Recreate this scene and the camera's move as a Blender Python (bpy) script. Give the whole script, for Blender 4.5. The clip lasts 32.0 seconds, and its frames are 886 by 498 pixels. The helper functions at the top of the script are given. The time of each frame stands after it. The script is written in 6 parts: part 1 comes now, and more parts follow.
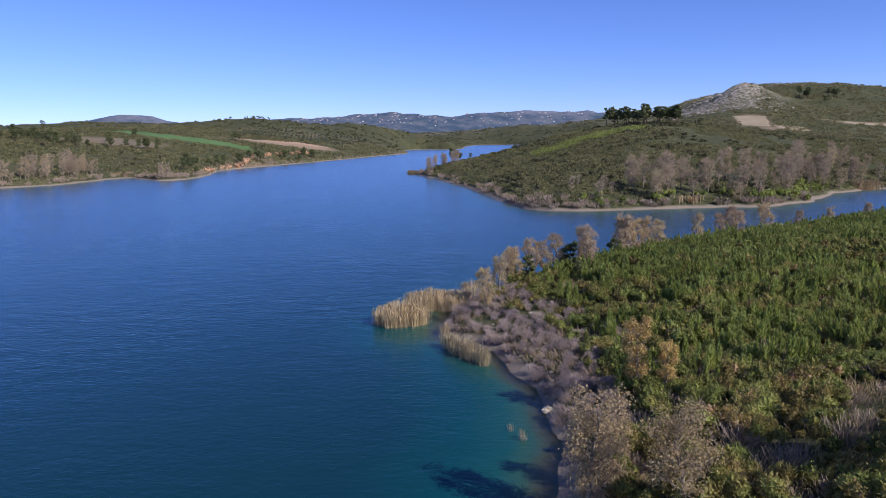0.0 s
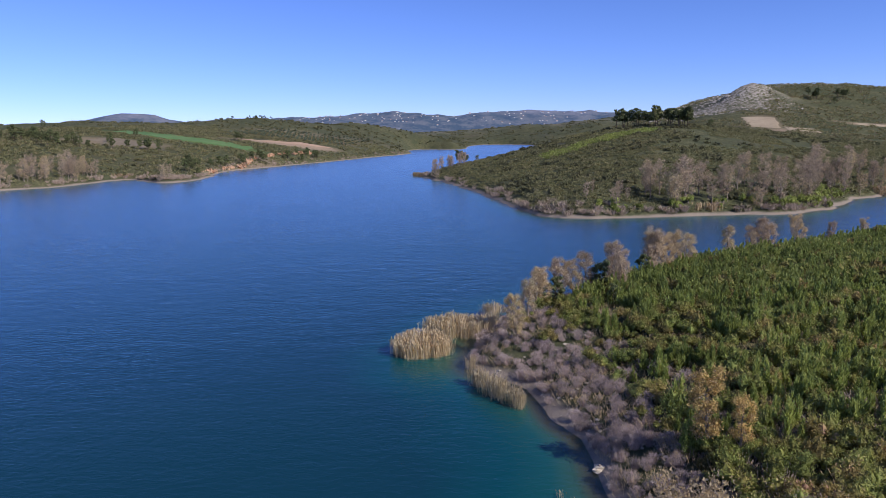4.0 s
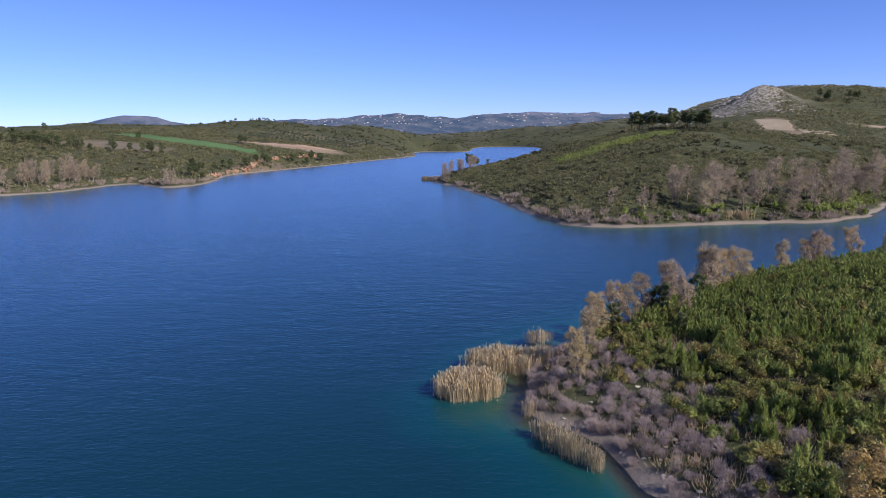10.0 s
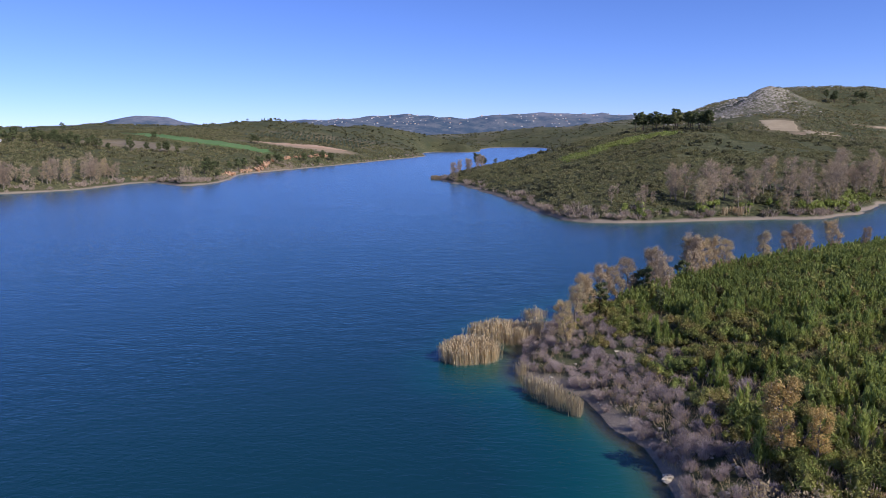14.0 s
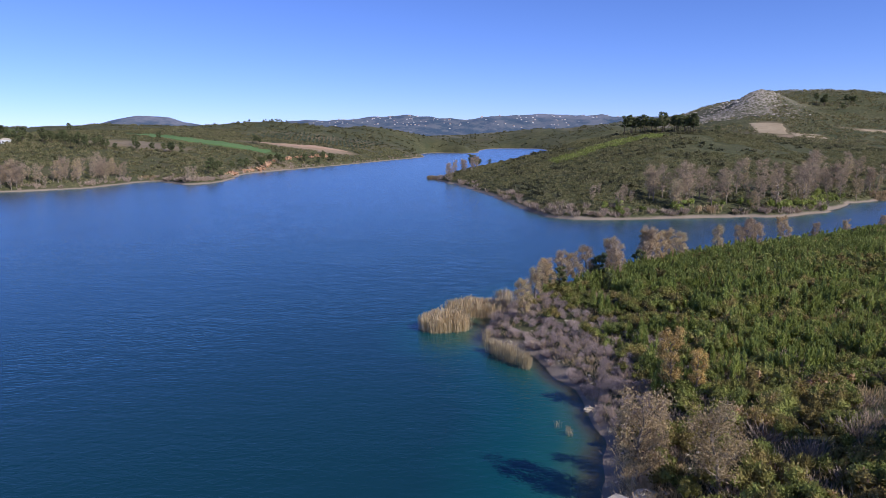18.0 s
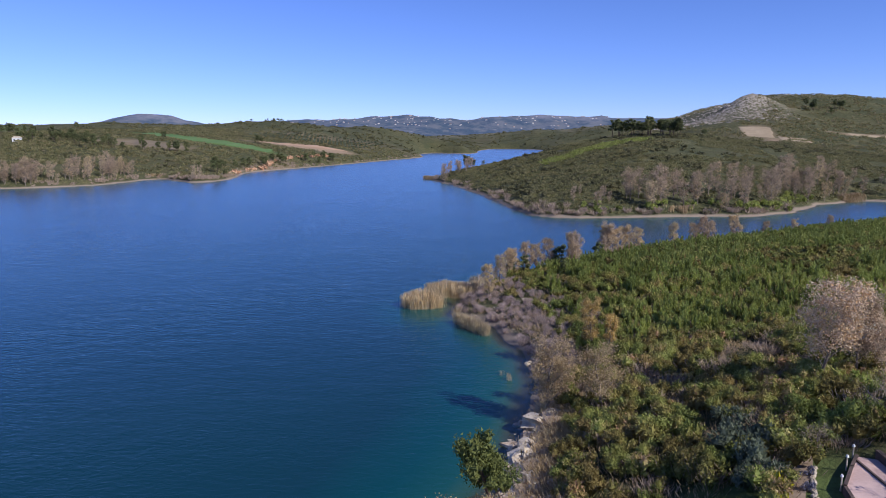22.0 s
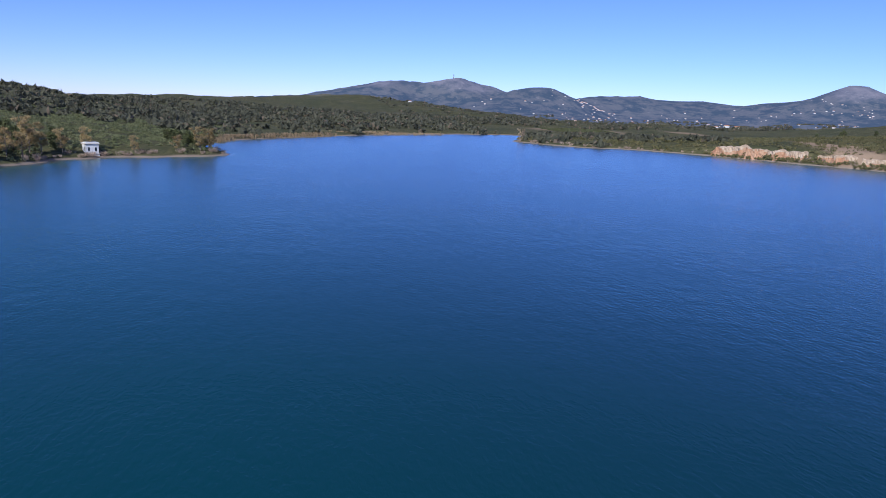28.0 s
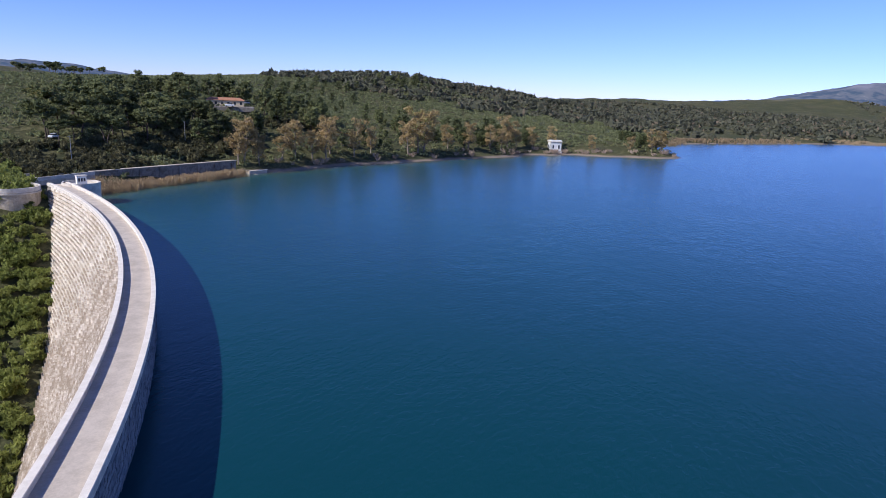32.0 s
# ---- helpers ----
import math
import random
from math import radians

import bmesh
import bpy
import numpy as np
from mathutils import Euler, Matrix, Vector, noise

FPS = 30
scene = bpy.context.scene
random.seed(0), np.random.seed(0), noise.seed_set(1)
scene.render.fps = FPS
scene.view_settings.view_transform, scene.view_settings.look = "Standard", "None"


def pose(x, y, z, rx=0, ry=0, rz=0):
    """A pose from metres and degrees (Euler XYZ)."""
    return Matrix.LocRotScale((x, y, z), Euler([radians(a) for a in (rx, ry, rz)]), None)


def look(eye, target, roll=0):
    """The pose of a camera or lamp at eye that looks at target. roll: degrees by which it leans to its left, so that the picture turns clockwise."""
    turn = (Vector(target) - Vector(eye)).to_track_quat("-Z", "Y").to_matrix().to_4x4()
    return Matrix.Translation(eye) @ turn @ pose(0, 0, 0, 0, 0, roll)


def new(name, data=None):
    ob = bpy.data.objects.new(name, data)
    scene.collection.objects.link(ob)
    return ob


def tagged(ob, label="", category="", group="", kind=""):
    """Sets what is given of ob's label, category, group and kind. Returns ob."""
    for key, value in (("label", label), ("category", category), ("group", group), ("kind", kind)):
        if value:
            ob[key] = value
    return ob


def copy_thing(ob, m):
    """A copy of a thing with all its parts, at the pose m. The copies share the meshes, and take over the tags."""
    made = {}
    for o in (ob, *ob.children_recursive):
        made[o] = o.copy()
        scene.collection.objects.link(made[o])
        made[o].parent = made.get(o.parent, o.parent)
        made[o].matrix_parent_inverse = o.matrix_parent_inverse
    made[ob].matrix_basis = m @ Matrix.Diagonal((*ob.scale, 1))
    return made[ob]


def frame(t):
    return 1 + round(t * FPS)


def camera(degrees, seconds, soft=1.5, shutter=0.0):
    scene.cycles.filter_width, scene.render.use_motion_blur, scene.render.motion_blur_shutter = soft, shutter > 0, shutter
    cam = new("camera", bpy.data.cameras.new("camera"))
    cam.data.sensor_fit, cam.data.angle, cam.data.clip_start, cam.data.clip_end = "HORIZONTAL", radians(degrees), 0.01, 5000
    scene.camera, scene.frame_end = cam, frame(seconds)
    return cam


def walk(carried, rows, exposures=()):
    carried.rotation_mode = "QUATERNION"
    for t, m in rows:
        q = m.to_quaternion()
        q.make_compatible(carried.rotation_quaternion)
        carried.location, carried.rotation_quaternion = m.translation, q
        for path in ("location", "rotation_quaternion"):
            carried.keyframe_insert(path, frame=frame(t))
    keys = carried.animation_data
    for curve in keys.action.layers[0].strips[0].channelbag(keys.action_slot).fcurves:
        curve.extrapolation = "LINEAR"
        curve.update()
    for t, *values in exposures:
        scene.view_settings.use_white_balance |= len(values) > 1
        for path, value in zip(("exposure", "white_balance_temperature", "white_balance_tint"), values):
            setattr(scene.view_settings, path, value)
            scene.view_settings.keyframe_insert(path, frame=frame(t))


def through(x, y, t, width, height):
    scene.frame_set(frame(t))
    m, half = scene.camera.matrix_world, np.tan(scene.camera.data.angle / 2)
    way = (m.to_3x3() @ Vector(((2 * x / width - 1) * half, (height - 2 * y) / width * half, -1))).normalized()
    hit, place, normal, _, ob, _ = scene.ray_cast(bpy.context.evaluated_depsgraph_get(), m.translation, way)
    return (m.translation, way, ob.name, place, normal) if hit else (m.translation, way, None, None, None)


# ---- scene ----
cam = camera(65.29, 32.0, 0.55)

# seconds, eye, heading to the left of north, pitch, lean
PATH = [
    (0, 0.00, -0.00, 27.65, 0.023, -9.266, -0.63),
    (0.5, 0.02, 1.03, 27.94, 0.056, -9.310, -0.57),
    (1, -0.26, 2.23, 28.16, 0.099, -9.302, -0.60),
    (1.5, -0.66, 3.43, 28.45, 0.158, -9.288, -0.56),
    (2, -1.25, 4.62, 28.80, 0.252, -9.271, -0.57),
    (2.5, -1.85, 5.67, 29.03, 0.234, -9.292, -0.52),
    (4.5, -3.36, 10.50, 29.84, 0.115, -9.375, -0.54),
    (5, -3.48, 12.05, 30.15, 0.103, -9.397, -0.58),
    (5.5, -3.65, 13.65, 30.26, 0.132, -9.367, -0.53),
    (6, -4.04, 15.30, 30.39, 0.243, -9.370, -0.50),
    (6.5, -4.60, 16.75, 30.49, 0.291, -9.324, -0.49),
    (7, -5.27, 18.04, 30.62, 0.314, -9.320, -0.51),
    (7.5, -5.89, 19.17, 30.71, 0.302, -9.313, -0.49),
    (8, -6.50, 20.23, 30.68, 0.312, -9.301, -0.49),
    (8.5, -7.15, 21.07, 30.74, 0.310, -9.260, -0.50),
    (9, -7.78, 21.47, 30.79, 0.284, -9.223, -0.51),
    (9.5, -8.39, 21.31, 30.77, 0.279, -9.230, -0.51),
    (10, -8.92, 21.08, 30.58, 0.278, -9.200, -0.53),
    (10.5, -9.17, 20.45, 30.43, 0.353, -9.182, -0.50),
    (11, -9.19, 19.38, 30.30, 0.483, -9.167, -0.51),
    (11.5, -9.14, 18.01, 30.25, 0.785, -9.147, -0.49),
    (12, -9.03, 16.46, 30.20, 1.041, -9.142, -0.49),
    (12.5, -8.94, 14.76, 30.18, 1.057, -9.131, -0.50),
    (13, -8.85, 12.83, 30.14, 1.014, -9.150, -0.47),
    (13.5, -8.59, 10.99, 30.14, 1.022, -9.146, -0.47),
    (14, -8.33, 9.05, 30.10, 1.028, -9.139, -0.44),
    (14.5, -8.01, 7.17, 30.04, 1.034, -9.129, -0.42),
    (16.5, -6.13, -1.13, 30.13, 1.056, -9.097, -0.39),
    (17, -5.64, -3.42, 30.14, 1.050, -9.061, -0.34),
    (17.5, -5.15, -5.79, 30.32, 1.056, -9.074, -0.30),
    (18, -4.65, -8.23, 30.52, 1.055, -9.073, -0.26),
    (18.5, -4.16, -10.64, 30.77, 1.053, -9.065, -0.19),
    (19, -3.63, -12.95, 30.89, 1.042, -9.062, -0.10),
    (19.5, -3.21, -15.29, 31.03, 1.028, -9.057, -0.01),
    (20, -2.67, -17.83, 31.07, 1.075, -9.042, 0.05),
    (20.5, -2.13, -20.35, 31.25, 1.092, -9.049, 0.10),
    (21, -1.45, -23.00, 31.44, 1.112, -9.051, 0.14),
    (21.5, -0.80, -25.65, 31.63, 1.075, -9.069, 0.16),
    (22, -0.08, -28.53, 31.83, 1.089, -9.087, 0.16),
    (22.5, 0.64, -31.41, 31.95, 1.145, -9.086, 0.17),
    (23, 1.36, -34.46, 31.94, 1.255, -9.064, 0.19),
    (23.5, 2.03, -37.53, 32.02, 1.383, -9.091, 0.21),
    (24, 2.59, -40.87, 32.13, 2.955, -9.120, 0.26),
    (24.5, 3.16, -44.13, 32.20, 10.314, -9.167, 0.65),
    (25, 4.03, -47.59, 32.28, 25.494, -9.438, 1.48),
    (25.5, 5.13, -51.03, 32.61, 37.306, -9.825, 2.12),
    (26, 6.29, -54.35, 32.80, 46.156, -10.194, 2.53),
    (26.5, 7.23, -57.14, 32.94, 53.061, -10.532, 2.95),
    (28.5, 8.34, -62.27, 34.04, 79.094, -11.784, 2.11),
    (29, 8.51, -62.75, 33.80, 81.342, -11.829, 2.18),
    (29.5, 8.74, -63.25, 33.39, 85.963, -11.954, 2.37),
    (30, 9.00, -63.84, 32.99, 92.239, -12.184, 2.43),
    (30.5, 9.11, -64.23, 32.75, 98.832, -12.434, 2.46),
    (31, 9.17, -64.37, 32.69, 102.202, -12.507, 2.51),
    (31.5, 9.25, -64.47, 32.71, 103.106, -12.506, 2.50),
    (32, 9.27, -64.58, 32.65, 110.213, -12.780, 2.53),
]


def aim(x, y, z, yaw, pitch):
    a, b = radians(yaw), radians(pitch)
    return (x - math.sin(a) * math.cos(b), y + math.cos(a) * math.cos(b), z + math.sin(b))


walk(cam, [(t, look((x, y, z), aim(x, y, z, yaw, pitch), roll)) for t, x, y, z, yaw, pitch, roll in PATH],
     [(0.0, 0.0, 5600, 15), (23.0, 0.0, 5600, 15), (25.0, -0.05, 5480, 15), (26.0, -0.1, 5380, 15), (29.5, -0.08, 5380, 15), (31.0, 0.1, 5500, 15), (32.0, 0.1, 5560, 15)])

# ---- light ----
SUN_FROM = Vector((0.81, -0.585, 0.0)).normalized()
SUN_EL = radians(36)
world = bpy.data.worlds.new("sky")
scene.world = world
world.use_nodes = True
wn = world.node_tree.nodes
wl = world.node_tree.links
sky = wn.new("ShaderNodeTexSky")
sky.sky_type = "NISHITA"
sky.sun_disc = False
sky.sun_elevation = SUN_EL
sky.sun_rotation = math.atan2(SUN_FROM.x, SUN_FROM.y)
sky.altitude = 2600
sky.air_density, sky.dust_density, sky.ozone_density = 1.0, 0.0, 5.0
grade = wn.new("ShaderNodeMix")
grade.data_type, grade.blend_type = "RGBA", "MULTIPLY"
grade.inputs[0].default_value = 1.0
grade.inputs[7].default_value = (0.92, 0.872, 1.15, 1)
wl.new(sky.outputs["Color"], grade.inputs[6])
wl.new(grade.outputs[2], wn["Background"].inputs["Color"])
wn["Background"].inputs["Strength"].default_value = 0.118
sun = new("sun", bpy.data.lights.new("sun", "SUN"))
sun.data.energy, sun.data.angle, sun.data.color = 5.0, radians(0.53), (1.0, 0.91, 0.77)
sun_dir = Vector((SUN_FROM.x * math.cos(SUN_EL), SUN_FROM.y * math.cos(SUN_EL), math.sin(SUN_EL)))
sun.matrix_world = Matrix.Translation((0, 0, 400)) @ sun_dir.to_track_quat("Z", "Y").to_matrix().to_4x4()
scene.view_settings.exposure = 0.0

# ---- materials ----
class Nodes:
    """A node material in the making."""

    def __init__(self, name, rough=0.85, spec=0.3):
        self.mat = bpy.data.materials.new(name)
        self.mat.use_nodes = True
        self.t = self.mat.node_tree
        self.b = self.t.nodes["Principled BSDF"]
        self.b.inputs["Roughness"].default_value = rough
        self.b.inputs["Specular IOR Level"].default_value = spec

    def node(self, kind, **inputs):
        n = self.t.nodes.new(kind)
        for k, v in inputs.items():
            n.inputs[k.replace("_", " ")].default_value = v
        return n

    def link(self, a, b):
        self.t.links.new(a, b)

    def coords(self):
        return self.node("ShaderNodeNewGeometry").outputs["Position"]

    def local(self):
        return self.node("ShaderNodeTexCoord").outputs["Object"]

    def noise(self, vec, scale, detail=4, rough=0.6, dist=0.0):
        n = self.node("ShaderNodeTexNoise", Scale=scale, Detail=detail, Roughness=rough, Distortion=dist)
        self.link(vec, n.inputs["Vector"])
        return n.outputs["Fac"]

    def ramp(self, fac, *stops):
        n = self.node("ShaderNodeValToRGB")
        e = n.color_ramp.elements
        while len(e) < len(stops):
            e.new(0.5)
        for el, (p, c) in zip(e, stops):
            el.position, el.color = p, (*c, 1) if len(c) == 3 else c
        self.link(fac, n.inputs["Fac"])
        return n.outputs["Color"]

    def mix(self, fac, a, b, blend="MIX"):
        n = self.t.nodes.new("ShaderNodeMix")
        n.data_type, n.blend_type = "RGBA", blend
        for v, k in ((fac, 0), (a, 6), (b, 7)):
            if hasattr(v, "links"):
                self.link(v, n.inputs[k])
            else:
                n.inputs[k].default_value = (*v, 1) if isinstance(v, tuple) else v
        return n.outputs[2]

    def math(self, op, a, b=0.0, clamp=False):
        n = self.t.nodes.new("ShaderNodeMath")
        n.operation, n.use_clamp = op, clamp
        for v, k in ((a, 0), (b, 1)):
            if hasattr(v, "links"):
                self.link(v, n.inputs[k])
            else:
                n.inputs[k].default_value = v
        return n.outputs[0]

    def step(self, v, lo, hi):
        n = self.node("ShaderNodeMapRange")
        n.interpolation_type = "SMOOTHSTEP"
        n.inputs["From Min"].default_value, n.inputs["From Max"].default_value = lo, hi
        self.link(v, n.inputs["Value"])
        return n.outputs["Result"]

    def bump(self, height, strength=0.5, dist=0.1):
        n = self.node("ShaderNodeBump", Strength=strength, Distance=dist)
        self.link(height, n.inputs["Height"])
        self.link(n.outputs["Normal"], self.b.inputs["Normal"])

    def color(self, c):
        if hasattr(c, "links"):
            self.link(c, self.b.inputs["Base Color"])
        else:
            self.b.inputs["Base Color"].default_value = (*c, 1)
        return self.mat


def foliage_material(name, dark, light, odd, odd_share=0.15, through=0.35, drift=0.0):
    """Leaves: each clump varies by island, each plant by object."""
    m = Nodes(name, 0.7, 0.12)
    isl = m.node("ShaderNodeNewGeometry").outputs["Random Per Island"]
    obj = m.node("ShaderNodeObjectInfo").outputs["Random"]
    c = m.mix(isl, dark, light)
    patch = m.noise(m.coords(), 0.09, 3, 0.6)
    c = m.mix(m.math("MULTIPLY", m.step(patch, 0.42, 0.66), 0.6), c, tuple(0.75 * a + 0.25 * b for a, b in zip(light, odd)))
    pick = m.math("GREATER_THAN", m.math("ADD", m.math("MULTIPLY", obj, 0.55), m.math("MULTIPLY", isl, 0.45)), 1.0 - odd_share)
    c = m.mix(pick, c, odd)
    hsv = m.node("ShaderNodeHueSaturation")
    m.link(m.math("ADD", m.math("MULTIPLY", obj, 0.5), 0.75), hsv.inputs["Value"])
    if drift:
        m.link(m.math("ADD", 0.5 - drift, m.math("MULTIPLY", m.step(m.noise(m.coords(), 0.33, 2, 0.5), 0.36, 0.64), 2 * drift)), hsv.inputs["Hue"])
    m.link(c, hsv.inputs["Color"])
    c = hsv.outputs["Color"]
    m.color(c)
    tr = m.node("ShaderNodeBsdfTranslucent")
    m.link(c, tr.inputs["Color"])
    mx = m.node("ShaderNodeMixShader")
    mx.inputs["Fac"].default_value = through
    m.link(m.b.outputs[0], mx.inputs[1])
    m.link(tr.outputs[0], mx.inputs[2])
    m.link(mx.outputs[0], m.t.nodes["Material Output"].inputs["Surface"])
    return m.mat


def plain(name, a, b, scale=3.0, rough=0.85, bump=0.3, spec=0.3, metal=0.0, fine=None):
    """Two tones mixed by a coarse and a fine noise, with fine relief."""
    m = Nodes(name, rough, spec)
    m.b.inputs["Metallic"].default_value = metal
    p = m.coords()
    big, small = m.noise(p, scale, 3), m.noise(p, fine or scale * 9, 4, 0.7)
    f = m.step(m.math("ADD", m.math("MULTIPLY", big, 0.6), m.math("MULTIPLY", small, 0.4)), 0.35, 0.65)
    m.bump(small, bump, 0.03)
    return m.color(m.mix(f, a, b))


def ground_material():
    m = Nodes("hill_ground", 0.95, 0.1)
    p = m.coords()
    sep = m.node("ShaderNodeSeparateXYZ")
    m.link(p, sep.inputs[0])
    z = sep.outputs["Z"]
    big, mid, fine, grain = m.noise(p, 0.006, 4), m.noise(p, 0.05, 5, 0.65), m.noise(p, 0.35, 5, 0.7), m.noise(p, 3.0, 4, 0.7)
    scrub = m.mix(m.step(mid, 0.35, 0.62), (0.098, 0.096, 0.042), (0.165, 0.148, 0.070))
    scrub = m.mix(m.step(fine, 0.42, 0.6), scrub, (0.065, 0.066, 0.026))
    wide = m.noise(p, 0.017, 6, 0.7)
    scrub = m.mix(m.math("MULTIPLY", m.step(wide, 0.44, 0.60), 0.6), scrub, (0.060, 0.070, 0.034))
    tuft = m.noise(p, 0.9, 3, 0.6)
    scrub = m.mix(m.math("MULTIPLY", m.step(tuft, 0.46, 0.58), 0.55), scrub, (0.040, 0.045, 0.020))
    dry = m.mix(fine, (0.16, 0.125, 0.08), (0.10, 0.085, 0.05))
    c = m.mix(m.step(m.math("ADD", m.math("MULTIPLY", big, 0.5), m.math("MULTIPLY", fine, 0.5)), 0.53, 0.66), scrub, dry)
    # limestone outcrops on the attribute that the terrain carries, which also greys far land for haze
    att = m.node("ShaderNodeAttribute")
    att.attribute_name = "cover"
    cs = m.node("ShaderNodeSeparateColor")
    m.link(att.outputs["Color"], cs.inputs[0])
    rockmask = m.math("MULTIPLY", cs.outputs[0], m.math("MULTIPLY", m.step(fine, 0.40, 0.60), m.math("SUBTRACT", 1.15, m.step(wide, 0.40, 0.62)), True))
    rock = m.mix(grain, (0.54, 0.46, 0.37), (0.31, 0.265, 0.21))
    c = m.mix(rockmask, c, rock)
    soil = m.mix(fine, (0.36, 0.255, 0.16), (0.28, 0.205, 0.13))
    c = m.mix(m.math("MULTIPLY", cs.outputs[1], m.step(mid, 0.15, 0.4)), c, soil)
    grass = m.mix(m.step(fine, 0.35, 0.65), (0.125, 0.165, 0.045), (0.085, 0.105, 0.035))
    c = m.mix(cs.outputs[2], c, grass)
    # washed bank along the water line
    wet = m.node("ShaderNodeAttribute")
    wet.attribute_name = "lakeside"
    wet = wet.outputs["Fac"]
    edge = m.math("ADD", z, m.math("MULTIPLY", m.math("SUBTRACT", mid, 0.5), 2.0))
    bank = m.math("MULTIPLY", wet, m.math("SUBTRACT", 1.0, m.step(edge, 0.35, 1.2)))
    c = m.mix(bank, c, m.mix(grain, (0.34, 0.27, 0.20), (0.22, 0.175, 0.13)))
    deep = m.math("MULTIPLY", wet, m.math("SUBTRACT", 1.0, m.step(z, -0.6, 0.15)))
    c = m.mix(deep, c, m.mix(fine, (0.30, 0.235, 0.12), (0.19, 0.165, 0.085)))
    m.bump(m.math("ADD", fine, m.math("MULTIPLY", grain, 0.4)), 0.8, 0.5)
    return m.color(c)


def water_material():
    m = Nodes("lake_water", 0.06, 0.5)
    m.t.nodes.remove(m.b)
    p = m.coords()
    mp = m.node("ShaderNodeMapping")
    mp.inputs["Rotation"].default_value = (0, 0, radians(20))
    mp.inputs["Scale"].default_value = (0.55, 1.0, 1.0)
    m.link(p, mp.inputs["Vector"])
    v = mp.outputs[0]
    w1, w2, w3 = m.noise(v, 1.5, 3, 0.55, 0.4), m.noise(v, 0.35, 2, 0.5), m.noise(p, 0.012, 3, 0.55)
    calm = m.step(w3, 0.36, 0.62)
    h = m.math("MULTIPLY", m.math("ADD", w1, m.math("MULTIPLY", w2, 1.2)), m.math("ADD", 0.45, m.math("MULTIPLY", calm, 0.55)))
    bp = m.node("ShaderNodeBump", Strength=0.45, Distance=0.18)
    m.link(h, bp.inputs["Height"])
    att = m.node("ShaderNodeAttribute")
    att.attribute_name = "depth"
    d = att.outputs["Fac"]
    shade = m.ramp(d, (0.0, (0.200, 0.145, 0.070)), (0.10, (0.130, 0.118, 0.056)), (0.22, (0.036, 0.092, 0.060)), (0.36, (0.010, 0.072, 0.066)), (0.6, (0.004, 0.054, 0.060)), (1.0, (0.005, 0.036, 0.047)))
    body = m.node("ShaderNodeBsdfDiffuse")
    m.link(shade, body.inputs["Color"])
    clear = m.node("ShaderNodeBsdfTransparent")
    clear.inputs["Color"].default_value = (0.55, 0.82, 0.72, 1)
    mx = m.node("ShaderNodeMixShader")
    m.link(m.step(d, 0.0, 0.30), mx.inputs["Fac"])
    m.link(clear.outputs[0], mx.inputs[1])
    m.link(body.outputs[0], mx.inputs[2])
    gl = m.node("ShaderNodeBsdfGlossy", Roughness=0.25)
    gl.inputs["Color"].default_value = (0.82, 0.93, 1, 1)
    m.link(bp.outputs[0], gl.inputs["Normal"])
    fr = m.node("ShaderNodeFresnel", IOR=1.333)
    m.link(bp.outputs[0], fr.inputs["Normal"])
    out = m.node("ShaderNodeMixShader")
    m.link(fr.outputs[0], out.inputs["Fac"])
    m.link(mx.outputs[0], out.inputs[1])
    m.link(gl.outputs[0], out.inputs[2])
    m.link(out.outputs[0], m.t.nodes["Material Output"].inputs["Surface"])
    return m.mat


def backdrop_material():
    """Far mountains with haze added as glow: wooded lower slopes, bare stone higher up."""
    m = Nodes("distant_mountain", 1.0, 0.0)
    p = m.coords()
    sep = m.node("ShaderNodeSeparateXYZ")
    m.link(p, sep.inputs[0])
    a, b, d = m.noise(p, 0.004, 6, 0.7), m.noise(p, 0.03, 5, 0.7), m.noise(p, 0.011, 6, 0.75)
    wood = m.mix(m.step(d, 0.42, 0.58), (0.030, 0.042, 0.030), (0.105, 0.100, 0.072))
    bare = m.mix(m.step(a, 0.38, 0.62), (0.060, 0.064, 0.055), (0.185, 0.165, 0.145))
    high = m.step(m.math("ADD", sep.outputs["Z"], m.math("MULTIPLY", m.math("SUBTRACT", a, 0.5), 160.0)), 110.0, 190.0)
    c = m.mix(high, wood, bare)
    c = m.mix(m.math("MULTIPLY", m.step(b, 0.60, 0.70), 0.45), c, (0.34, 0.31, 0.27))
    # Aerial haze is put in as a faint, even blue emission.
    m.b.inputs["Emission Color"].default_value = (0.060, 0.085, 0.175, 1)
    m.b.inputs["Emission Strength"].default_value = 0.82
    m.bump(m.noise(p, 0.012, 5, 0.65), 1.0, 14.0)
    return m.color(c)


BACKDROP = backdrop_material()
GROUND, WATER = ground_material(), water_material()
SHRUB = foliage_material("maquis_leaf", (0.105, 0.100, 0.030), (0.36, 0.345, 0.092), (0.46, 0.34, 0.16), 0.17, 0.42, 0.035)
PINE_YOUNG = foliage_material("young_pine_needle", (0.160, 0.195, 0.045), (0.43, 0.47, 0.125), (0.46, 0.41, 0.14), 0.14, 0.52)
PINE = foliage_material("pine_needle", (0.066, 0.080, 0.034), (0.185, 0.200, 0.080), (0.21, 0.19, 0.08), 0.12, 0.3)
PINE_LIGHT = foliage_material("pine_shoot", (0.095, 0.120, 0.034), (0.28, 0.31, 0.090), (0.33, 0.30, 0.10), 0.14, 0.42)
OLIVE = foliage_material("olive_leaf", (0.091, 0.111, 0.065), (0.195, 0.221, 0.143), (0.156, 0.169, 0.091), 0.1)
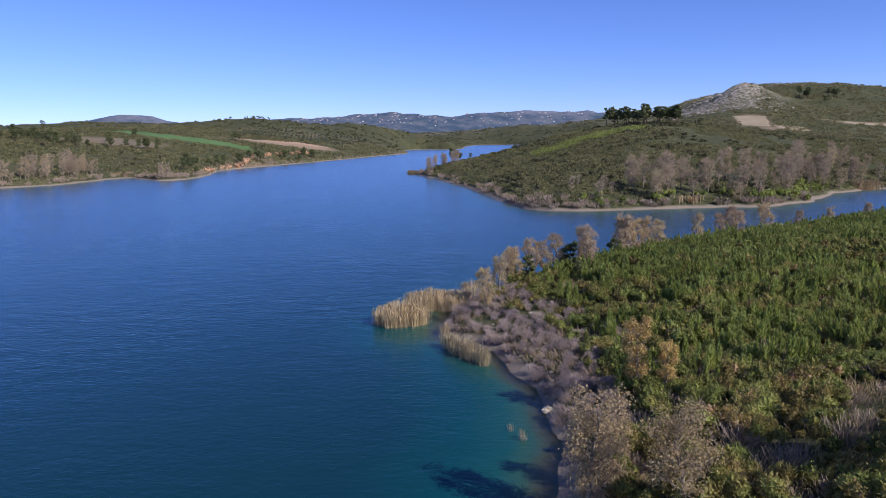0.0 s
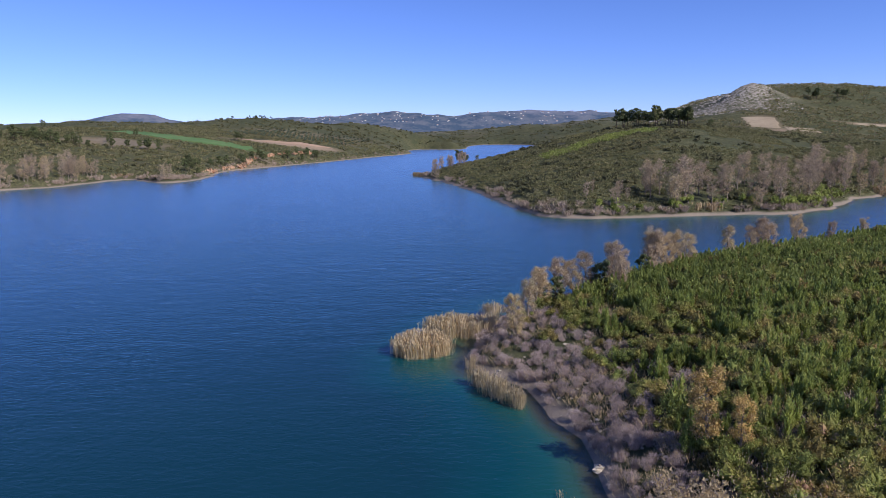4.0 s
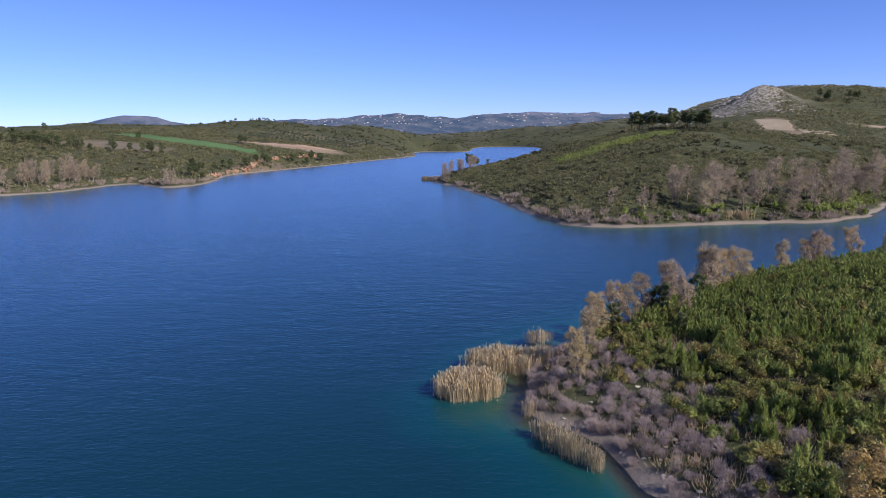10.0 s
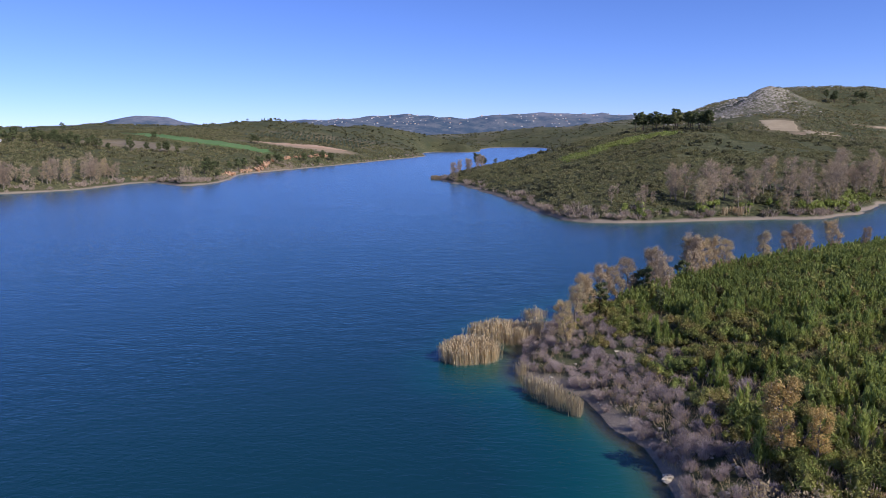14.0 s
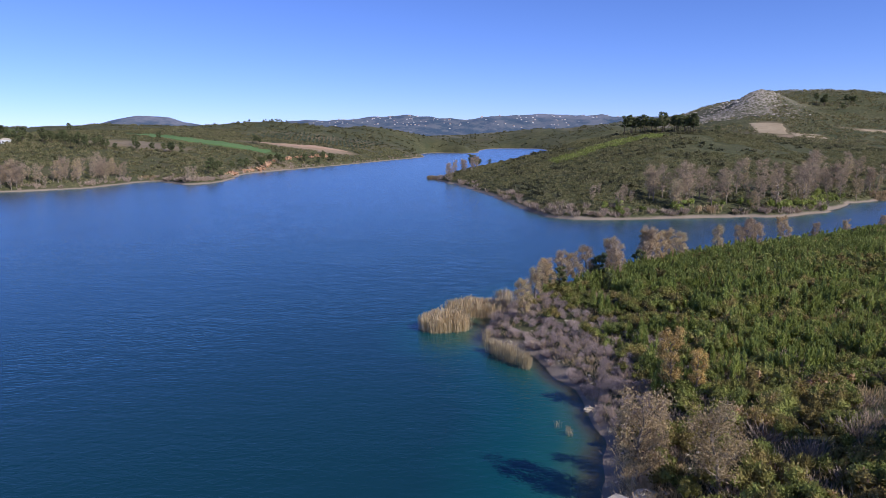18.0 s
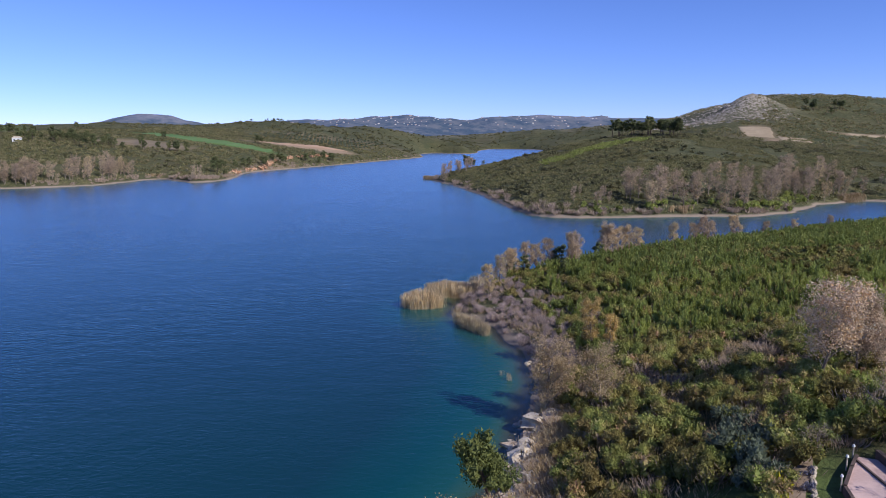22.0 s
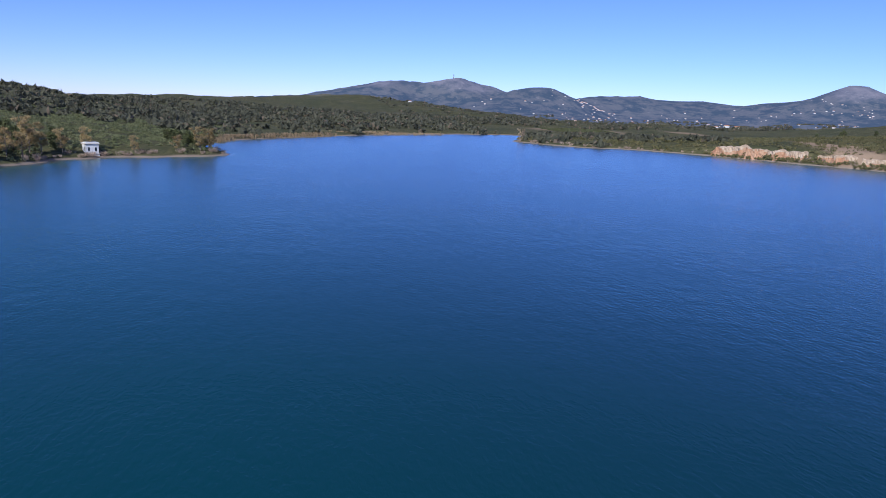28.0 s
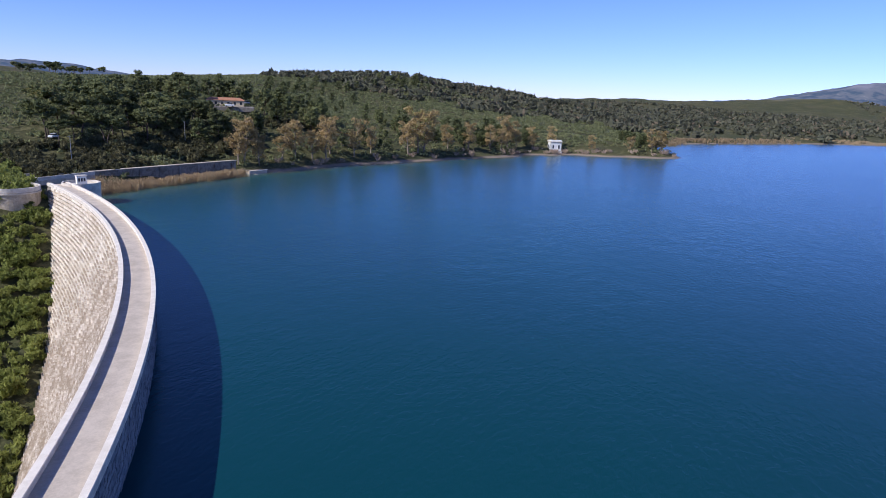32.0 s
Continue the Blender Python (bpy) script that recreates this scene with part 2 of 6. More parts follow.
DRYLEAF = foliage_material("dry_leaf", (0.34, 0.245, 0.150), (0.60, 0.455, 0.30), (0.44, 0.38, 0.19), 0.2, 0.4)
STRAW = foliage_material("straw_leaf", (0.42, 0.30, 0.150), (0.70, 0.53, 0.30), (0.40, 0.35, 0.14), 0.2, 0.45)
OCHRE = foliage_material("autumn_leaf", (0.42, 0.28, 0.09), (0.76, 0.54, 0.21), (0.30, 0.28, 0.09), 0.12)
PLANE_LEAF = foliage_material("plane_leaf", (0.29, 0.205, 0.090), (0.57, 0.43, 0.20), (0.30, 0.28, 0.10), 0.22, 0.4)
REED = foliage_material("reed_straw", (0.44, 0.335, 0.185), (0.76, 0.62, 0.39), (0.36, 0.27, 0.15), 0.15, 0.42)
TWIG = foliage_material("bare_twig", (0.23, 0.170, 0.130), (0.44, 0.335, 0.255), (0.36, 0.27, 0.17), 0.2, 0.0)
THICKET = foliage_material("thicket_twig", (0.25, 0.185, 0.165), (0.50, 0.395, 0.35), (0.40, 0.30, 0.20), 0.12, 0.0)
BARK = plain("bark", (0.19, 0.145, 0.105), (0.33, 0.27, 0.205), 1.5, 0.9, 0.6)
BARK_DARK = plain("pine_bark", (0.07, 0.05, 0.04), (0.14, 0.10, 0.075), 1.5, 0.95, 0.6)
COPING = plain("pale_coping", (0.74, 0.66, 0.53), (0.86, 0.78, 0.65), 1.2, 0.9, 0.0, 0.1)
CONCRETE = plain("crest_paving", (0.46, 0.39, 0.305), (0.60, 0.515, 0.41), 0.5, 0.9, 0.2)
MARBLE = plain("marble_coping", (0.52, 0.46, 0.38), (0.68, 0.62, 0.53), 0.8, 0.75, 0.3)
LIMESTONE = plain("limestone", (0.38, 0.31, 0.225), (0.62, 0.53, 0.40), 0.9, 0.9, 0.7)
STONE_FACE = plain("marble_block", (0.50, 0.44, 0.36), (0.74, 0.68, 0.58), 0.7, 0.8, 0.5)
STONE_DARK = plain("masonry_joint", (0.16, 0.14, 0.115), (0.24, 0.21, 0.175), 1.0, 0.95, 0.5)
PLASTER = plain("white_plaster", (0.70, 0.68, 0.62), (0.80, 0.78, 0.73), 0.8, 0.85, 0.15)
DARKGLASS = plain("window_dark", (0.02, 0.025, 0.03), (0.04, 0.045, 0.05), 1.0, 0.2, 0.0, 0.5)
TILE_ROOF = plain("clay_tile", (0.36, 0.16, 0.085), (0.47, 0.24, 0.14), 1.0, 0.9, 0.4)
HILL_SCRUB = foliage_material("hill_scrub_leaf", (0.122, 0.120, 0.052), (0.245, 0.224, 0.096), (0.30, 0.23, 0.135), 0.15, 0.35)
ROCK_GREY = plain("grey_outcrop", (0.36, 0.295, 0.225), (0.60, 0.51, 0.405), 0.4, 0.95, 0.7)
# Marble of the lake side, its shade put into a darker, bluer colour.
DIM_STONE = plain("shaded_masonry", (0.14, 0.15, 0.17), (0.28, 0.285, 0.30), 0.8, 0.9, 0.5)
OLIVE_SCRUB = foliage_material("grey_green_scrub", (0.115, 0.130, 0.058), (0.220, 0.235, 0.105), (0.27, 0.235, 0.13), 0.12, 0.35)
FAR_WOOD = foliage_material("far_wood_leaf", (0.058, 0.062, 0.040), (0.125, 0.125, 0.078), (0.17, 0.135, 0.09), 0.12, 0.3)
REED_BROWN = foliage_material("reed_brown", (0.32, 0.225, 0.12), (0.58, 0.44, 0.26), (0.30, 0.22, 0.12), 0.15)
DARK_SCRUB = foliage_material("dark_scrub_leaf", (0.075, 0.074, 0.036), (0.170, 0.160, 0.075), (0.22, 0.16, 0.09), 0.12, 0.3)
RUBBLE = plain("rubble_wall", (0.15, 0.13, 0.105), (0.33, 0.29, 0.24), 0.7, 0.95, 0.7, fine=3.0)
OCHRE_PLASTER = plain("ochre_plaster", (0.55, 0.45, 0.29), (0.63, 0.53, 0.36), 0.8, 0.85, 0.15)

# ---- the lake's shores, as lines on the plan ----
EAST_SHORE = [(62, -60), (40, -42), (24, -24), (10, -6), (4, 8), (3.2, 17), (3.3, 27), (4.7, 35), (8.4, 46), (10, 55), (11, 64), (10, 74),
              (7.5, 86), (3, 93), (-1, 98), (1, 105), (5, 113), (11, 122), (24, 134), (40, 148), (60, 164), (84, 178), (110, 194)]
INLET_SHORE = [(145, 216), (180, 256), (220, 298), (238, 326), (216, 336), (196, 326), (178, 316), (163, 297), (148, 278), (135, 268),
               (121, 261), (92, 258), (70, 254), (51, 251), (34, 260), (27, 284), (20, 333), (8, 400), (-3, 454), (-18, 510)]
NORTH_SHORE = [(2, 548), (60, 700), (140, 1000), (190, 1400), (235, 2000), (120, 2110), (60, 1800), (35, 1470), (-54, 1500), (-75, 1300),
               (-58, 1165), (-93, 1017), (-120, 903), (-146, 793), (-171, 700), (-186, 648), (-193, 599), (-178, 522), (-178, 487),
               (-188, 465), (-212, 490), (-229, 504), (-237, 482), (-239, 452), (-247, 425), (-271, 402)]
WEST_SHORE = [(-325, 391), (-379, 385), (-420, 373), (-472, 352), (-536, 329), (-600, 290), (-612, 250), (-641, 225), (-702, 206), (-735, 226),
              (-800, 262), (-872, 266), (-816, 131), (-755, 62), (-712, 20), (-640, -40), (-588, -80), (-525, -104), (-470, -96)]
SOUTH_SHORE = [(-440, -78), (-421, -85), (-404, -115), (-398, -140), (-385, -146), (-373, -160), (-352, -163), (-323, -180), (-290, -193),
               (-256, -208), (-228, -216), (-206, -222), (-190, -229), (-160, -228), (-136, -226), (-124, -219)]
DAM_C, DAM_R, DAM_W, CREST = Vector((136.2, -342.2)), 288.7, 4.6, 5.5
DAM_A0, DAM_A1 = 98.0, 155.2


def dam_point(deg, r):
    return (DAM_C.x + r * math.cos(radians(deg)), DAM_C.y + r * math.sin(radians(deg)))


def smooth_ring(pts, n=4):
    out = []
    for i in range(len(pts)):
        p0, p1, p2, p3 = (np.array(pts[(i + k - 1) % len(pts)], float) for k in range(4))
        for j in range(n):
            t = j / n
            out.append(0.5 * (2 * p1 + (p2 - p0) * t + (2 * p0 - 5 * p1 + 4 * p2 - p3) * t * t + (3 * p1 - p0 - 3 * p2 + p3) * t**3))
    return np.array(out)


RING = smooth_ring(EAST_SHORE + INLET_SHORE + NORTH_SHORE + WEST_SHORE + SOUTH_SHORE + [dam_point(a, DAM_R - 2.5) for a in np.linspace(152.5, 104, 16)])


def value_noise(x, y, seed=0):
    """Smooth noise from -1 to 1 on a unit lattice."""
    xi, yi = np.floor(x).astype(np.int64), np.floor(y).astype(np.int64)
    fx, fy = x - xi, y - yi
    fx, fy = fx * fx * (3 - 2 * fx), fy * fy * (3 - 2 * fy)

    def h(a, b):
        n = (a * 374761393 + b * 668265263 + seed * 974711) & 0xFFFFFFFF
        n = ((n ^ (n >> 13)) * 1274126177) & 0xFFFFFFFF
        return ((n ^ (n >> 16)) & 0xFFFF) / 32767.5 - 1

    a, b, c, d = h(xi, yi), h(xi + 1, yi), h(xi, yi + 1), h(xi + 1, yi + 1)
    return (a * (1 - fx) + b * fx) * (1 - fy) + (c * (1 - fx) + d * fx) * fy


def fbm(x, y, scale, octaves=4, seed=0):
    out, amp = 0.0, 1.0
    for o in range(octaves):
        out = out + amp * value_noise(x / scale * 2**o + 17.3 * o, y / scale * 2**o - 9.1 * o, seed + o)
        amp *= 0.5
    return out


def shore_distance(x, y):
    """Metres from the lake's edge: positive on land, negative on the water."""
    x, y = np.asarray(x, float).ravel(), np.asarray(y, float).ravel()
    wx, wy = x + 1.6 * fbm(x, y, 9, 2, 5), y + 1.6 * fbm(x, y, 9, 2, 8)
    best = np.full(len(x), 1e18)
    inside = np.zeros(len(x), bool)
    a, b = RING, np.roll(RING, -1, 0)
    for (ax, ay), (bx, by) in zip(a, b):
        dx, dy = bx - ax, by - ay
        t = np.clip(((wx - ax) * dx + (wy - ay) * dy) / (dx * dx + dy * dy + 1e-9), 0, 1)
        best = np.minimum(best, (wx - ax - t * dx) ** 2 + (wy - ay - t * dy) ** 2)
        if dy:
            inside ^= ((ay > wy) != (by > wy)) & (wx < dx * (wy - ay) / dy + ax)
    d = np.sqrt(best)
    return np.where(inside, -d, d)


# hills: middle, half widths, height, turn in degrees
HILLS = [
    (128, 468, 76, 110, 21.5, 0), (235, 560, 90, 80, 12.2, 0), (300, 745, 90, 80, 23.2, 0), (430, 965, 150, 130, 58.5, 10), (370, 866, 24, 22, 21.0, 0),
    (780, 1060, 230, 190, 67.5, 0), (-400, 760, 160, 220, 25.1, 0), (-420, 1340, 330, 210, 37.1, 0), (-160, 1560, 100, 110, 29.7, 0), (-790, 1090, 210, 170, 40.4, 0),
    (-1500, 1900, 500, 300, 11.7, 0), (900, 100, 300, 300, 10.4, 0), (300, -80, 120, 100, 13.9, 0), (-700, 1180, 90, 110, -10.5, 0), (-330, 1290, 90, 110, 12.2, 0), (-560, 1330, 110, 110, -4.5, 0),
    (38, 14, 20, 25, 8.5, 0),
]
MOUNTAINS = [
    (620, 2520, 330, 290, 93.2, 0), (60, 3650, 1150, 280, 155.0, 0), (-1930, 4290, 240, 240, 123.6, 0), (-1750, 4400, 260, 260, 31.3, 0), (-4330, 420, 260, 320, 125.8, 0),
    (-4300, 780, 260, 180, 103.5, 0), (-4140, 1090, 240, 130, 128.5, 0), (-3330, 1340, 200, 190, 146.4, 0), (-3750, 1700, 260, 330, 78.6, 0), (-4020, 2000, 260, 260, 10.0, 0),
    (-3810, 2330, 260, 230, 70.0, 0), (-3350, 2630, 240, 260, 82.0, 0), (-3020, 2955, 130, 150, 118.5, 0), (-2950, 2900, 330, 300, 70.0, 0), (-2440, 3110, 170, 220, 56.0, 0),
    (-2700, 3200, 260, 220, 88.0, 0), (-2650, 250, 420, 350, 61.7, 0), (-1760, -220, 320, 260, 23.3, 0), (-450, 3580, 300, 250, 4.2, 0), (820, 3500, 250, 250, 27.7, 0),
    (-2080, 4000, 200, 250, 25.0, 0), (-4100, 1330, 150, 120, 110.6, 0), (-4140, 1090, 80, 60, 15.3, 0), (-3900, 1900, 150, 180, 30.0, 0),
    (-3700, 2450, 200, 150, 28.0, 0), (-3100, 2650, 200, 200, 13.8, 0), (-4280, 230, 150, 120, -31.5, 0), (-3600, 700, 300, 500, 20.3, 0),
    (-780, 3620, 200, 260, 23.0, 0), (-200, 3640, 180, 240, 8.0, 0), (220, 3640, 180, 240, -15.2, 0), (560, 3600, 200, 240, -30.1, 0), (1150, 3450, 220, 260, 29.1, 0), (-1480, 4560, 180, 220, 45.0, 0),
]
SOUTH_HILLS = [
    (-1150, -330, 260, 180, 5.8, 0), (-660, -500, 190, 140, 30.8, 0), (-290, -440, 130, 100, 15.0, 0), (-470, -330, 110, 80, -4.2, 0), (0, -1300, 700, 300, 85.5, 0), (-2600, -3350, 260, 200, 111.4, 0),
    (-2950, -3040, 240, 200, 22.3, 0), (-720, -250, 80, 60, 2.0, 0), (-262, -282, 62, 42, 10.5, 0), (-820, -420, 110, 90, 17.5, 0), (-1040, -410, 110, 80, 22.5, 0), (-560, -530, 90, 80, -5.0, 0),
]


def land_height(x, y):
    x, y = np.asarray(x, float), np.asarray(y, float)
    shape = x.shape
    x, y = x.ravel(), y.ravel()
    d = shore_distance(x, y)
    far_west = np.clip((-560 - x) / 160, 0, 1)
    low = 1 - 0.62 * far_west
    dp = np.maximum(d, 0)
    z = 2.4 * (1 - np.exp(-dp / 5.0)) + low * 9.0 * (1 - np.exp(-dp / 62.0))
    hill = np.zeros_like(z)
    for cx, cy, sx, sy, h, turn in HILLS + MOUNTAINS + SOUTH_HILLS:
        c, s = math.cos(radians(turn)), math.sin(radians(turn))
        u, v = (x - cx) * c + (y - cy) * s, (y - cy) * c - (x - cx) * s
        hill += h * np.exp(-0.5 * ((u / sx) ** 2 + (v / sy) ** 2))
    grow = 1 - np.exp(-dp / 45.0)
    z += hill * grow
    r = np.hypot(x, y)
    z += grow * (0.5 * fbm(x, y, 14, 3, 11) + np.clip(r / 900, 0.3, 2.0) * 1.8 * fbm(x, y, 90, 4, 3) + np.clip((r - 1500) / 1500, 0, 1) * (26 * fbm(x, y, 520, 5, 7) - 9 * np.abs(fbm(x, y, 210, 3, 13))))
    # bluffs of red earth along the western bank
    bluff = np.exp(-((x + 450) / 105.0) ** 4) * np.clip((y - 300) / 20, 0, 1) * np.clip((460 - y) / 40, 0, 1)
    z += bluff * 7.5 * (1 / (1 + np.exp(-(dp - 7) / 1.2))) * np.exp(-dp / 90)
    bed = -np.minimum(-np.minimum(d, 0) * 0.22, 7.0)
    z = np.where(d > 0, z, bed)
    # the gorge below the dam
    rr, ang = np.hypot(x - DAM_C.x, y - DAM_C.y), np.degrees(np.arctan2(y - DAM_C.y, x - DAM_C.x))
    u = np.clip(np.abs(ang - 126.5) / 29.0, 0, 1.6)
    gorge = 5.0 - 52 * np.clip(1 - u**1.35, 0, 1)
    inner = np.clip((DAM_R - 3.0 - rr) / 1.0, 0, 1) * np.clip((rr - 40) / 60, 0, 1) * np.clip((1.25 - u) / 0.25, 0, 1)
    z = z * (1 - inner) + np.minimum(z, gorge + 0.8 * fbm(x, y, 12, 3, 4)) * inner
    # the levelled garden
    g = np.exp(-(((x - 28.5) / 11.0) ** 4 + ((y - 6) / 13.5) ** 4))
    z = z * (1 - g) + 8.8 * g
    return z.reshape(shape)


def axis(*runs):
    out = []
    for a, b, s in runs:
        out += list(np.arange(a, b, s))
    return np.array(out + [runs[-1][1]])


GX = axis((-5000, -1400, 60), (-1400, -800, 20), (-800, -150, 5), (-150, -20, 3.5), (-20, 110, 1.25), (110, 260, 3), (260, 800, 14), (800, 5000, 140))
GY = axis((-5000, -600, 160), (-600, -260, 11), (-260, -20, 3.5), (-20, 180, 1.5), (180, 620, 4), (620, 1300, 10), (1300, 2200, 25), (2200, 5000, 55))


def grid_mesh(name, gx, gy, z, keep=None, drop=None):
    nx, ny = len(gx), len(gy)
    xx, yy = np.meshgrid(gx, gy)
    co = np.stack([xx.ravel(), yy.ravel(), z.ravel()], 1)
    i = (np.arange(ny - 1)[:, None] * nx + np.arange(nx - 1)[None]).ravel()
    quads = np.stack([i, i + 1, i + nx + 1, i + nx], 1)
    if keep is not None:
        quads = quads[keep(xx.ravel(), yy.ravel())[quads].any(1)]
    if drop is not None:
        quads = quads[~drop(xx.ravel(), yy.ravel())[quads].any(1)]
    me = bpy.data.meshes.new(name)
    me.vertices.add(len(co))
    me.vertices.foreach_set("co", co.ravel())
    me.loops.add(quads.size)
    me.loops.foreach_set("vertex_index", quads.ravel().astype(np.int32))
    me.polygons.add(len(quads))
    me.polygons.foreach_set("loop_start", np.arange(0, quads.size, 4, dtype=np.int32))
    me.polygons.foreach_set("use_smooth", np.ones(len(quads), bool))
    me.update(calc_edges=True)
    return me, xx, yy


HX, HY = np.meshgrid(GX, GY)
HZ = land_height(HX, HY)


HD = shore_distance(HX, HY).reshape(HX.shape)


def ground_at(x, y, sheet=HZ):
    """Height of the ground sheet, between its vertices."""
    x, y = np.asarray(x, float), np.asarray(y, float)
    i = np.clip(np.searchsorted(GX, x) - 1, 0, len(GX) - 2)
    j = np.clip(np.searchsorted(GY, y) - 1, 0, len(GY) - 2)
    u, v = (x - GX[i]) / (GX[i + 1] - GX[i]), (y - GY[j]) / (GY[j + 1] - GY[j])
    return (sheet[j, i] * (1 - u) + sheet[j, i + 1] * u) * (1 - v) + (sheet[j + 1, i] * (1 - u) + sheet[j + 1, i + 1] * u) * v


def bank_at(x, y):
    """Metres from the water's edge, off the same sheet."""
    return ground_at(x, y, HD)


def blob(x, y, cx, cy, rx, ry, turn=0.0, hard=3.0):
    c, s = math.cos(radians(turn)), math.sin(radians(turn))
    u, v = ((x - cx) * c + (y - cy) * s) / rx, ((y - cy) * c - (x - cx) * s) / ry
    return 1 / (1 + np.exp((u * u + v * v - 1) * hard))


FAR_EDGE = 2650.0
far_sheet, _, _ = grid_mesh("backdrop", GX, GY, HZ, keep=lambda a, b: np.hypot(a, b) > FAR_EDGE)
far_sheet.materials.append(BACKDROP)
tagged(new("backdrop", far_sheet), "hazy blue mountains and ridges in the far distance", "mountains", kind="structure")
me, xx, yy = grid_mesh("ground", GX, GY, HZ, drop=lambda a, b: np.hypot(a, b) > FAR_EDGE)
x, y, zz = xx.ravel(), yy.ravel(), HZ.ravel()
# The last rock term greys land past 2300 m to stand for haze.
rock = blob(x, y, 345, 868, 58, 80) + blob(x, y, 700, 1060, 330, 50, 0) * 0.5 + 0.5 * blob(x, y, 440, 990, 100, 50) + np.clip((np.hypot(x, y) - 2300) / 600, 0, 0.42)
soil = 0.85 * blob(x, y, 310, 697, 42, 13, 70) + blob(x, y, 300, 640, 32, 6, 48) + blob(x, y, 436, 741, 42, 5, 17) + blob(x, y, -205, 890, 78, 36, 42, 6) + 0.55 * blob(x, y, -225, 1065, 85, 75) + blob(x, y, -452, 392, 90, 16, -20, 6) * (zz < 16)
soil = soil + 0.9 * blob(x, y, -975, 408, 88, 62) + 0.8 * blob(x, y, -969, 583, 130, 16, 25) + 0.85 * blob(x, y, 37, 9, 5, 13, 0, 5) + 0.75 * blob(x, y, 7.5, 33, 3.0, 15, -12, 4) + blob(x, y, -170, 640, 22, 90, 14) * 0.6 + blob(x, y, -300, 640, 45, 26, 40) * 0.6
green = blob(x, y, -278, 742, 88, 20, 5, 6) + blob(x, y, -475, 825, 60, 40) + blob(x, y, 22, 8, 9, 15, 0, 5) + blob(x, y, 10.5, 11, 3, 6, 0, 5) + blob(x, y, 112, 142, 9, 6) + blob(x, y, -700, 1000, 50, 40) + blob(x, y, 190, 130, 10, 40)
cover = me.color_attributes.new("cover", "FLOAT_COLOR", "POINT")
cover.data.foreach_set("color", np.stack([np.clip(rock, 0, 1), np.clip(soil, 0, 1), np.clip(green, 0, 1), np.ones_like(x)], 1).ravel())
att = me.attributes.new("lakeside", "FLOAT", "POINT")
gorge_side = (np.hypot(x - DAM_C.x, y - DAM_C.y) < DAM_R - 2) & (y < -40)
att.data.foreach_set("value", np.where((HD.ravel() < 40) & ~gorge_side, 1.0, 0.0))
me.materials.append(GROUND)
ground = tagged(new("ground", me), "rolling hills of dry Mediterranean scrub and stony soil", "ground", kind="structure")

WX = axis((-1000, -150, 10), (-150, -20, 3), (-20, 60, 1.2), (60, 300, 5))
WY = axis((-320, -240, 8), (-240, -20, 2.5), (-20, 140, 1.5), (140, 620, 6), (620, 2200, 30))
wx, wy = np.meshgrid(WX, WY)
wd = shore_distance(wx, wy)
me, _, _ = grid_mesh("lake", WX, WY, np.zeros_like(wx), keep=lambda a, b: (wd < 12) & ~((np.hypot(a - DAM_C.x, b - DAM_C.y) < DAM_R - 1.2) & (b < 0)))
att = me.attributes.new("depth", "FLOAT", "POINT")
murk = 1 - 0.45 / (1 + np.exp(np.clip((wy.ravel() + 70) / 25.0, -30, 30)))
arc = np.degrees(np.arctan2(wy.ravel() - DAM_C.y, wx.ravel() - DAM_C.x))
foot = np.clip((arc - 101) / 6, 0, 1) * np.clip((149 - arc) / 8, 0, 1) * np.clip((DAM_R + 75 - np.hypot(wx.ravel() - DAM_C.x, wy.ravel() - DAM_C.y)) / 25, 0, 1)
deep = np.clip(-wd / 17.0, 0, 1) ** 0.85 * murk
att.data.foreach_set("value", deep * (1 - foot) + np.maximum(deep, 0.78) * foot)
me.materials.append(WATER)
water = tagged(new("water", me), "deep blue lake water with fine wind ripples", "water", kind="structure")

# fields and clearings with sharp edges, draped over the land
def field(corners, material, label, category="field", n=22, ragged=2.0, seed=1):
    u, v = np.meshgrid(np.linspace(0, 1, n), np.linspace(0, 1, n))
    a, b, c, d = (np.array(q, float) for q in corners)
    p = a * ((1 - u) * (1 - v))[..., None] + b * (u * (1 - v))[..., None] + c * (u * v)[..., None] + d * ((1 - u) * v)[..., None]
    x = p[..., 0] + ragged * fbm(p[..., 0], p[..., 1], 14, 3, seed)
    y = p[..., 1] + ragged * fbm(p[..., 0], p[..., 1], 14, 3, seed + 5)
    z = ground_at(x, y) + 0.4
    rim = (u == 0) | (u == 1) | (v == 0) | (v == 1)
    co = np.stack([x, y, np.where(rim, z - 0.7, z)], -1).reshape(-1, 3)
    i = (np.arange(n - 1)[:, None] * n + np.arange(n - 1)[None]).ravel()
    me = bpy.data.meshes.new("field")
    me.from_pydata(co.tolist(), [], np.stack([i, i + 1, i + n + 1, i + n], 1).tolist())
    me.materials.append(material)
    me.polygons.foreach_set("use_smooth", np.ones(len(me.polygons), bool))
    return tagged(new("field", me), label, category)


TAN_SOIL = plain("tan_soil", (0.29, 0.22, 0.13), (0.40, 0.31, 0.19), 0.03, 0.95, 0.5, fine=0.3)
RED_SOIL = plain("ploughed_soil", (0.36, 0.225, 0.13), (0.47, 0.32, 0.20), 0.03, 0.95, 0.6, fine=0.3)
MEADOW = plain("meadow", (0.085, 0.155, 0.045), (0.125, 0.195, 0.06), 0.03, 0.95, 0.4, fine=0.4)
field([(284, 672), (309, 662), (334, 722), (302, 732)], TAN_SOIL, "bare tan clearing below the rocky hilltop", seed=3)
field([(312, 648), (338, 640), (346, 668), (318, 676)], TAN_SOIL, "small eroded tan clearing beside a hill track", seed=4)
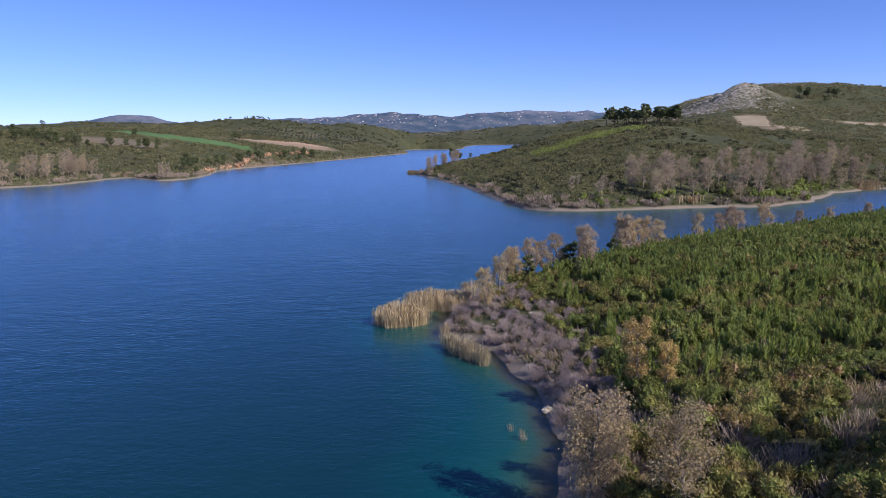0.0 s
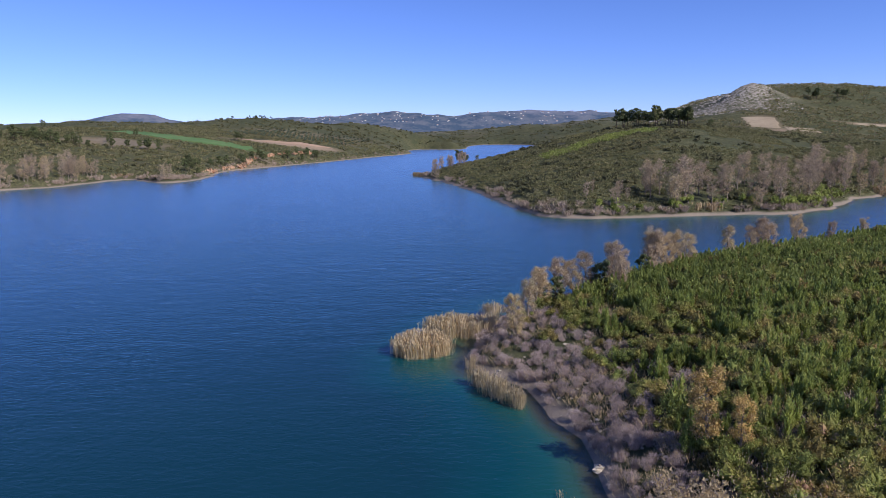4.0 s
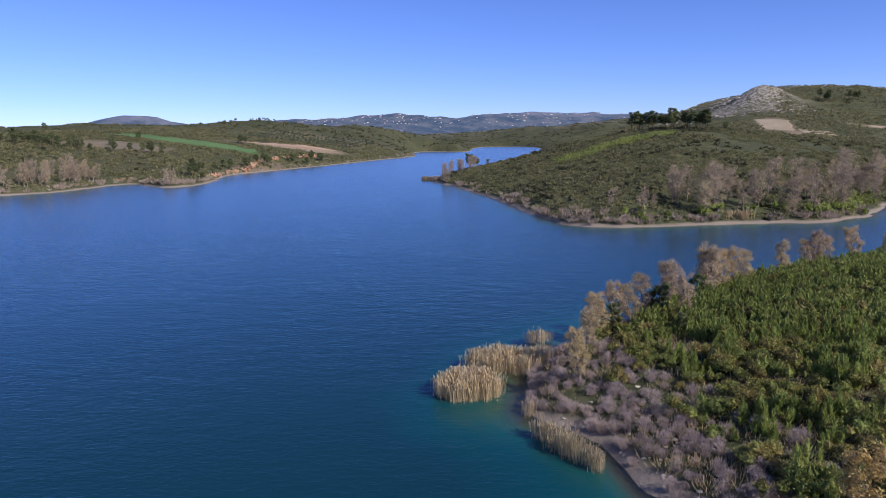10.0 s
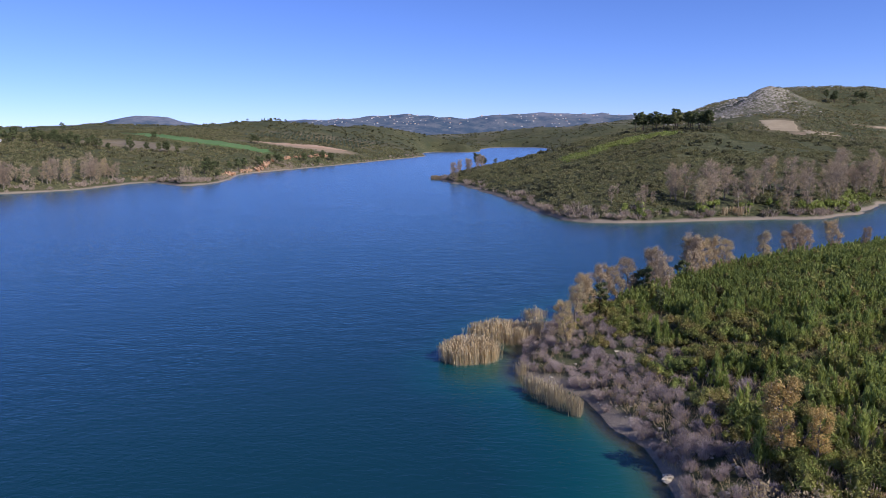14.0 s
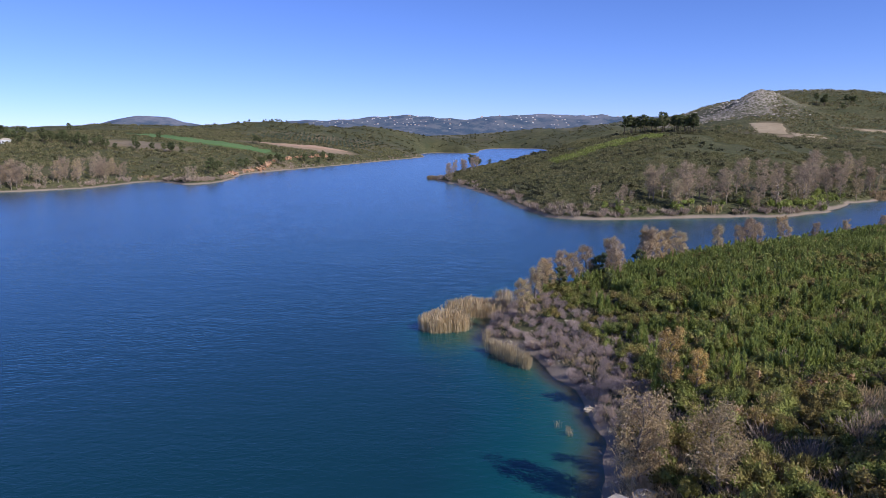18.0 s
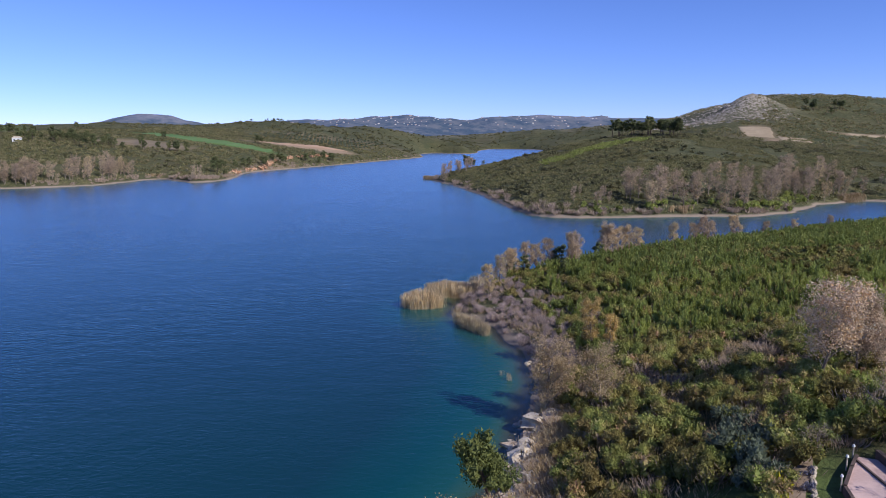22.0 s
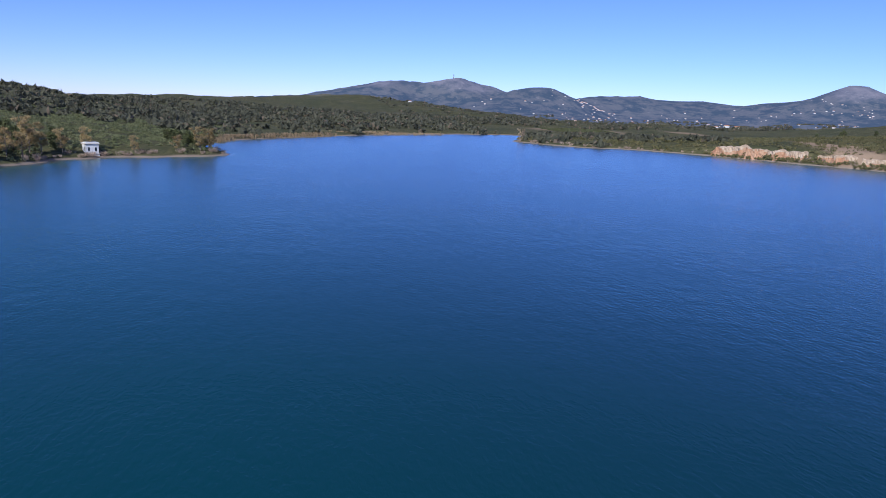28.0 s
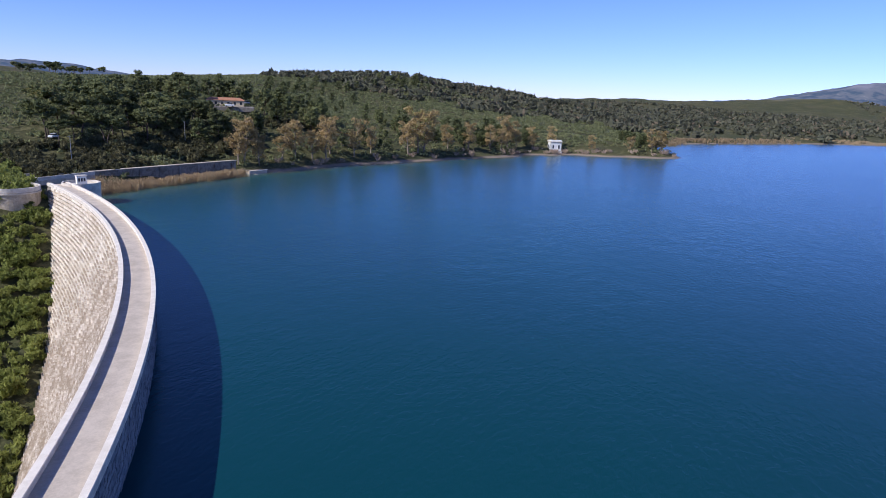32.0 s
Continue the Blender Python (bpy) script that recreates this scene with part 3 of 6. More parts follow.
field([(424, 733), (482, 738), (484, 752), (426, 746)], TAN_SOIL, "pale cleared strip on the scrub plateau", seed=6)
field([(-252, 848), (-178, 905), (-150, 950), (-232, 955)], RED_SOIL, "ploughed reddish field above the lake", seed=7)
field([(-348, 722), (-206, 742), (-206, 778), (-350, 762)], MEADOW, "bright green meadow on the far bank", ragged=3.0, seed=8)
field([(-545, 790), (-420, 800), (-425, 862), (-550, 850)], MEADOW, "green meadow beside a tree line", ragged=3.0, seed=9)
field([(-322, 630), (-276, 618), (-266, 658), (-312, 664)], plain("fallow_soil", (0.15, 0.118, 0.072), (0.22, 0.17, 0.105), 0.05, 0.95, 0.5, fine=0.4), "brown bare field on the far bank", ragged=3.0, seed=10)

# ---- building tools ----
def raw_mesh(name, verts, faces, materials, index=None, smooth=False):
    """A mesh from arrays: faces is a list of (n, k) index arrays, index the material of each such array."""
    me = bpy.data.meshes.new(name)
    faces = [np.asarray(f, np.int32) for f in faces if len(f)]
    me.vertices.add(len(verts))
    me.vertices.foreach_set("co", np.asarray(verts, float).ravel())
    loops = np.concatenate([f.ravel() for f in faces])
    sizes = np.concatenate([np.full(len(f), f.shape[1], np.int32) for f in faces])
    me.loops.add(len(loops))
    me.loops.foreach_set("vertex_index", loops)
    me.polygons.add(len(sizes))
    me.polygons.foreach_set("loop_start", np.r_[0, np.cumsum(sizes)[:-1]].astype(np.int32))
    if index is not None:
        me.polygons.foreach_set("material_index", np.concatenate([np.full(len(f), i, np.int32) for f, i in zip(faces, index)]))
    me.polygons.foreach_set("use_smooth", np.full(len(sizes), smooth, bool))
    for m in materials:
        me.materials.append(m)
    me.update(calc_edges=True)
    return me


def part(name, bm, material, parent, label=""):
    """Links a bmesh, or a mesh, as one mesh object under a thing."""
    if isinstance(bm, bmesh.types.BMesh):
        me = bpy.data.meshes.new(name)
        bm.to_mesh(me)
        bm.free()
        me.materials.append(material)
    else:
        me = bm
    ob = new(name, me)
    ob.parent = parent
    return tagged(ob, label)


def empty(name, x, y, z, turn=0.0, label="", category="", group=""):
    ob = new(name)
    ob.matrix_world = pose(x, y, z, 0, 0, turn)
    ob.empty_display_size = 0.3
    return tagged(ob, label, category, group)


def box(sx, sy, sz, at=(0, 0, 0), bevel=0.0, bm=None):
    """A bevelled box standing on z = at[2], with its middle at at[0], at[1]."""
    bm = bm or bmesh.new()
    made = bmesh.ops.create_cube(bm, size=1.0)["verts"]
    for v in made:
        v.co = Vector((v.co.x * sx + at[0], v.co.y * sy + at[1], (v.co.z + 0.5) * sz + at[2]))
    if bevel:
        edges = list({e for v in made for e in v.link_edges})
        bmesh.ops.bevel(bm, geom=edges, offset=bevel, segments=1, affect="EDGES")
    return bm


def rod(r0, r1, z0, z1, at=(0, 0), n=10, bm=None):
    bm = bm or bmesh.new()
    made = bmesh.ops.create_cone(bm, cap_ends=True, segments=n, radius1=r0, radius2=r1, depth=z1 - z0)["verts"]
    for v in made:
        v.co += Vector((at[0], at[1], (z0 + z1) / 2))
    return bm


def rand_dirs(rng, n):
    v = rng.normal(size=(n, 3))
    return v / np.linalg.norm(v, axis=1, keepdims=True)


def blades(c, along, across, length, width):
    """Quads of that length and width about the points c."""
    a, b = along * (np.asarray(length)[:, None] / 2), across * (np.asarray(width)[:, None] / 2)
    v = np.stack([c - a - b * 0.6, c - a + b * 0.6, c + a + b, c + a - b], 1).reshape(-1, 3)
    return v, np.arange(len(v)).reshape(-1, 4)


def spikes(c, along, across, length, width):
    """Pointed leaves: triangles of that length and width about the points c."""
    a, b = along * (np.asarray(length)[:, None] / 2), across * (np.asarray(width)[:, None] / 2)
    v = np.stack([c - a - b, c - a * 0.6 + b, c + a], 1).reshape(-1, 3)
    return v, np.arange(len(v)).reshape(-1, 3)


def leaf_cloud(rng, lumps, n, size, up=0.25, shell=0.7):
    """Leaf clumps spread over the outer part of round lumps (x, y, z, radius, flatness)."""
    lumps = np.asarray(lumps, float)
    pick = rng.choice(len(lumps), n, p=lumps[:, 3] ** 2 / (lumps[:, 3] ** 2).sum())
    d = rand_dirs(rng, n)
    d[:, 2] = np.where(d[:, 2] < -0.35, -d[:, 2] * 0.6, d[:, 2])
    r = lumps[pick, 3] * (shell + (1.06 - shell) * rng.random(n) ** 0.6)
    c = lumps[pick, :3] + d * r[:, None] * np.stack([np.ones(n), np.ones(n), lumps[pick, 4]], 1)
    along = rand_dirs(rng, n) + d * 0.7 + np.array([0, 0, up])
    along /= np.linalg.norm(along, axis=1, keepdims=True)
    side = np.cross(along, d + 0.6 * rand_dirs(rng, n))
    side /= np.linalg.norm(side, axis=1, keepdims=True) + 1e-9
    s = size * (0.6 + 0.8 * rng.random(n))
    return spikes(c, along, side, s * 1.7, s * 1.0)


def join_arrays(parts):
    vs, fs, k = [], [], 0
    for v, f in parts:
        vs.append(v)
        fs.append(f + k)
        k += len(v)
    return np.concatenate(vs), np.concatenate(fs)


def ball(rng, r, flat=1.0, rough=0.25, n=6, at=(0, 0, 0)):
    """A lumpy closed form of quads and pole fans, as quads."""
    rows, cols = n, n + 2
    th = np.linspace(0.12, math.pi - 0.12, rows)[:, None]
    ph = np.linspace(0, 2 * math.pi, cols, endpoint=False)[None]
    rad = r * (1 + rough * rng.normal(size=(rows, cols)) * 0.5)
    v = np.stack([rad * np.sin(th) * np.cos(ph), rad * np.sin(th) * np.sin(ph), rad * flat * np.cos(th) + 0 * ph], -1).reshape(-1, 3) + at
    i = np.arange(rows - 1)[:, None] * cols + np.arange(cols)[None]
    j = np.arange(rows - 1)[:, None] * cols + (np.arange(cols)[None] + 1) % cols
    f = np.concatenate([np.stack([i, i + cols, j + cols], -1).reshape(-1, 3), np.stack([i, j + cols, j], -1).reshape(-1, 3)])
    return v, f


def tube(points, radii, n=6):
    """A tapered limb along a line of points."""
    pts = np.asarray(points, float)
    vs = []
    for k, p in enumerate(pts):
        t = pts[min(k + 1, len(pts) - 1)] - pts[max(k - 1, 0)]
        t = t / (np.linalg.norm(t) + 1e-9)
        a = np.cross(t, (0.3, 0.9, 0.1))
        a /= np.linalg.norm(a) + 1e-9
        b = np.cross(t, a)
        ang = np.linspace(0, 2 * math.pi, n, endpoint=False)[:, None]
        vs.append(p + radii[k] * (np.cos(ang) * a + np.sin(ang) * b))
    v = np.concatenate(vs)
    i = np.arange(len(pts) - 1)[:, None] * n + np.arange(n)[None]
    j = np.arange(len(pts) - 1)[:, None] * n + (np.arange(n)[None] + 1) % n
    return v, np.stack([i, j, j + n, i + n], -1).reshape(-1, 4)


def grow(rng, height, spread, base, limbs, lean=(0, 0), rise=0.5, thick=0.03, wob=0.04):
    """Trunk and limbs: returns the wood and the outer points of the limbs with their share of the height."""
    n = 7
    hs = np.linspace(0, 0.9, n)
    bend = np.cumsum(rng.normal(size=(n, 2)) * wob * height, 0) * hs[:, None]
    pts = np.stack([bend[:, 0] + lean[0] * hs * height, bend[:, 1] + lean[1] * hs * height, hs * height - 0.25 * (hs == 0)], 1)
    r0 = thick * height
    wood, tips = [tube(pts, r0 * (1 - 0.85 * hs), 7)], []
    for k in range(limbs):
        h = base + (0.88 - base) * (k + rng.random()) / limbs
        p = np.array([np.interp(h, hs, pts[:, i]) for i in range(3)])
        ang = k * 2.4 + rng.normal() * 0.4
        reach = spread * (0.55 + 0.6 * rng.random()) * (1.1 - 0.45 * abs((h - base) / (0.9 - base) - 0.35))
        out = np.array([math.cos(ang), math.sin(ang), 0])
        q1 = p + out * reach * 0.45 + (0, 0, rise * reach * 0.35)
        q2 = p + out * reach + (0, 0, rise * reach * (0.8 + 0.4 * rng.random()))
        wood.append(tube([p, q1, q2], [r0 * 0.38 * (1.1 - h), r0 * 0.24 * (1.1 - h), r0 * 0.08], 5))
        tips += [(q1 + q2) / 2, q2]
        for _ in range(2):
            a2 = ang + rng.normal() * 0.8
            q3 = q1 + np.array([math.cos(a2), math.sin(a2), 0.4 + rise * 0.6]) * reach * (0.35 + 0.3 * rng.random())
            wood.append(tube([q1, q3], [r0 * 0.14, r0 * 0.05], 4))
            tips.append(q3)
    tips.append(pts[-1])
    return join_arrays(wood), np.array(tips)


def twigs(rng, pts, n, length, width, up=0.7):
    c = pts[rng.integers(0, len(pts), n)] + rng.normal(size=(n, 3)) * length * 0.45
    along = rand_dirs(rng, n) + np.array([0, 0, up])
    along /= np.linalg.norm(along, axis=1, keepdims=True)
    side = np.cross(along, rand_dirs(rng, n))
    side /= np.linalg.norm(side, axis=1, keepdims=True) + 1e-9
    ln = length * (0.5 + rng.random(n))
    return blades(c, along, side, ln, np.full(n, width))


def tree(name, rng, height, spread, base, limbs, leaves, size, bark, leaf, label, category="tree", group="", lump=0.3, flat=0.8, rise=0.5,
         lean=(0, 0), thick=0.028, twig=0, shell=0.3, core=False, droop=0.25):
    """A tree as a thing with its trunk and crown, built at the origin."""
    ob = empty(name, 0, 0, 0, 0, label, category, group)
    (wv, wf), tips = grow(rng, height, spread, base, limbs, lean, rise, thick)
    part("trunk", raw_mesh("trunk", wv, [wf], [bark], smooth=True), None, ob)
    lumps = [(*p, spread * lump * (0.7 + 0.6 * rng.random()), flat) for p in tips]
    bits = [leaf_cloud(rng, lumps, leaves, size, droop, shell)]
    if core:
        bits += [ball(rng, q[3] * 0.7, q[4], 0.3, 3, q[:3]) for q in lumps[::2]]
    v, f = join_arrays(bits)
    if twig:
        tv, tf = twigs(rng, tips, twig, spread * 0.42, 0.05 * height / 9)
        me = raw_mesh("crown", np.concatenate([v, tv]), [f, tf + len(v)], [leaf, TWIG], [0, 1])
    else:
        me = raw_mesh("crown", v, [f], [leaf])
    part("crown", me, None, ob)
    return ob


def spread_copies(kinds, spots, rng, low=0.85, high=1.15, sink=0.05):
    """Puts the first of each kind on a spot of its own and copies of them on the rest. Spots: (x, y) or (x, y, scale)."""
    used = set()
    for n, spot in enumerate(spots):
        k = n % len(kinds) if n < len(kinds) else int(rng.integers(len(kinds)))
        s = (spot[2] if len(spot) > 2 else 1.0) * rng.uniform(low, high)
        z = float(ground_at(spot[0], spot[1])) - sink
        m = pose(spot[0], spot[1], max(z, -0.6), 0, 0, rng.uniform(0, 360)) @ Matrix.Diagonal((s, s, s * rng.uniform(0.94, 1.08), 1))
        if k not in used:
            used.add(k)
            kinds[k].matrix_world = m
            continue
        c = copy_thing(kinds[k], pose(0, 0, 0))
        c.matrix_world = m


def joined(name, variants, xs, ys, scale, turn, material, label, category, zs=None, sink=0.05):
    """Many plants as one object of stuff."""
    zs = ground_at(xs, ys) - sink if zs is None else zs
    vs, fs, k = [], [], 0
    for n in range(len(xs)):
        v, f = variants[n % len(variants)]
        c, s = math.cos(turn[n]), math.sin(turn[n])
        w = np.empty_like(v)
        w[:, 0] = (v[:, 0] * c - v[:, 1] * s) * scale[n] + xs[n]
        w[:, 1] = (v[:, 0] * s + v[:, 1] * c) * scale[n] + ys[n]
        w[:, 2] = v[:, 2] * scale[n] + zs[n]
        vs.append(w)
        fs.append(f + k)
        k += len(v)
    me = raw_mesh(name, np.concatenate(vs), [np.concatenate(fs)], [material])
    return tagged(new(name, me), label, category, kind="stuff")


def single(name, arrays, material):
    """Meshes that plants of one kind share."""
    return [raw_mesh(name, v, [f], [material]) for v, f in arrays]


def plants(name, meshes, xs, ys, scale, turn, label, category, group, sink=0.05):
    zs = ground_at(xs, ys) - sink
    for n in range(len(xs)):
        ob = tagged(new(name, meshes[n % len(meshes)]), label, category, group)
        ob.matrix_world = pose(xs[n], ys[n], float(zs[n]), 0, 0, math.degrees(turn[n])) @ Matrix.Diagonal((scale[n],) * 3 + (1,))


# ---- plant forms ----
def shrub_form(rng, leaves=860, size=0.092, n=None):
    """A bush of uneven rounded heads, some drawn up to points."""
    n = n or rng.integers(6, 10)
    lumps = [(rng.normal() * 0.5, rng.normal() * 0.5, 0.35 + 0.55 * rng.random(), 0.26 + 0.34 * rng.random(), 0.8 + 0.7 * rng.random()) for _ in range(n)]
    return join_arrays([leaf_cloud(rng, lumps, leaves, size, 0.55, 0.6)] + [ball(rng, q[3] * 0.72, q[4], 0.3, 3, q[:3]) for q in lumps])


def sapling_form(rng, needles=400, width=0.09):
    """Young pines grown together: upright leaders with whorls of rising tufts, about two metres high."""
    h, shoots = 2.1, 5
    foot = rng.normal(size=(shoots, 2)) * 0.42
    tall = h * (0.55 + 0.5 * rng.random(shoots))
    k = rng.integers(0, shoots, needles)
    t = rng.random(needles)
    whorl = 0.75 + 0.25 * np.cos(t * 24)
    r = (1 - t) ** 0.75 * 0.54 * whorl * (0.35 + 0.65 * rng.random(needles)) + 0.02
    a = rng.random(needles) * 2 * math.pi
    c = np.stack([r * np.cos(a) + foot[k, 0], r * np.sin(a) + foot[k, 1], 0.1 + t * tall[k] + 0.25 * r], 1)
    along = np.stack([np.cos(a) * 0.55, np.sin(a) * 0.55, 0.7 + 0.8 * t], 1) + rng.normal(size=(needles, 3)) * 0.22
    along /= np.linalg.norm(along, axis=1, keepdims=True)
    side = np.cross(along, rand_dirs(rng, needles))
    side /= np.linalg.norm(side, axis=1, keepdims=True) + 1e-9
    b = spikes(c, along, side, 0.30 + 0.24 * rng.random(needles), width * (1.0 + 0.9 * rng.random(needles)))
    return join_arrays([b] + [ball(rng, 0.17, 2.6, 0.3, 3, (foot[j, 0], foot[j, 1], 0.2 + 0.22 * tall[j])) for j in range(shoots)])


def twig_form(rng, n=150, h=1.3, w=0.035):
    """A leafless bush of fine grey stems."""
    base = rng.normal(size=(n, 2)) * 0.55
    ang = np.arctan2(base[:, 1], base[:, 0]) + rng.normal(size=n) * 0.6
    tilt = 0.25 + 0.7 * rng.random(n)
    along = np.stack([np.cos(ang) * tilt, np.sin(ang) * tilt, np.ones(n)], 1)
    along /= np.linalg.norm(along, axis=1, keepdims=True)
    ln = h * (0.45 + 0.6 * rng.random(n))
    c = np.stack([base[:, 0], base[:, 1], 0.1 + h * 0.3 * rng.random(n)], 1) + along * (ln / 2)[:, None] * 0.8
    side = np.cross(along, rand_dirs(rng, n))
    side /= np.linalg.norm(side, axis=1, keepdims=True) + 1e-9
    return blades(c, along, side, ln, w * (0.6 + 0.8 * rng.random(n)))


def thicket_form(rng, n=210, h=1.25, w=0.026):
    """A leafless dome of fine arching stems that fork near their ends."""
    ang, out = rng.uniform(0, 6.28, n), rng.random(n) ** 0.7
    tip = np.stack([np.cos(ang) * out * 0.95, np.sin(ang) * out * 0.95, h * np.sqrt(1.05 - 0.75 * out**2) * (0.75 + 0.35 * rng.random(n))], 1)
    foot = np.stack([np.cos(ang) * out * 0.3, np.sin(ang) * out * 0.3, np.zeros(n)], 1) + rng.normal(size=(n, 3)) * (0.1, 0.1, 0.0)
    mid = foot * 0.4 + tip * 0.6 + np.stack([0 * ang, 0 * ang, 0.16 * h * np.ones(n)], 1)
    parts = []
    for a, b, k in ((foot, mid, 1.0), (mid, tip, 0.75), (mid, tip + rng.normal(size=(n, 3)) * 0.22, 0.6)):
        d = b - a
        ln = np.linalg.norm(d, axis=1)
        d = d / ln[:, None]
        side = np.cross(d, rand_dirs(rng, n))
        side /= np.linalg.norm(side, axis=1, keepdims=True) + 1e-9
        parts.append(spikes((a + b) / 2, d, side, ln * 1.04, w * k * (0.7 + 0.6 * rng.random(n))))
    return join_arrays(parts)


def reed_form(rng, n=26, h=3.0, w=0.045, r=0.5):
    """A tuft of dry reeds, each a stem with a drooping plume."""
    base = rng.normal(size=(n, 2)) * r
    ln = h * (0.7 + 0.4 * rng.random(n))
    along = np.stack([rng.normal(size=n) * 0.09, rng.normal(size=n) * 0.09, np.ones(n)], 1)
    c = np.concatenate([base, np.zeros((n, 1))], 1) + along * (ln / 2)[:, None]
    a = rng.random(n) * math.pi
    side = np.stack([np.cos(a), np.sin(a), 0 * a], 1)
    stems = blades(c, along, side, ln, np.full(n, w))
    top = c + along * (ln * 0.48)[:, None] + side * 0.06
    plume = blades(top, along + side * 0.3, side, np.full(n, 0.38), np.full(n, w * 2.4))
    return join_arrays([stems, plume])


def clump_form(rng, n=14, size=1.0, core=True):
    lumps = [(rng.normal() * 0.6, rng.normal() * 0.6, 0.5, 0.6 + 0.4 * rng.random(), 0.8) for _ in range(3)]
    v, f = leaf_cloud(rng, lumps, n, size, 0.2, 0.5)
    return (v, f) if not core else join_arrays([(v, f), ball(rng, 0.75, 0.8, 0.3, 4, (0, 0, 0.35))])

# ---- near bank: scrub, young pines, bare bushes ----
rng = np.random.default_rng(7)
N = 30000
px, py = rng.uniform(0, 150, N), rng.uniform(-14, 215, N)
pd = bank_at(px, py)
in_garden = (px > np.interp(py, [0, 8, 13.4, 15.4, 18.7, 22], [18.9, 19.4, 21.2, 22.4, 24.4, 27.2])) & (py < 20.5) & (px < 42)
lawn = (px > 8.0) & (px < 14.0) & (py < 15.5 - 0.25 * np.abs(px - 11.0))
bankw = 6.8 + 2.6 * fbm(px, py, 14, 2, 21)
strip = (pd > 0.4) & (pd < bankw) & (py > 57) & (py < 128)
inland = (pd > np.where((py > 57) & (py < 128), bankw, np.where(py < 52, 4.2 + 1.6 * fbm(px, py, 6, 2, 23), 2.0))) & ~in_garden & ~lawn
young = inland & (rng.random(N) < 0.72) & (((py > 62) & (fbm(px, py, 22, 3, 31) > -0.55) & (px > 17)) | (py > 120))
open_bank = inland & (py > 64) & (py < 112) & (pd < bankw + 6.5) & (rng.random(N) < 0.72)
young &= ~open_bank
strip |= open_bank & (rng.random(N) < 0.45)
bush = inland & ~young & ~open_bank
gap = fbm(px, py, 7, 2, 41) > 0.62


def thin(mask, spacing):
    """Keeps spots that stand at least that far apart."""
    cells, keep = {}, []
    for i in np.nonzero(mask)[0]:
        c = (int(px[i] // spacing), int(py[i] // spacing))
        if any((px[i] - px[j]) ** 2 + (py[i] - py[j]) ** 2 < spacing**2 for a in (-1, 0, 1) for b in (-1, 0, 1) for j in cells.get((c[0] + a, c[1] + b), ())):
            continue
        cells.setdefault(c, []).append(i)
        keep.append(i)
    return np.array(keep, int)


bush_i = thin(bush & ~gap, 1.42)
young_i = thin(young & ~(gap & (py < 110)), 1.3)
strip_i = thin(strip & (rng.random(N) > 0.06), 0.82)
shrub_arrays = [shrub_form(rng) for _ in range(12)]
shrub_far = [shrub_form(rng, 140, 0.28, 4) for _ in range(8)]
sapling_arrays = [sapling_form(rng) for _ in range(9)]
sapling_far = [sapling_form(rng, 120, 0.17) for _ in range(6)]
twig_arrays = [thicket_form(rng) for _ in range(7)]


def sow(idx, arrays, material, name, stuff_name, label, stuff_label, category, group, lo, hi, near, far=None):
    sc, tu = rng.uniform(lo, hi, len(idx)), rng.uniform(0, 6.28, len(idx))
    first = np.argsort(np.hypot(px[idx] - near[0], py[idx] - near[1]))
    a, b = first[:290], first[290:]
    plants(name, single(name, arrays, material), px[idx][a], py[idx][a], sc[a], tu[a], label, category, group)
    distant = np.hypot(px[idx][b] - 8, py[idx][b] + 10) > 118
    for forms, c in ((arrays, b[~distant]), (far or arrays, b[distant])):
        if len(c):
            joined(stuff_name, forms, px[idx][c], py[idx][c], sc[c], tu[c], material, stuff_label, category)


sow(bush_i, shrub_arrays, SHRUB, "shrub", "scrub", "dense olive-green evergreen shrub on the lake bank", "dense olive-green maquis scrub covering the bank",
    "shrub", "shrubs of the near bank", 0.75, 1.75, (24, 32), shrub_far)
sow(young_i, sapling_arrays, PINE_YOUNG, "young_pine", "young_pine_thicket", "bright green young pine with upright tufts", "thicket of bright green young pines on the slope",
    "young pine", "young pines of the slope", 0.75, 1.6, (24, 70), sapling_far)
sow(strip_i, twig_arrays, THICKET, "bare_bush", "bare_thicket", "leafless grey-brown bush beside the water", "leafless grey thicket along the water's edge",
    "bush", "bare bushes along the shore", 0.6, 1.15, (6, 85))

# grey-leaved and yellow shrubs between the evergreen ones
grey = [shrub_form(rng, 620, 0.13) for _ in range(4)]
gx, gy = np.array([22.9, 22.2, 17.6, 10.6, 19.6, 12.2, 21.0, 16.0, 24.2]), np.array([23.4, 20.4, 13.2, 14.6, 10.8, 15.6, 17.0, 12.2, 29.0])
plants("olive_shrub", single("olive_shrub", grey, OLIVE), gx, gy, np.array([2.1, 1.7, 1.6, 1.5, 1.4, 1.3, 1.5, 1.2, 1.5]), rng.uniform(0, 6, 9),
       "grey-green wild olive bush at the garden's edge", "shrub", "grey shrubs by the garden")
YELLOW = foliage_material("yellow_flower", (0.25, 0.24, 0.02), (0.52, 0.46, 0.03), (0.10, 0.15, 0.03), 0.35)
plants("flowering_shrub", single("flowering_shrub", [shrub_form(rng, 170, 0.2) for _ in range(2)], YELLOW), np.array([22.4, 21.2, 23.2]), np.array([16.2, 13.9, 17.6]),
       np.array([0.8, 0.8, 0.5]), rng.uniform(0, 6, 3), "shrub with yellow flowers beside the garden path", "shrub", "flowering shrubs")

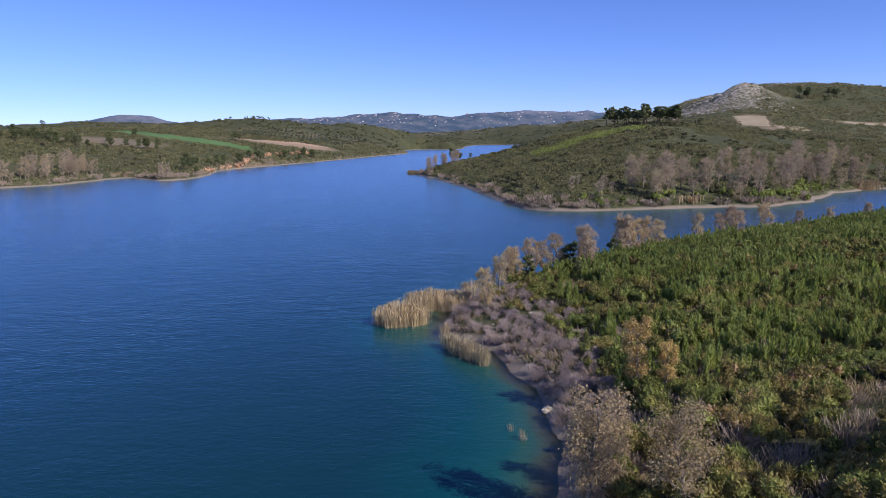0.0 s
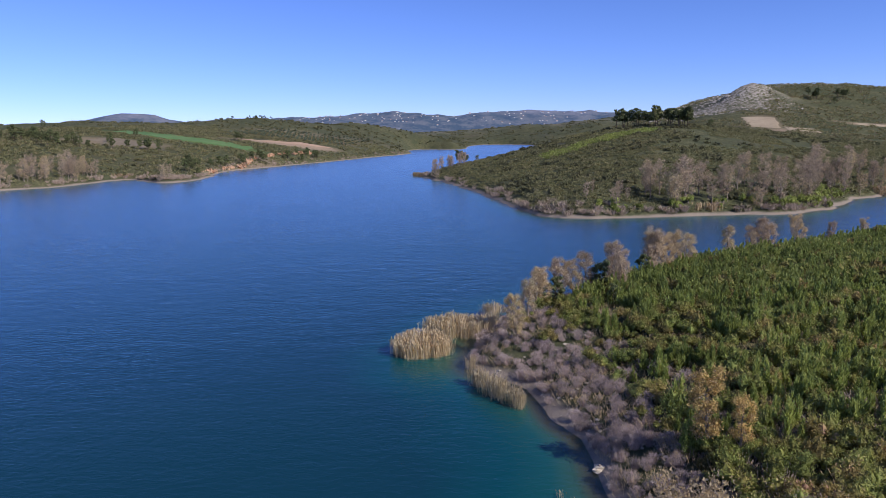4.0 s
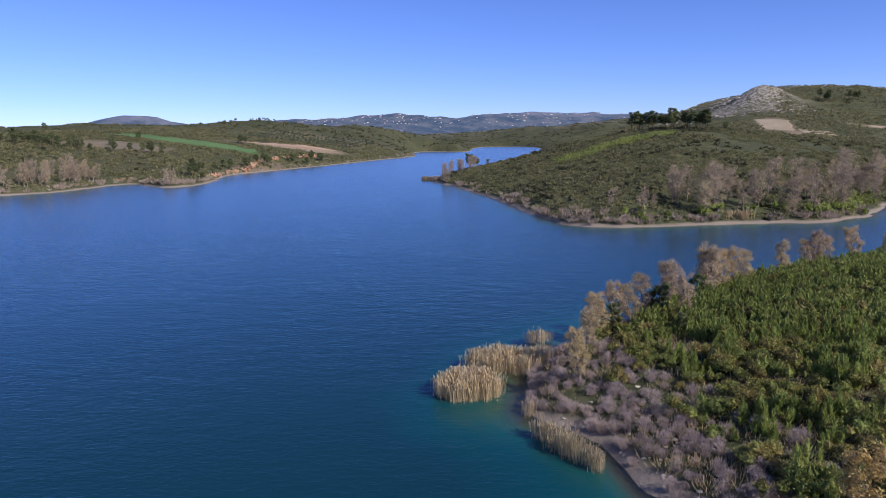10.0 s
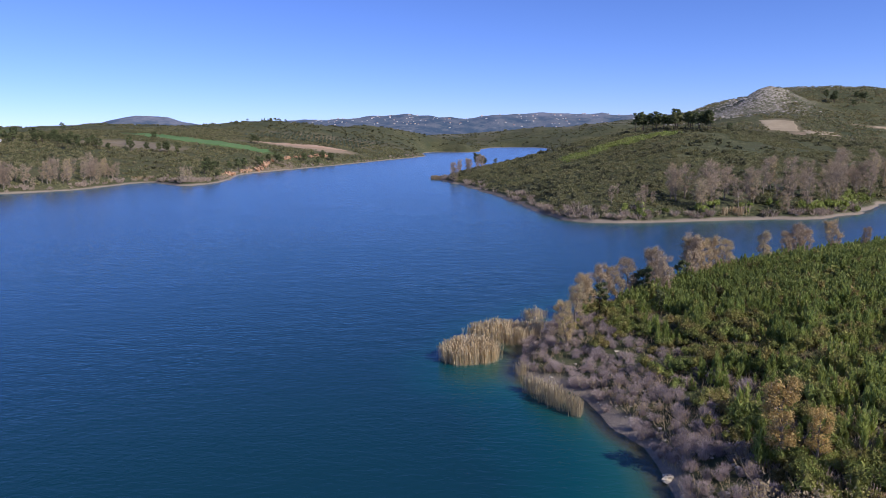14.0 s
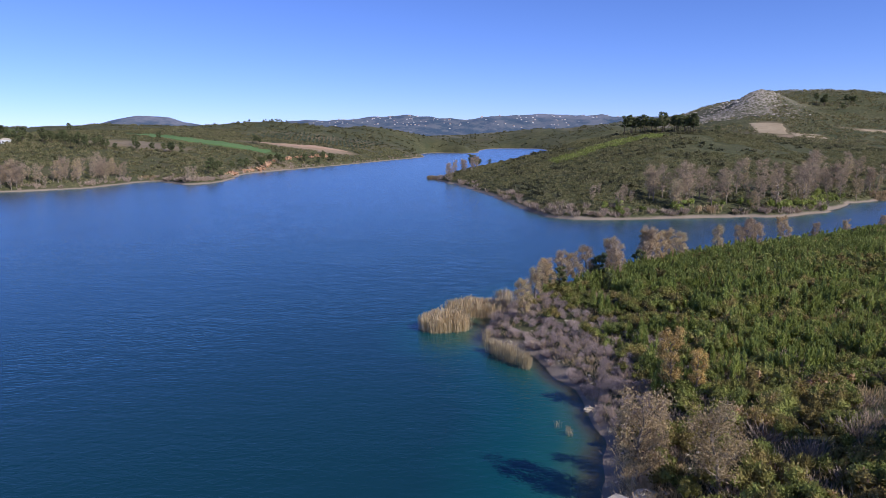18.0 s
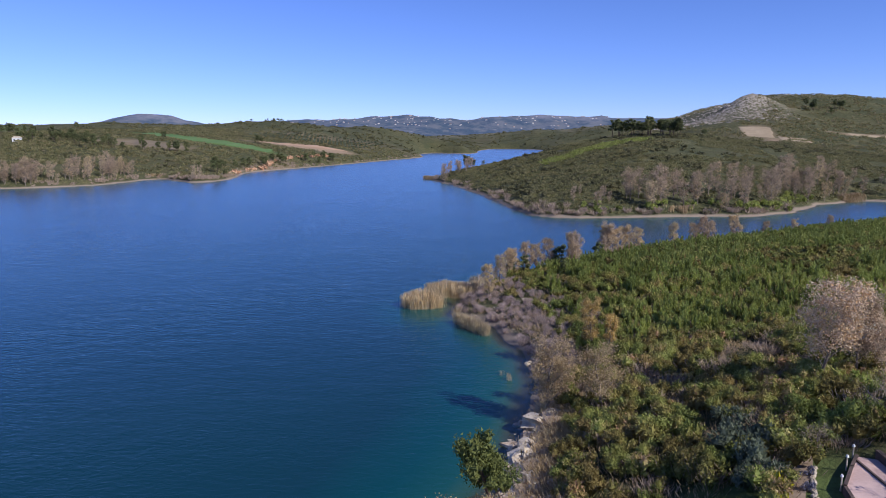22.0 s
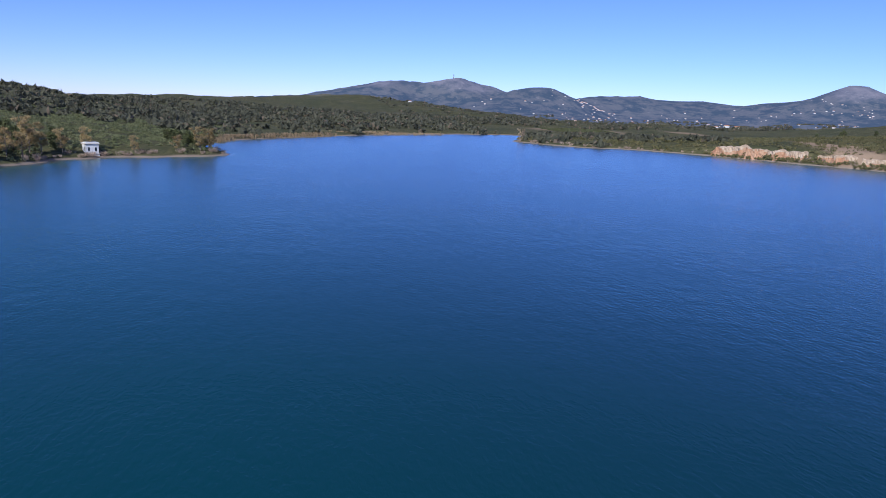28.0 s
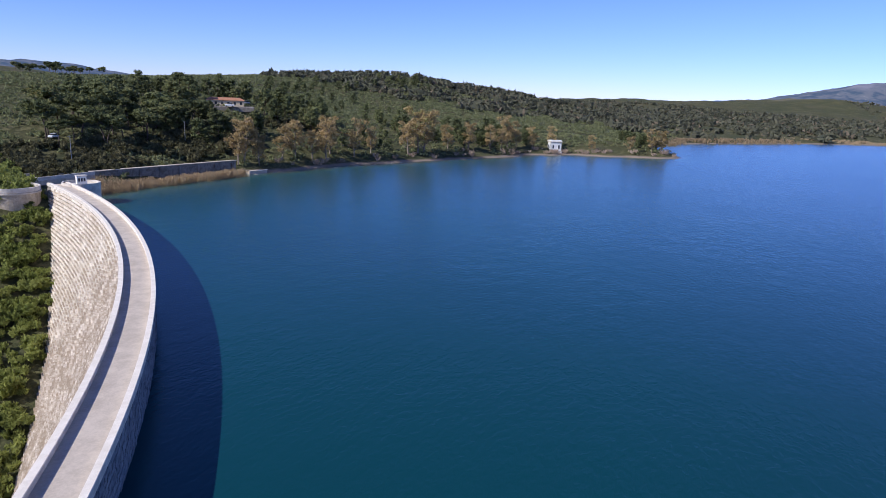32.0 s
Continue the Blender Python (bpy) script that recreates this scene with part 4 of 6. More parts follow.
# ---- trees of the near bank ----
dry = [tree("dry_leaved_tree", np.random.default_rng(100 + k), 9.0, 1.5, 0.14, 22, 3600, 0.15, BARK, DRYLEAF if k < 3 else STRAW, "slender tree with dry pinkish-brown leaves near the water",
            group="dry trees of the near bank", lump=0.46, flat=1.35, rise=1.0, twig=200, shell=0.15) for k in range(4)]
spread_copies(dry, [(28.0, 133, 0.98), (26.6, 130.5, 0.62), (36.4, 140, 0.92), (38.4, 142, 0.95), (40.8, 143.5, 0.85), (43.5, 146, 0.9), (46.5, 147, 0.72), (25.7, 118.2, 0.66), (15.6, 117.5, 0.78),
                    (17.8, 119, 0.74), (20.4, 121, 0.8), (12.2, 113.5, 0.76), (6.4, 97.5, 0.62), (8.6, 104.5, 0.66), (10.4, 110, 0.6), (59.5, 160, 0.8), (69, 166, 0.92), (71.5, 167.5, 0.86), (66.5, 164, 0.66),
                    (82, 173.5, 0.92), (92.5, 179, 0.62), (104, 184, 0.6), (118, 192, 0.6)], rng, 0.98, 1.12)
pale = [tree("pale_tree", np.random.default_rng(120 + k), 7.2, 1.9, 0.10, 18, 4200, 0.125, BARK, STRAW,
             "bushy tree with sparse straw-coloured leaves on the rocky shore", group="straw-coloured shore trees", lump=0.48, flat=1.2, rise=0.9, twig=90, shell=0.15) for k in range(2)]
spread_copies(pale, [(10.4, 46.0, 1.0), (15.2, 41.0, 0.92), (-0.6, 17.0, 0.85), (1.6, 15.6, 0.8), (2.6, 18.6, 0.78), (12.4, 49.5, 0.6)], rng, 0.97, 1.05)
ochre = [tree("ochre_tree", np.random.default_rng(131), 7.4, 1.25, 0.1, 17, 3600, 0.13, BARK, OCHRE, "narrow tree with ochre autumn leaves among young pines", lump=0.5, flat=1.35, rise=1.1, twig=120, shell=0.15)]
spread_copies(ochre, [(18.6, 63.2, 0.95), (20.6, 61.6, 0.6)], rng, 1, 1.01)
BLOSSOM = foliage_material("pale_dry_leaf", (0.42, 0.31, 0.19), (0.76, 0.61, 0.43), (0.55, 0.36, 0.18), 0.2)
big = [tree("poplar_tree", np.random.default_rng(140 + k), 11.6, 2.9, 0.16, 22, 6500, 0.17, BARK, BLOSSOM, "upright poplar with dry pale tan leaves above the garden", group="dry poplars above the garden",
            lump=0.42, flat=1.25, rise=1.25, twig=160, thick=0.018) for k in range(2)]
spread_copies(big, [(35.6, 36.8, 0.84), (38.9, 36.6, 0.6), (40.6, 35.8, 0.5)], rng, 1, 1.01)
green = [tree("pine_tree", np.random.default_rng(150 + k), 7.0, 1.6, 0.14, 13, 1500, 0.26, BARK_DARK, PINE, "green pine among dry trees beside the water", group="pines of the near bank", lump=0.42,
              flat=0.9, rise=0.45, core=True) for k in range(2)]
spread_copies(green, [(14.2, 114.5, 0.8), (22.0, 121.0, 0.88), (35, 138, 0.9), (21.5, 108.5, 0.5), (11.4, 111.4, 0.6)], rng)
lean_tree = [tree("leaning_tree", np.random.default_rng(160), 8.8, 1.45, 0.42, 12, 4200, 0.14, BARK_DARK, PINE_LIGHT, "green tree on a thick forked trunk leaning out over the water", lump=0.44, flat=1.3,
                  rise=0.9, lean=(-0.40, -0.30), thick=0.034, core=True)]
lean_tree[0].matrix_world = pose(4.4, 21.8, float(ground_at(4.4, 21.8)) - 0.1, 0, 0, 0) @ Matrix.Diagonal((1.05, 1.05, 1.1, 1))
dead = empty("dead_tree", -4.4, 5.0, max(float(ground_at(-4.4, 5.0)), 0) - 0.3, 0, "bare bleached dead tree standing in the shallows", "tree")
(wv, wf), tips = grow(np.random.default_rng(171), 5.5, 2.0, 0.25, 8, (0, 0), 0.9, 0.02)
part("trunk", raw_mesh("trunk", wv, [wf], [BARK], smooth=True), None, dead)
part("crown", raw_mesh("crown", *[a if i == 0 else [a] for i, a in enumerate(twigs(np.random.default_rng(3), tips, 60, 0.9, 0.045))], [TWIG]), None, dead)

# ---- reeds ----
reeds = [reed_form(rng) for _ in range(8)]


def reed_bed(cx, cy, rx, ry, turn, tufts, h=1.0, label="bed of tall straw-coloured reeds standing in the water"):
    a, r = rng.uniform(0, 6.28, tufts), np.sqrt(rng.random(tufts))
    u, v = r * np.cos(a) * rx, r * np.sin(a) * ry
    c, s = math.cos(radians(turn)), math.sin(radians(turn))
    xs, ys = cx + u * c - v * s, cy + u * s + v * c
    zs = np.maximum(ground_at(xs, ys), -0.35) - 0.1
    joined("reed_bed", reeds, xs, ys, h * rng.uniform(0.75, 1.1, tufts) * (1.05 - 0.35 * r), rng.uniform(0, 6.28, tufts), REED, label, "reeds", zs)


reed_bed(-6.4, 100.6, 3.7, 2.8, 0, 190, 1.15)
reed_bed(-1.0, 109.5, 5.4, 2.6, -8, 200, 1.1)
reed_bed(4.6, 121.5, 2.2, 0.9, 10, 18, 0.8)
reed_bed(2.7, 84.6, 1.1, 5.2, 30, 46, 0.95, "thin stand of straw-coloured reeds in shallow water")
reed_bed(0.2, 94.0, 1.2, 1.8, 20, 9, 0.6, "few thin reed stems in shallow water")
reed_bed(6.8, 60.8, 0.9, 2.2, 10, 3, 0.42, "few thin reed stems in shallow water")
reed_bed(53, 160, 4.5, 2.0, 35, 50, 1.0)

# bare grey and brown bushes between the shrubs, and dry grass along the ledges
mix_i = thin((rng.random(N) < 0.10) & inland & (py < 66) & (py > 14) & (px < 70), 2.6)[:240]
plants("leafless_shrub", single("leafless_shrub", [twig_form(rng, 260, 0.9, 0.022) for _ in range(4)], TWIG), px[mix_i], py[mix_i], rng.uniform(0.9, 1.6, len(mix_i)), rng.uniform(0, 6.28, len(mix_i)),
       "leafless brown bush between evergreen shrubs", "bush", "bare bushes of the slope")
LEDGE = plain("cream_limestone", (0.40, 0.28, 0.165), (0.66, 0.52, 0.36), 0.9, 0.9, 0.6, fine=4.0)


def ledge_mesh(seed):
    """A broken slab of bedded limestone: two uneven layers."""
    g = np.random.default_rng(seed)
    n, rows, vs = 8, [], []
    ang = np.sort(np.linspace(0, 2 * math.pi, n, endpoint=False) + g.normal(size=n) * 0.18)
    rad = 1.0 + g.normal(size=n) * 0.16
    for z, s in ((-0.5, 1.05), (0.0, 1.0), (0.06, 0.82), (0.3, 0.78), (0.34, 0.0)):
        r = rad * s * (1 + g.normal(size=n) * 0.07)
        vs.append(np.stack([r * np.cos(ang), r * np.sin(ang), z + g.normal(size=n) * 0.03], 1))
    i = (np.arange(4)[:, None] * n + np.arange(n)[None])
    j = (np.arange(4)[:, None] * n + (np.arange(n)[None] + 1) % n)
    return raw_mesh("rock_ledge", np.concatenate(vs), [np.stack([i, j, j + n, i + n], -1).reshape(-1, 4)], [LEDGE])


ledges = [ledge_mesh(500 + k) for k in range(6)]
lg = np.random.default_rng(81)
for k in range(62):
    y = 16 + 30.5 * (k + lg.random()) / 62
    x = float(np.interp(y, [16, 25, 33, 40, 46], [4.0, 4.3, 5.5, 7.9, 10.5])) + 0.35 + lg.normal() * 0.7
    s = lg.uniform(0.45, 1.35)
    ob = tagged(new("rock_ledge", ledges[k % 6]), "broken ledge of cream limestone at the waterline", "rock", "limestone ledges")
    ob.matrix_world = pose(x, y, max(float(ground_at(x, y)), -0.15) + 0.16 * s, lg.normal() * 7, lg.normal() * 7, lg.uniform(0, 360)) @ Matrix.Diagonal((s * 1.15, s * 0.85, s * 0.95, 1))
xs, ys = rng.uniform(3, 16, 1500), rng.uniform(14, 52, 1500)
d = bank_at(xs, ys)
ok = (d > 2.4) & (d < 6.5) & (rng.random(1500) < 0.7)
joined("dry_grass", [twig_form(rng, 70, 0.45, 0.025) for _ in range(4)], xs[ok], ys[ok], rng.uniform(0.8, 1.6, ok.sum()), rng.uniform(0, 6, ok.sum()), STRAW, "brown dry grass behind the shore ledges", "grass")
snag = empty("forked_snag", 5.2, 20.6, float(ground_at(5.2, 20.6)) - 0.2, 0, "dark forked dead trunk leaning on the rocky shore", "tree")
(wv, wf), tips = grow(np.random.default_rng(177), 6.5, 1.2, 0.3, 5, (-0.55, 0.25), 0.9, 0.034)
part("trunk", raw_mesh("trunk", wv, [wf], [BARK], smooth=True), None, snag)

# ---- the dam ----
dam = empty("dam", DAM_C.x, DAM_C.y, 0, 0, "curved dam faced with pale marble blocks, road on its crest", "dam")


def arc_sweep(profile, a0, a1, steps, closed=True):
    """A section (radius, z) swept round the dam's middle."""
    ang = np.radians(np.linspace(a0, a1, steps))
    p = np.array(profile, float)
    v = np.stack([p[None, :, 0] * np.cos(ang)[:, None], p[None, :, 0] * np.sin(ang)[:, None], p[None, :, 1] + 0 * ang[:, None]], -1).reshape(-1, 3)
    n = len(p)
    i = np.arange(steps - 1)[:, None] * n + np.arange(n if closed else n - 1)[None]
    j = np.arange(steps - 1)[:, None] * n + (np.arange(n if closed else n - 1)[None] + 1) % n
    return v, np.stack([i, j, j + n, i + n], -1).reshape(-1, 4)


R1, R0 = DAM_R, DAM_R - DAM_W
BATTER, FOOT = 0.46, -46.0
ROAD_Z = CREST - 0.68


def dam_part(name, profile, material, label="", a0=DAM_A0, a1=DAM_A1, steps=140):
    v, f = arc_sweep(profile, a0, a1, steps)
    return part(name, raw_mesh(name, v, [f], [material]), None, dam, label)


dam_part("body", [(R1 - 0.12, ROAD_Z - 0.05), (R1 - 0.12, -12), (R1 - 0.12, FOOT), (R0 + BATTER * (FOOT - ROAD_Z) + 0.2, FOOT), (R0 + 0.25, ROAD_Z - 0.6), (R0 + 0.25, ROAD_Z - 0.05)], STONE_DARK)
dam_part("road", [(R1 - 0.42, ROAD_Z), (R1 - 0.42, ROAD_Z - 0.12), (R0 + 0.42, ROAD_Z - 0.12), (R0 + 0.42, ROAD_Z)], CONCRETE, "pale worn concrete roadway")
for ra, rb, nm in ((R1 - 0.45, R1, "upstream_parapet"), (R0, R0 + 0.5, "downstream_parapet")):
    par = dam_part(nm, [(rb, CREST - 0.16), (rb, ROAD_Z - 0.3), (ra, ROAD_Z - 0.3), (ra, CREST - 0.16)], STONE_FACE, "solid marble parapet wall")
    # coping slabs, each about two metres long
    n = int(radians(DAM_A1 - DAM_A0) * ra / 2.0)
    v, f = arc_sweep([(rb + 0.07, CREST), (rb + 0.07, CREST - 0.16), (ra - 0.07, CREST - 0.16), (ra - 0.07, CREST)], 0, math.degrees(1.985 / ra), 2)
    f = np.concatenate([f, [[3, 2, 1, 0], [4, 5, 6, 7]]])
    slab = raw_mesh("coping_slab", v, [f], [COPING])
    for k in range(n):
        ob = new("coping_slab", slab)
        ob.parent = par
        ob.matrix_local = pose(0, 0, 0.0, 0, 0, DAM_A0 + (k + 0.01) * 2.0 / ra * 57.2958)


def course_blocks(seed, r_of_z, z_top, z_bottom, course, length, a0, a1, depth, jut, inward):
    """Masonry courses: boxes with uneven faces, as arrays of corner points for each block."""
    g = np.random.default_rng(seed)
    out = []
    z, row = z_top, 0
    while z > z_bottom:
        r = r_of_z(z)
        a = a0 + g.random() * math.degrees(length / r)
        while a < a1:
            w = math.degrees(length * g.uniform(0.7, 1.35) / r)
            out.append((a, min(a + w - math.degrees(0.035 / r), a1), z - course + 0.09, z, r + (-1 if inward else 1) * g.uniform(0, jut), depth))
            a += w
        z -= course
        row += 1
    return out


def block_arrays(blocks, inward):
    b = np.array(blocks)
    ca, sa, cb, sb = np.cos(np.radians(b[:, 0])), np.sin(np.radians(b[:, 0])), np.cos(np.radians(b[:, 1])), np.sin(np.radians(b[:, 1]))
    ro, ri = b[:, 4], b[:, 4] + (b[:, 5] if inward else -b[:, 5])
    v = np.stack([np.stack([r * c, r * s, z], 1) for z in (b[:, 2], b[:, 3]) for r, c, s in ((ro, ca, sa), (ro, cb, sb), (ri, cb, sb), (ri, ca, sa))], 1)
    q = np.array([[0, 1, 5, 4], [4, 5, 6, 7], [0, 4, 7, 3], [1, 2, 6, 5], [0, 3, 2, 1]])
    if inward:
        q = q[:, ::-1]
    f = (np.arange(len(b))[:, None, None] * 8 + q[None]).reshape(-1, 4)
    return v.reshape(-1, 3), f


BLOCK = Nodes("marble_ashlar", 0.85, 0.3)
_isl, _obj = BLOCK.node("ShaderNodeNewGeometry").outputs["Random Per Island"], BLOCK.node("ShaderNodeObjectInfo").outputs["Random"]
_p = BLOCK.coords()
_c = BLOCK.mix(BLOCK.math("FRACT", BLOCK.math("ADD", _isl, _obj)), (0.56, 0.47, 0.36), (0.82, 0.74, 0.61))
_c = BLOCK.mix(BLOCK.math("MULTIPLY", BLOCK.step(BLOCK.noise(_p, 0.22, 4, 0.65), 0.5, 0.72), 0.3), _c, (0.40, 0.31, 0.21))
_c = BLOCK.mix(BLOCK.math("MULTIPLY", BLOCK.step(BLOCK.noise(_p, 2.5, 4, 0.7), 0.5, 0.7), 0.3), _c, (0.34, 0.28, 0.21))
_up = BLOCK.node("ShaderNodeSeparateXYZ")
BLOCK.link(BLOCK.node("ShaderNodeNewGeometry").outputs["True Normal"], _up.inputs[0])
_c = BLOCK.mix(BLOCK.math("MULTIPLY", BLOCK.step(_up.outputs["Z"], 0.6, 0.9), BLOCK.step(BLOCK.noise(_p, 0.35, 4, 0.7), 0.36, 0.62)), _c, (0.33, 0.26, 0.18))
_m = BLOCK.node("ShaderNodeMapping")
_m.inputs["Scale"].default_value = (0.12, 0.12, 1.4)
BLOCK.link(_p, _m.inputs["Vector"])
_c = BLOCK.mix(BLOCK.math("MULTIPLY", BLOCK.step(BLOCK.noise(_m.outputs[0], 1.0, 3, 0.6), 0.50, 0.66), 0.5), _c, (0.36, 0.28, 0.19))
BLOCK.bump(BLOCK.noise(_p, 6.0, 4, 0.7), 0.9, 0.08)
BLOCK = BLOCK.color(_c)
face = course_blocks(5, lambda z: R0 + BATTER * (z - ROAD_Z), ROAD_Z - 0.3, -34, 0.72, 1.3, 112, 154.4, 0.9, 0.07, True)
# the blocks under the parapet that the camera passes nearest are parts of their own
near_ones = [b for b in face if b[0] < 125 and b[3] > -4][:290]
v, f = block_arrays([b for b in face if b not in set(near_ones)], True)
tagged(part("downstream_face", raw_mesh("downstream_face", v, [f], [BLOCK]), None, dam, "stepped courses of rough marble blocks"), kind="stuff")
for b in near_ones:
    v, f = block_arrays([b], True)
    part("marble_block", raw_mesh("marble_block", v, [f], [BLOCK]), None, dam)
# Lake-side facing; its stone colour carries the shade of this face.
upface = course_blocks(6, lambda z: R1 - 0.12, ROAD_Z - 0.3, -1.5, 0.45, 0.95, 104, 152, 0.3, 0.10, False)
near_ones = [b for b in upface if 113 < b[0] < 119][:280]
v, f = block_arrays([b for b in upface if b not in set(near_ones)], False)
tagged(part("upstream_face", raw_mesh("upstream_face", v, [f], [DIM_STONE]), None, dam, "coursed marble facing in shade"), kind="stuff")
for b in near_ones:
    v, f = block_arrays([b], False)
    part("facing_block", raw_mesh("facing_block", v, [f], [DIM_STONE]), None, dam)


def ring_wall(name, cx, cy, r, z0, z1, thick, material, parent, a0=0, a1=360, n=48, label=""):
    ang = np.radians(np.linspace(a0, a1, n))
    v, f = [], []
    for a in ang:
        for rr, z in ((r, z0), (r, z1), (r - thick, z1), (r - thick, z0)):
            v.append((cx + rr * math.cos(a), cy + rr * math.sin(a), z))
    for i in range(n - 1):
        for k in range(4):
            f.append((i * 4 + k, (i + 1) * 4 + k, (i + 1) * 4 + (k + 1) % 4, i * 4 + (k + 1) % 4))
    return part(name, raw_mesh(name, np.array(v), [np.array(f)], [material]), None, parent, label)


# round bastion at the far end, on the valley side
bx, by = -112.5, -224.0
bastion = empty("bastion", bx, by, -12, 0, "round masonry bastion with a parapet at the end of the dam", "bastion")
part("drum", rod(6.5, 6.2, 0, 12 + CREST - 1.0, n=40), LIMESTONE, bastion)
ring_wall("parapet", 0, 0, 6.35, 12 + CREST - 1.05, 12 + CREST, 0.4, MARBLE, bastion, 20, 380)
ring_wall("string_course", 0, 0, 6.55, 12 + CREST - 1.5, 12 + CREST - 1.15, 0.5, MARBLE, bastion)
# platform with a small white valve house on the lake side
kiosk = empty("valve_house", -127.0, -217.0, -4, -30, "small white valve house on a round walled platform by the crest", "building")
part("platform", rod(4.6, 4.6, 0, 4 + ROAD_Z, n=36), STONE_FACE, kiosk)
ring_wall("parapet", 0, 0, 4.6, 4 + ROAD_Z - 0.01, 4 + CREST, 0.35, MARBLE, kiosk)
hut = part("cabin", box(2.3, 1.7, 2.3, (0, 0, 4 + ROAD_Z), 0.03), PLASTER, kiosk)
part("roof", box(2.6, 2.0, 0.16, (0, 0, 4 + ROAD_Z + 2.3), 0.03), MARBLE, kiosk)
for k in (-0.65, 0.0, 0.65):
    part("window", box(0.4, 0.06, 0.9, (k, 0.86, 4 + ROAD_Z + 0.9)), DARKGLASS, kiosk)

# ---- scrub of the hills ----
rng = np.random.default_rng(23)
clumps = [clump_form(rng, 16, 0.8) for _ in range(10)]
low_clumps = [clump_form(rng, 17, 0.42, False) for _ in range(14)]


def hill_scrub(name, x0, x1, y0, y1, n, lo, hi, seed, label, keep=None, material=HILL_SCRUB, dense=-0.35, forms=None):
    g = np.random.default_rng(seed)
    xs, ys = g.uniform(x0, x1, n), g.uniform(y0, y1, n)
    ok = (bank_at(xs, ys) > 2.5) & (fbm(xs, ys, 30, 3, seed) > dense)
    if keep is not None:
        ok &= keep(xs, ys)
    xs, ys = xs[ok], ys[ok]
    joined(name, forms or clumps, xs, ys, g.uniform(lo, hi, len(xs)), g.uniform(0, 6.28, len(xs)), material, label, "scrub", sink=0.25)


def bare(x, y):
    """Fields and cleared ground that carry no scrub."""
    return (blob(x, y, 310, 697, 46, 16, 70) + blob(x, y, 300, 640, 34, 8, 48) + blob(x, y, 436, 741, 44, 8, 17) + 0.6 * blob(x, y, 325, 860, 55, 85) + blob(x, y, -205, 890, 78, 36, 42) + blob(x, y, -278, 742, 88, 20, 5)
            + blob(x, y, -300, 640, 45, 26, 40)) < 0.4


hill_scrub("hill_scrub", -12, 330, 250, 640, 46000, 0.5, 1.25, 51, "low olive-green maquis covering the opposite hill", bare, forms=low_clumps, dense=-0.6)
hill_scrub("hill_saplings", 55, 128, 405, 450, 1500, 0.9, 1.5, 62, "bright green young pines on the crest of the hill",
           lambda x, y: np.abs((x - 70) * 0.36 - (y - 420)) < 9 + 3 * fbm(x, y, 12, 2, 9), PINE_YOUNG, -2.0, low_clumps)
hill_scrub("hill_bushes", -12, 330, 256, 640, 2600, 0.7, 1.7, 64, "dark rounded bushes scattered over the opposite hill", bare, DARK_SCRUB, -0.2)
hill_scrub("bank_bushes", -560, -60, 400, 1150, 3400, 0.8, 2.0, 65, "dark rounded bushes scattered over the far bank", bare, DARK_SCRUB, -0.2)
hill_scrub("ridge_scrub", 150, 720, 560, 1150, 12000, 1.2, 2.4, 52, "scattered dark scrub on the rocky ridge", bare, dense=-0.45, forms=low_clumps)
hill_scrub("bank_scrub", -460, -60, 395, 1100, 15000, 1.0, 2.1, 53, "olive-green scrub on the far bank", bare, forms=low_clumps, dense=-0.6)
hill_scrub("shore_scrub", -760, -300, 205, 900, 9000, 1.2, 2.6, 54, "dark green scrub above the western bluffs", bare, forms=low_clumps, dense=-0.6)
hill_scrub("southern_scrub", -780, -130, -640, -88, 21000, 0.9, 1.9, 55, "grey-green maquis on the southern hillside", dense=-0.8, forms=low_clumps, material=OLIVE_SCRUB)
hill_scrub("gorge_scrub", -150, 40, -330, -60, 11000, 1.1, 2.6, 56, "dense bushes on the slope below the dam",
           lambda x, y: (np.hypot(x - DAM_C.x, y - DAM_C.y) < DAM_R - DAM_W - 1.5 + 0.46 * np.minimum(ground_at(x, y) - 4.5, 0)) & (ground_at(x, y) > -40) & (np.hypot(x - DAM_C.x, y - DAM_C.y) > 215), dense=-1.2, forms=[shrub_form(rng, 190, 0.2, 5) for _ in range(8)], material=PINE_YOUNG)
hill_scrub("distant_scrub", -900, 700, 1100, 2600, 9000, 1.3, 2.8, 57, "patches of scrub and trees on distant hills", dense=-0.1, material=DARK_SCRUB)
hill_scrub("western_woods", -1500, -590, -500, 420, 5200, 2.4, 5.0, 58, "belt of dark trees beyond the head of the lake", lambda x, y: ~((x < -850) & (x > -1120) & (y > 250) & (y < 540)), dense=-0.25, material=FAR_WOOD)
hill_scrub("plain_woods", -2600, -1100, 300, 2200, 4200, 2.5, 5.0, 59, "scattered trees on the plain below the mountains", dense=0.0, material=FAR_WOOD)

# ---- bare trees and pines of the opposite bank ----
bare_trees = [tree("bare_tree", np.random.default_rng(200 + k), 13.0, 2.3, 0.10, 17, 900, 0.25, BARK, STRAW if k == 1 else DRYLEAF, "tall nearly leafless tree with pinkish-grey twigs on the bank",
                   group="bare trees of the lake banks", lump=0.42, flat=1.3, rise=1.2, twig=320, thick=0.02, shell=0.15) for k in range(5)]
spots = []
g = np.random.default_rng(61)
SHORE_A = np.array(INLET_SHORE[6:15])[::-1]
